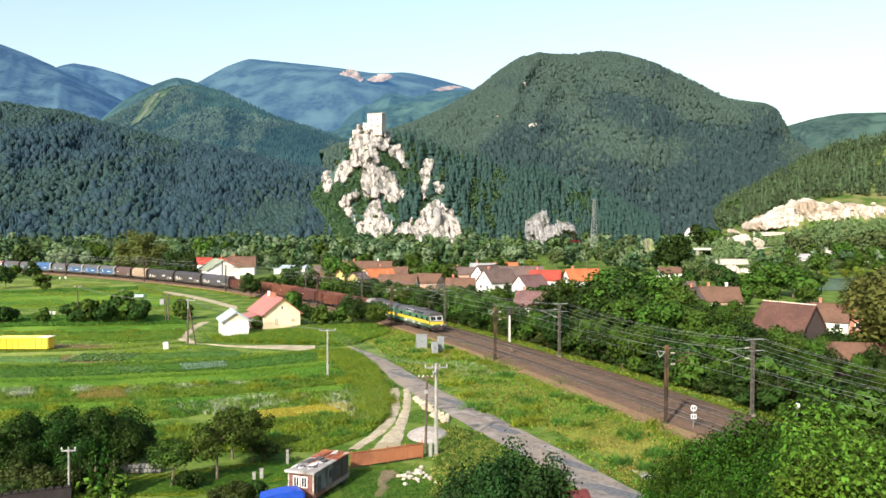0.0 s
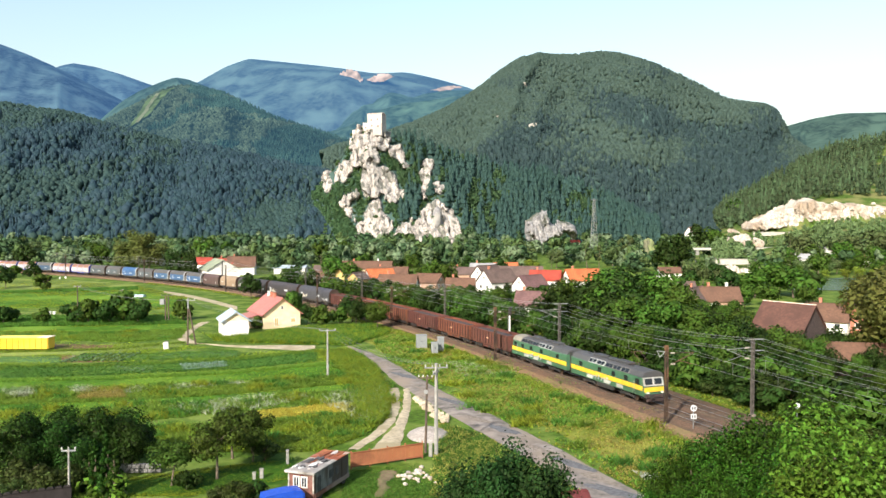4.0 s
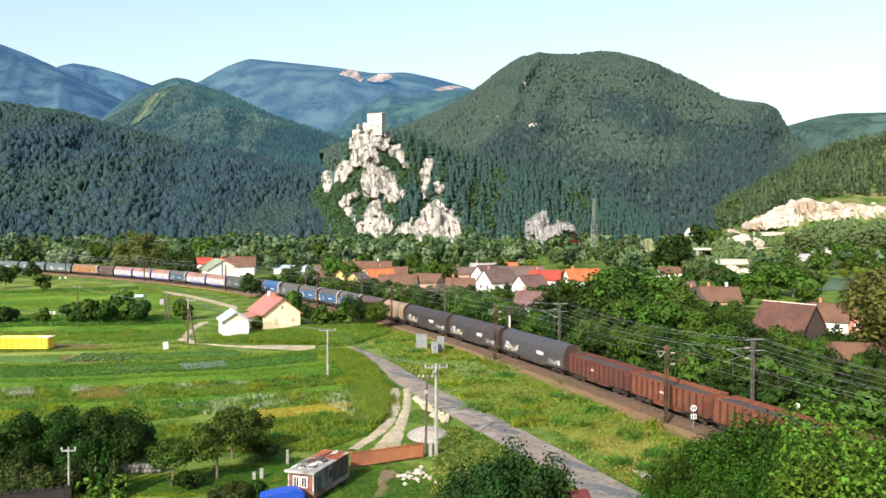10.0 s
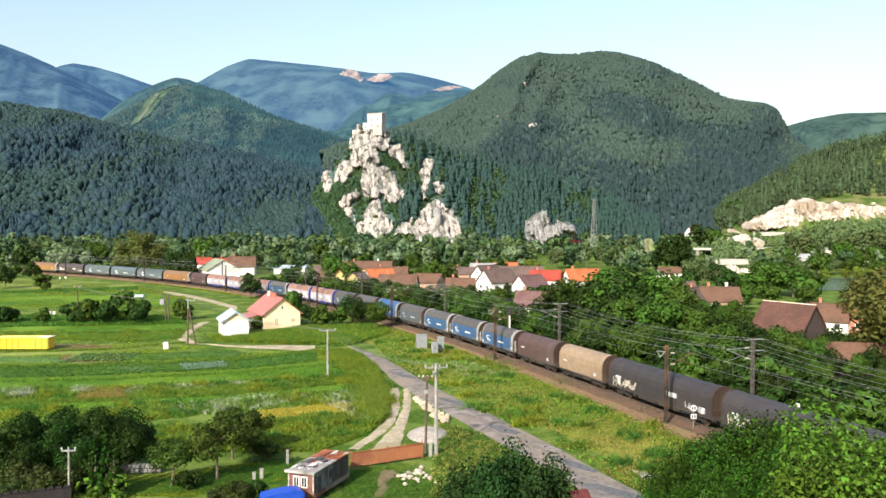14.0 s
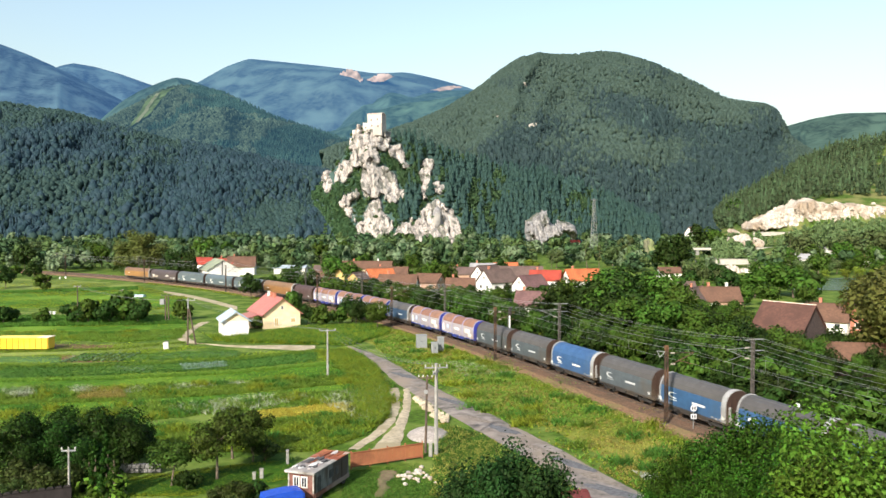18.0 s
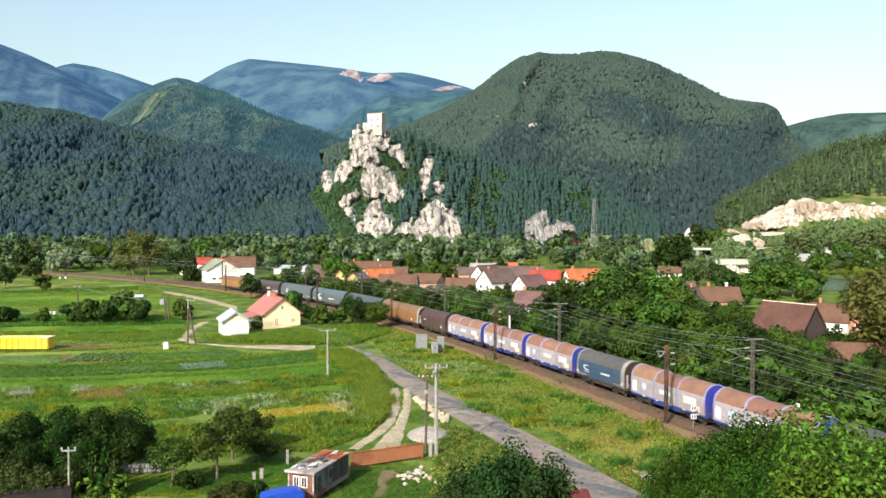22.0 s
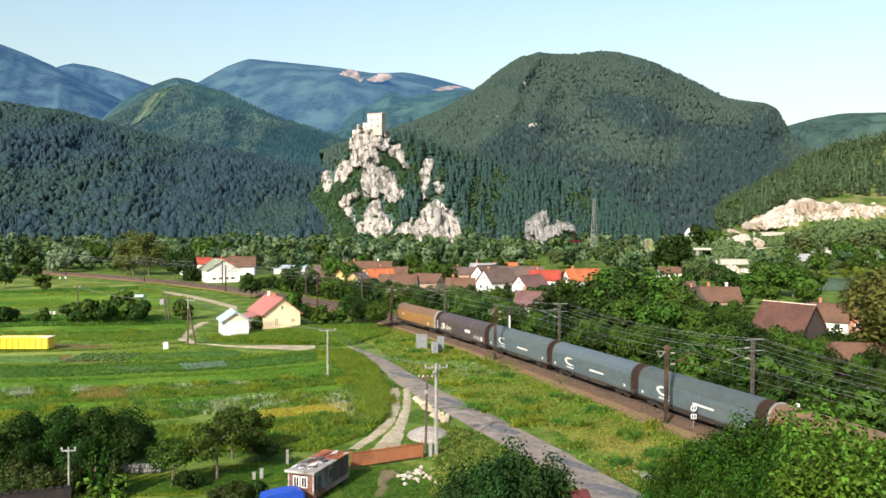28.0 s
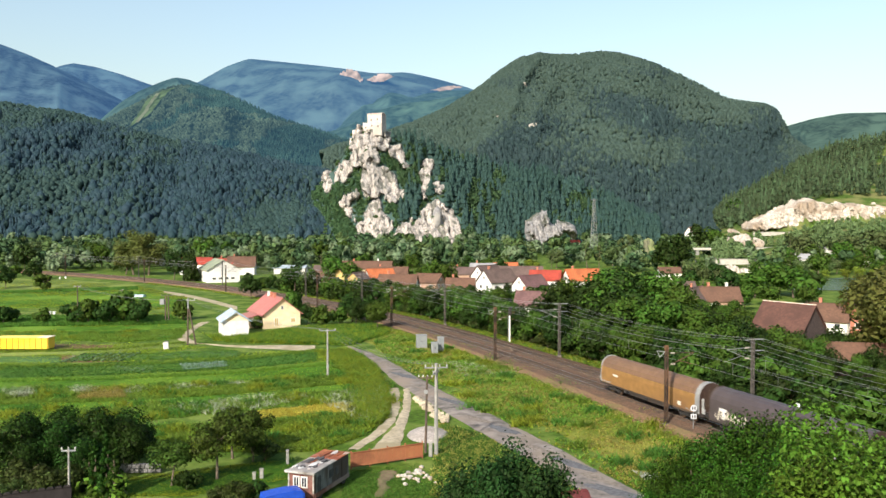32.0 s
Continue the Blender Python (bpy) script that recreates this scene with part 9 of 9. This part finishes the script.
def frame_parts(t, L, material, z0=0.92, z1=1.22):
    half = L / 2 - 0.62
    bm = B()
    for sy in (1.32, -1.32):
        box(bm, (0, sy, (z0 + z1) / 2), (2 * half, 0.12, z1 - z0))
        box(bm, (0, sy * 0.9, 0.72), (L * 0.34, 0.1, 0.3), taper=1.0)
    box(bm, (0, 0, 1.1), (2 * half, 2.5, 0.14))
    for e in (1, -1):
        box(bm, (e * half, 0, 1.07), (0.16, 2.6, 0.42))
    part("underframe", bm, material, t)
    for x in (-L * 0.2, 0, L * 0.2):
        bm = B()
        box(bm, (x, -1.36, 0.78), (0.5, 0.1, 0.28), bevel=0.02)
        part("brake_box", bm, BLACK, t)
    buffers(t, L / 2)


def hood_wagon(label, L, hood, end, frame_m, segs=1, ribs=None, side=None, deco="swoosh", pale=None, endcap=None):
    t = thing("covered_wagon", label, "freight wagon", pose(0, 0, -900), "wagons of the freight train")
    half = L / 2 - 0.75
    frame_parts(t, L, frame_m)
    bogies(t, L / 2 - 2.5 if L < 16 else L / 2 - 3.2, BLACK)
    step = 2 * half / segs
    for i in range(segs):
        bm = B()
        k = 1.0 if i % 2 == 0 else 0.97
        x0, x1 = -half + i * step + 0.05, -half + (i + 1) * step - 0.05
        n = max(2, round((x1 - x0) / 0.85))
        rings = []
        for j in range(n + 1):
            sag = 0.008 * math.sin(j * 2.4 + i)
            rings.append([bm.verts.new((x0 + (x1 - x0) * j / n, y * (k + sag), 1.12 + (z - 1.12) * (k + sag))) for y, z in HOOD])
        for a, b in zip(rings, rings[1:]):
            for q in range(len(HOOD) - 1):
                bm.faces.new((a[q], a[q + 1], b[q + 1], b[q]))
        part("hood", bm, hood, t)
        if side:
            bm = B()
            for sg in (1, -1):
                prof = [(1.425 * sg, 1.14), (1.445 * sg, 2.5), (1.40 * sg, 2.98), (1.36 * sg, 2.98), (1.38 * sg, 1.14)]
                prism(bm, prof if sg > 0 else prof[::-1], x0, x1)
            part("hood_side", bm, side, t)
    if ribs:
        for i in range(segs + 1):
            x = -half + i * step
            bm = B()
            outer, inner = scaled(HOOD, 1.02), scaled(HOOD, 0.985)
            prism(bm, outer + inner[::-1], x - 0.12, x + 0.12)
            part("hood_rib", bm, ribs, t, "worn lilac-blue arched hood rib")
    for e in (1, -1):
        bm = B()
        prism(bm, scaled(HOOD, 1.015), e * half - 0.06, e * half + 0.06)
        ew = part("end_wall", bm, end, t)
        bm = B()
        for sy in (-0.9, -0.3, 0.3, 0.9):
            box(bm, (e * (half + 0.09), sy, 2.3), (0.08, 0.1, 2.3))
        box(bm, (e * (half + 0.09), 0, 1.9), (0.06, 2.5, 0.1))
        part("stiffener", bm, end, ew)
        if endcap:
            bm = B()
            a, b = sorted((e * (half - (0.7 if e > 0 else 0.2)), e * (half - 0.02)))
            prism(bm, scaled(HOOD, 1.025) + scaled(HOOD, 0.99)[::-1], a, b)
            part("end_arch", bm, endcap, t, "pale worn arch band at the wagon's end")
            for sy in (-1.18, 1.18):
                bm = B()
                box(bm, (e * (half + 0.24), sy, 1.95), (0.16, 0.2, 1.5), bevel=0.02)
                box(bm, (e * (half + 0.40), sy, 1.45), (0.22, 0.16, 0.5), bevel=0.02)
                part("end_post", bm, endcap, ew, "worn white end post")
            for sg in (1, -1):
                bm = B()
                for q in range(4):
                    box(bm, (e * (half - 0.3 - 0.55 * q), sg * 1.45, 1.26 + 0.05 * (q % 2)), (0.4, 0.02, 0.14))
                part("worn_edge", bm, endcap, t, "scuffed pale lower hood edge")
    pale = pale or WHITE
    if deco == "swoosh":
        swoosh(t, L * 0.24 if L > 16 else L * 0.26, 2.1, 1.15 if L > 16 else 0.72, 1.45, pale)
        bars(t, [(-L * 0.10, 2.02, L * 0.16, 0.22), (L * 0.42, 1.5, 0.3, 0.35), (-L * 0.40, 1.55, 0.3, 0.3)], 1.45, pale)
    elif deco == "patches":
        bars(t, [(L * 0.36, 2.3, 1.1, 0.28), (L * 0.355, 1.85, 0.4, 0.8), (-L * 0.14, 2.2, 1.9, 0.5), (-L * 0.40, 1.6, 0.5, 0.6)], 1.45, pale)
        scrawl(t, L * 0.30, 1.75, 4.4, 1.2, mat("scrawl_cream", (0.46, 0.42, 0.34), 0.2, 0.8, 3), int(L * 7 + len(label)))
        scrawl(t, -L * 0.34, 1.6, 3.0, 0.8, mat("scrawl_grey", (0.30, 0.30, 0.30), 0.2, 0.8, 3), int(L * 3 + len(label)))
    elif deco == "panels":
        bars(t, [(L * 0.40, 1.95, 0.75, 1.15), (0, 2.15, 1.9, 0.40), (-L * 0.29, 2.2, 2.0, 0.7), (-L * 0.36, 1.6, 1.2, 0.5)], 1.47, pale)
        bars(t, [(q * L * 0.11, 1.07, 0.4, 0.12) for q in (-3.4, -2, -0.6, 1, 2.6)], 1.39, pale, "frame_mark")
        for sg in (1, -1):
            bm = B()
            rod(bm, (-L * 0.27 * sg, -sg * 1.46, 2.15), (-L * 0.27 * sg, -sg * 1.49, 2.15), 0.42, n=20)
            part("round_mark", bm, mat("pale_blue_mark", (0.34, 0.42, 0.58), 0.15, 0.7, 2), t, "round pale blue mark")
    elif deco == "small":
        bars(t, [(L * 0.3, 2.3, 1.0, 0.2), (-L * 0.3, 1.6, 0.5, 0.4)], 1.45, pale)
    return t


def open_wagon(label, body, coal, rib_m):
    t = thing("open_wagon", label, "freight wagon", pose(0, 0, -900), "wagons of the freight train")
    L, half, w = 14.04, 6.3, 1.4
    frame_parts(t, L, body, 0.95, 1.2)
    bogies(t, 4.6, BLACK)
    for sy in (1, -1):
        bm = B()
        box(bm, (0, sy * w, 2.17), (2 * half, 0.06, 1.95))
        sd = part("side_wall", bm, body, t)
        for i in range(13):
            bm = B()
            x = -half + 0.06 + (2 * half - 0.12) * i / 12
            box(bm, (x, sy * (w + 0.09), 2.15), (0.15, 0.2, 1.95), taper=0.85)
            part("rib", bm, rib_m, sd)
        bm = B()
        box(bm, (0, sy * (w + 0.02), 3.17), (2 * half + 0.1, 0.16, 0.12), bevel=0.02)
        box(bm, (0, sy * (w + 0.02), 1.24), (2 * half, 0.14, 0.12))
        part("rim", bm, body, sd)
    for e in (1, -1):
        bm = B()
        box(bm, (e * half, 0, 2.2), (0.08, 2 * w, 2.0))
        ew = part("end_wall", bm, body, t)
        for y in (-0.9, -0.3, 0.3, 0.9):
            bm = B()
            box(bm, (e * (half + 0.06), y, 2.15), (0.1, 0.12, 1.9))
            part("rib", bm, body, ew)
        bm = B()
        box(bm, (e * half, 0, 3.18), (0.14, 2 * w + 0.14, 0.12))
        part("rim", bm, body, ew)
    bars(t, [(0.6, 2.1, 0.7, 0.22)], w + 0.04, mat("faded_lettering", (0.55, 0.36, 0.22), 0.2, 0.8, 2))
    n, m = 26, 7
    rows = [[(-half + 0.06 + (2 * half - 0.12) * i / n, -w + 0.05 + (2 * w - 0.1) * j / m, 2.78 + 0.22 * math.sin(math.pi * j / m) + 0.25 * fbm(i * 0.33, j * 0.4, 5)) for j in range(m + 1)] for i in range(n + 1)]
    ribbon("coal_load", rows, coal, t)
    return t


ROOFTILT = 54


def locomotive(label, nose):
    """One half of a two-part electric locomotive; nose is +1 or -1: the end with the driver's cab."""
    t = thing("locomotive", label, "locomotive", pose(0, 0, -900), "two-part electric locomotive")
    gr = paint("loco_green", (0.066, 0.172, 0.098), (0.05, 0.11, 0.065), rough=0.5)
    ye = paint("loco_yellow", (0.82, 0.50, 0.035), (0.60, 0.36, 0.04), rough=0.5, mask=(0.58, 0.8))
    gy = paint("loco_roof_grey", (0.075, 0.075, 0.08), (0.08, 0.075, 0.07), rough=0.7)
    lg = paint("loco_light_grey", (0.50, 0.50, 0.47), (0.30, 0.28, 0.25), rough=0.6)
    half = 17.21 / 2 - 0.62
    body = [(1.44, 0.95), (1.46, 1.4), (1.46, 2.9), (1.40, 3.05), (-1.40, 3.05), (-1.46, 2.9), (-1.46, 1.4), (-1.44, 0.95)]
    bm = B()
    a = [bm.verts.new((-nose * half, y, z)) for y, z in body]
    b = [bm.verts.new((nose * (half - (0.55 if z > 2.0 else 0.12)), y * (0.94 if z > 2 else 0.97), z)) for y, z in body]
    n = len(body)
    for i in range(n):
        bm.faces.new((a[i], a[(i + 1) % n], b[(i + 1) % n], b[i]))
    bm.faces.new(a[::-1])
    bm.faces.new(b)
    bmesh.ops.recalc_face_normals(bm, faces=bm.faces[:])
    part("body", bm, gr, t, "dull green painted body")
    bm = B()
    roof = [(1.42, 3.00), (1.06, 3.50), (0.62, 3.64), (0, 3.70), (-0.62, 3.64), (-1.06, 3.50), (-1.42, 3.00)]
    x1 = nose * (half - 0.5)
    prism(bm, roof if nose < 0 else roof, min(x1, -nose * half), max(x1, -nose * half))
    bmesh.ops.recalc_face_normals(bm, faces=bm.faces[:])
    rf = part("roof", bm, gy, t, "sooty grey roof")
    bm = B()
    a, b = sorted((nose * (half - 2.9), nose * (half - 0.42)))
    prism(bm, [(y * 1.012, z + 0.018) for y, z in roof], a, b)
    bmesh.ops.recalc_face_normals(bm, faces=bm.faces[:])
    part("cab_roof", bm, gy if nose > 0 else paint("loco_cream", (0.34, 0.31, 0.24), (0.20, 0.18, 0.15), rough=0.6), rf, "sooty cab roof" if nose > 0 else "cream painted cab roof")
    for x in (-3.0, -1.15, 0.7, 2.35, 4.0):
        for sg in (1, -1):
            bm = B()
            box(bm, (0, 0, 0), (1.6, 0.64, 0.06), bevel=0.015)
            pn = part("roof_window", bm, lg if x < 0 else paint("dark_roof_frame", (0.16, 0.15, 0.14)), rf, "framed window in the roof slope")
            pn.matrix_local = pose(x * nose, sg * 1.25, 3.255, -ROOFTILT * sg, 0, 0)
            for px in (-0.39, 0.39):
                bm = B()
                box(bm, (px, 0, 0.03), (0.68, 0.50, 0.03))
                part("pane", bm, GLASS, pn)
    bm = B()
    for x, sx, sz in ((-3.2, 2.2, 0.25), (-0.4, 1.4, 0.2), (2.2, 2.4, 0.3)):
        box(bm, (x * nose, 0, 3.68 + sz / 2), (sx, 1.0, sz), bevel=0.03)
    for x in (-5.4, -1.6, 0.8, 4.2):
        rod(bm, (x * nose, 0.4, 3.6), (x * nose, 0.4, 4.0), 0.07, n=6)
        rod(bm, (x * nose, -0.4, 3.6), (x * nose, -0.4, 4.0), 0.07, n=6)
    part("roof_equipment", bm, gy, rf)
    bm = B()
    px = 5.0 * nose
    for sy in (0.55, -0.55):
        rod(bm, (px - 1.2 * nose, sy, 3.85), (px + 0.9 * nose, sy * 0.9, 4.5), 0.035, n=5)
        rod(bm, (px + 0.9 * nose, sy * 0.9, 4.5), (px - 0.6 * nose, sy * 0.8, 5.35), 0.03, n=5)
    rod(bm, (px - 0.6 * nose, -0.85, 5.37), (px - 0.6 * nose, 0.85, 5.37), 0.04, n=5)
    rod(bm, (px - 1.3 * nose, -0.6, 3.82), (px - 1.3 * nose, 0.6, 3.82), 0.06, n=5)
    part("pantograph", bm, LATTICE, rf)
    for sg in (1, -1):
        bm = B()
        box(bm, (-nose * 0.15, sg * 1.486, 1.83), (2 * half - 0.35, 0.02, 0.52))
        part("stripe", bm, ye, t, "yellow side stripe")
        for x in (-5.6, -1.2, 1.8, 4.4):
            bm = B()
            box(bm, (x * nose, sg * 1.47, 2.48), (0.72, 0.03, 0.55), bevel=0.01)
            part("side_window", bm, GLASS, t, "dark side window")
        bm = B()
        box(bm, ((half - 1.35) * nose, sg * 1.45, 2.35), (0.75, 0.05, 0.85), bevel=0.01)
        part("cab_window", bm, GLASS, t, "dark cab side window")
        bm = B()
        box(bm, ((half - 2.3) * nose, sg * 1.475, 1.95), (0.68, 0.03, 1.9))
        part("cab_door", bm, gr, t)
        for x in (-3.4, 0.4, 3.2):
            bm = B()
            box(bm, (x * nose, sg * 1.475, 1.28), (1.3, 0.025, 0.42))
            part("grille", bm, lg, t, "weathered grey grille")
        bm = B()
        rod(bm, ((half - 1.85) * nose, sg * 1.52, 1.1), ((half - 1.85) * nose, sg * 1.52, 2.5), 0.02, n=5)
        part("handrail", bm, lg, t)
    fx = nose * half
    bm = B()
    box(bm, (fx - nose * 0.10, 0, 1.68), (0.10, 2.72, 0.5), bevel=0.02)
    part("front_band", bm, ye, t, "yellow band round the nose")
    bm = B()
    box(bm, (0, 0, 0), (0.06, 2.66, 0.98), bevel=0.03)
    fr = part("windscreen_surround", bm, lg, t, "pale grey windscreen surround")
    fr.matrix_local = pose(fx - nose * 0.40, 0, 2.5, 0, nose * -16, 0)
    for sy in (0.62, -0.62):
        bm = B()
        box(bm, (nose * 0.03, sy, 0.02), (0.05, 1.0, 0.68), bevel=0.02)
        part("windscreen", bm, GLASS, fr, "dark windscreen pane")
    for y, z, m in ((0.95, 1.35, WHITE), (-0.95, 1.35, WHITE), (0, 3.05, WHITE)):
        bm = B()
        rod(bm, (fx - nose * (0.1 if z < 2 else 0.6), y, z), (fx + nose * (0.04 if z < 2 else -0.48), y, z), 0.13, n=12)
        part("headlamp", bm, m, t, "round headlamp")
    bm = B()
    box(bm, (fx - nose * 0.02, 0, 0.98), (0.3, 2.7, 0.36), bevel=0.03)
    box(bm, (fx + nose * 0.05, 0, 0.55), (0.14, 2.4, 0.3), bevel=0.02)
    part("buffer_beam", bm, mat("dark_red_beam", (0.035, 0.022, 0.02), 0.3, 0.8, 3), t)
    bm = B()
    box(bm, (-nose * (half + 0.3), 0, 2.2), (0.6, 1.9, 2.4))
    part("gangway", bm, BLACK, t, "black gangway bellows")
    bm = B()
    for sg in (1, -1):
        box(bm, (0, sg * 1.3, 0.72), (3.2, 0.5, 0.5), bevel=0.04)
    box(bm, (0, 0, 0.95), (2 * half - 0.4, 2.6, 0.14))
    part("underframe", bm, BLACK, t)
    for sg in (1, -1):
        for i in range(7):
            bm = B()
            rod(bm, (0.6 * i - 2.6 + random.uniform(-0.2, 0.2), sg * 1.48, 1.22), (0.6 * i - 2.4, sg * 1.482, 1.5 + 0.16 * (i % 3)), 0.07, 0.12, 5)
            part("painted_scrawl", bm, mat("scrawl_white", (0.34, 0.36, 0.36), 0.3, 0.7, 3), t, "pale spray-painted scrawl")
    bogies(t, 4.2, BLACK, 1.3)
    buffers(t, 17.21 / 2)
    return t


def build_train():
    """The vehicles from the front to the tail: (thing, length)."""
    rust = paint("wagon_rust_red", (0.190, 0.062, 0.034), (0.125, 0.046, 0.03), 0.22, 0.75)
    rust2 = paint("wagon_brown_red", (0.125, 0.042, 0.032), (0.095, 0.036, 0.03), 0.2, 0.75)
    coal = mat("coal", (0.045, 0.035, 0.035), 0.5, 0.9, 4, 0.9, c2=(0.03, 0.025, 0.025), bdist=0.1)
    brown_end = paint("wagon_end_brown", (0.055, 0.032, 0.024))
    dark_tarp = paint("dark_tarp", (0.048, 0.042, 0.046), (0.075, 0.060, 0.056), rough=0.6)
    dark_top = paint("dark_tarp_grey", (0.064, 0.062, 0.074), (0.055, 0.05, 0.05), rough=0.6)
    maroon = paint("maroon_tarp", (0.085, 0.050, 0.047), (0.12, 0.09, 0.08), rough=0.6)
    tan = paint("tan_tarp", (0.34, 0.25, 0.165), (0.26, 0.18, 0.12), rough=0.65)
    orange = paint("orange_tarp", (0.275, 0.138, 0.048), (0.20, 0.10, 0.048), rough=0.6)
    brown_top = paint("brown_tarp_top", (0.20, 0.115, 0.065), (0.14, 0.085, 0.055), rough=0.65)
    green_tarp = paint("green_grey_tarp", (0.090, 0.122, 0.136), (0.112, 0.138, 0.147), rough=0.6)
    blue_grey = paint("blue_grey_tarp", (0.096, 0.130, 0.152), (0.115, 0.14, 0.15), rough=0.6)
    grey_hood = paint("grey_hood", (0.092, 0.086, 0.084), (0.075, 0.068, 0.064), rough=0.6)
    blue_hood = paint("blue_hood", (0.040, 0.105, 0.235), (0.06, 0.11, 0.19), rough=0.5)
    dark_blue = paint("dark_blue_side", (0.035, 0.075, 0.13), (0.06, 0.09, 0.12), rough=0.5)
    rust_top = paint("rusty_hood", (0.27, 0.14, 0.095), (0.18, 0.10, 0.075), rough=0.6)
    grey_side = paint("beige_grey_side", (0.36, 0.33, 0.36), (0.34, 0.24, 0.20), rough=0.6)
    blue_frame = paint("blue_frame", (0.035, 0.055, 0.33), (0.05, 0.06, 0.22), rough=0.5)
    blue_rib = paint("blue_rib", (0.30, 0.29, 0.46), (0.26, 0.20, 0.26), rough=0.6)
    worn = paint("worn_white_end", (0.34, 0.34, 0.34), (0.22, 0.20, 0.18), rough=0.7)
    dull = mat("dull_white_mark", (0.40, 0.41, 0.42), 0.15, 0.8, 2)
    dark_frame = paint("dark_frame", (0.055, 0.045, 0.042))
    K = {}
    K["lf"] = (locomotive("green and yellow electric locomotive with grimy roof", 1), 17.21)
    K["lr"] = (locomotive("green and yellow electric locomotive with grimy roof", -1), 17.21)
    K["e1"] = (open_wagon("rust-red open wagon with ribbed sides, loaded with coal", rust, coal, paint("rib_brown", (0.070, 0.028, 0.022), (0.06, 0.03, 0.02))), 14.04)
    K["e2"] = (open_wagon("brown-red open wagon with ribbed sides, loaded with coal", rust2, coal, paint("rib_brown", (0.070, 0.028, 0.022), (0.06, 0.03, 0.02))), 14.04)
    K["rd"] = (hood_wagon("long wagon with dark grey tarpaulin cover and patchy markings", 19.9, dark_tarp, brown_end, dark_frame, 1, deco="patches", pale=dull), 19.9)
    K["rg"] = (hood_wagon("long wagon with slate grey tarpaulin cover and scrawled markings", 19.9, dark_top, brown_end, dark_frame, 1, deco="patches", pale=dull), 19.9)
    K["tan"] = (hood_wagon("short wagon with sun-bleached tan cover", 12.04, tan, brown_end, dark_frame, 1, deco="small", pale=dull), 12.04)
    K["dk"] = (hood_wagon("short wagon with maroon-brown cover", 12.04, maroon, brown_end, dark_frame, 1, deco="small", pale=dull), 12.04)
    K["bl"] = (hood_wagon("short coil wagon with blue hood and pale ends", 12.04, grey_hood, brown_end, dark_frame, 1, side=blue_hood, endcap=worn), 12.04)
    K["bb"] = (hood_wagon("short coil wagon with bright blue hood and pale ends", 12.04, blue_hood, brown_end, dark_frame, 1, endcap=worn), 12.04)
    K["gr"] = (hood_wagon("short coil wagon with slate grey hood", 12.04, grey_hood, brown_end, dark_frame, 1, side=paint("slate_side", (0.080, 0.098, 0.112)), pale=dull), 12.04)
    K["db"] = (hood_wagon("short coil wagon with dark blue sides and grey roof", 12.04, grey_hood, brown_end, dark_frame, 1, side=dark_blue, endcap=worn, pale=dull), 12.04)
    K["w"] = (hood_wagon("coil wagon with rusty three-part hood on a blue frame", 14.09, rust_top, blue_frame, blue_frame, 3, ribs=blue_rib, side=grey_side, deco="panels"), 14.09)
    K["or"] = (hood_wagon("long wagon with faded orange-brown tarpaulin cover", 19.9, brown_top, brown_end, dark_frame, 1, side=orange, endcap=worn, deco="small"), 19.9)
    K["gg"] = (hood_wagon("long wagon with grey-green tarpaulin cover and white emblem", 19.9, paint("teal_grey_top", (0.086, 0.106, 0.110), (0.07, 0.08, 0.082)), brown_end, dark_frame, 1, side=green_tarp), 19.9)
    K["gb"] = (hood_wagon("long wagon with blue-grey tarpaulin cover and white emblem", 19.9, blue_grey, brown_end, dark_frame, 1, side=green_tarp), 19.9)
    K["dl"] = (hood_wagon("long wagon with dark brown tarpaulin cover and pale panels", 19.9, paint("brown_black_tarp", (0.075, 0.058, 0.060), (0.11, 0.085, 0.08)), brown_end, dark_frame, 1, deco="patches"), 19.9)
    order = ["lf", "lr", "e2", "e1", "e2", "e1", "e1", "e2", "rg", "rd", "rd", "tan", "dk", "bl", "bl", "bl", "gr", "bb", "gr", "gr", "w", "w", "db", "w", "w", "w", "dk", "or", "gg", "gb", "gg", "dl", "or"]
    train = []
    for k in order:
        src, L = K[k]
        train.append((copy_thing(src, pose(0, 0, 0)), L))
    for src, L in K.values():
        for o in (*src.children_recursive, src):
            bpy.data.objects.remove(o)
    # tail discs on the last wagon
    last = train[-1][0]
    for sy in (1.05, -1.05):
        bm = B()
        rod(bm, (-9.45, sy, 2.1), (-9.50, sy, 2.1), 0.22, n=12)
        part("tail_disc", bm, WHITE, last, "white tail disc")
    return train


TRAIN = build_train()


# ---- what moves ----
def front_at(t):
    """Where the train's front stands on the line at t seconds: it gathers speed slowly."""
    return 58.55 - 15.944 * t - 0.0697 * t * t + 0.000807 * t ** 3


def motions():
    back = 0.0
    for wagon, L in TRAIN:
        rows = []
        for t in range(33):
            mid = front_at(t) + back + L / 2
            a, b = rail_at(mid - L * 0.33), rail_at(mid + L * 0.33)
            c = (a + b) / 2
            rows.append((t, pose(c.x, c.y, 0, 0, 0, math.degrees(math.atan2(a.y - b.y, a.x - b.x)))))
        walk(wagon, rows)
        back += L


motions()
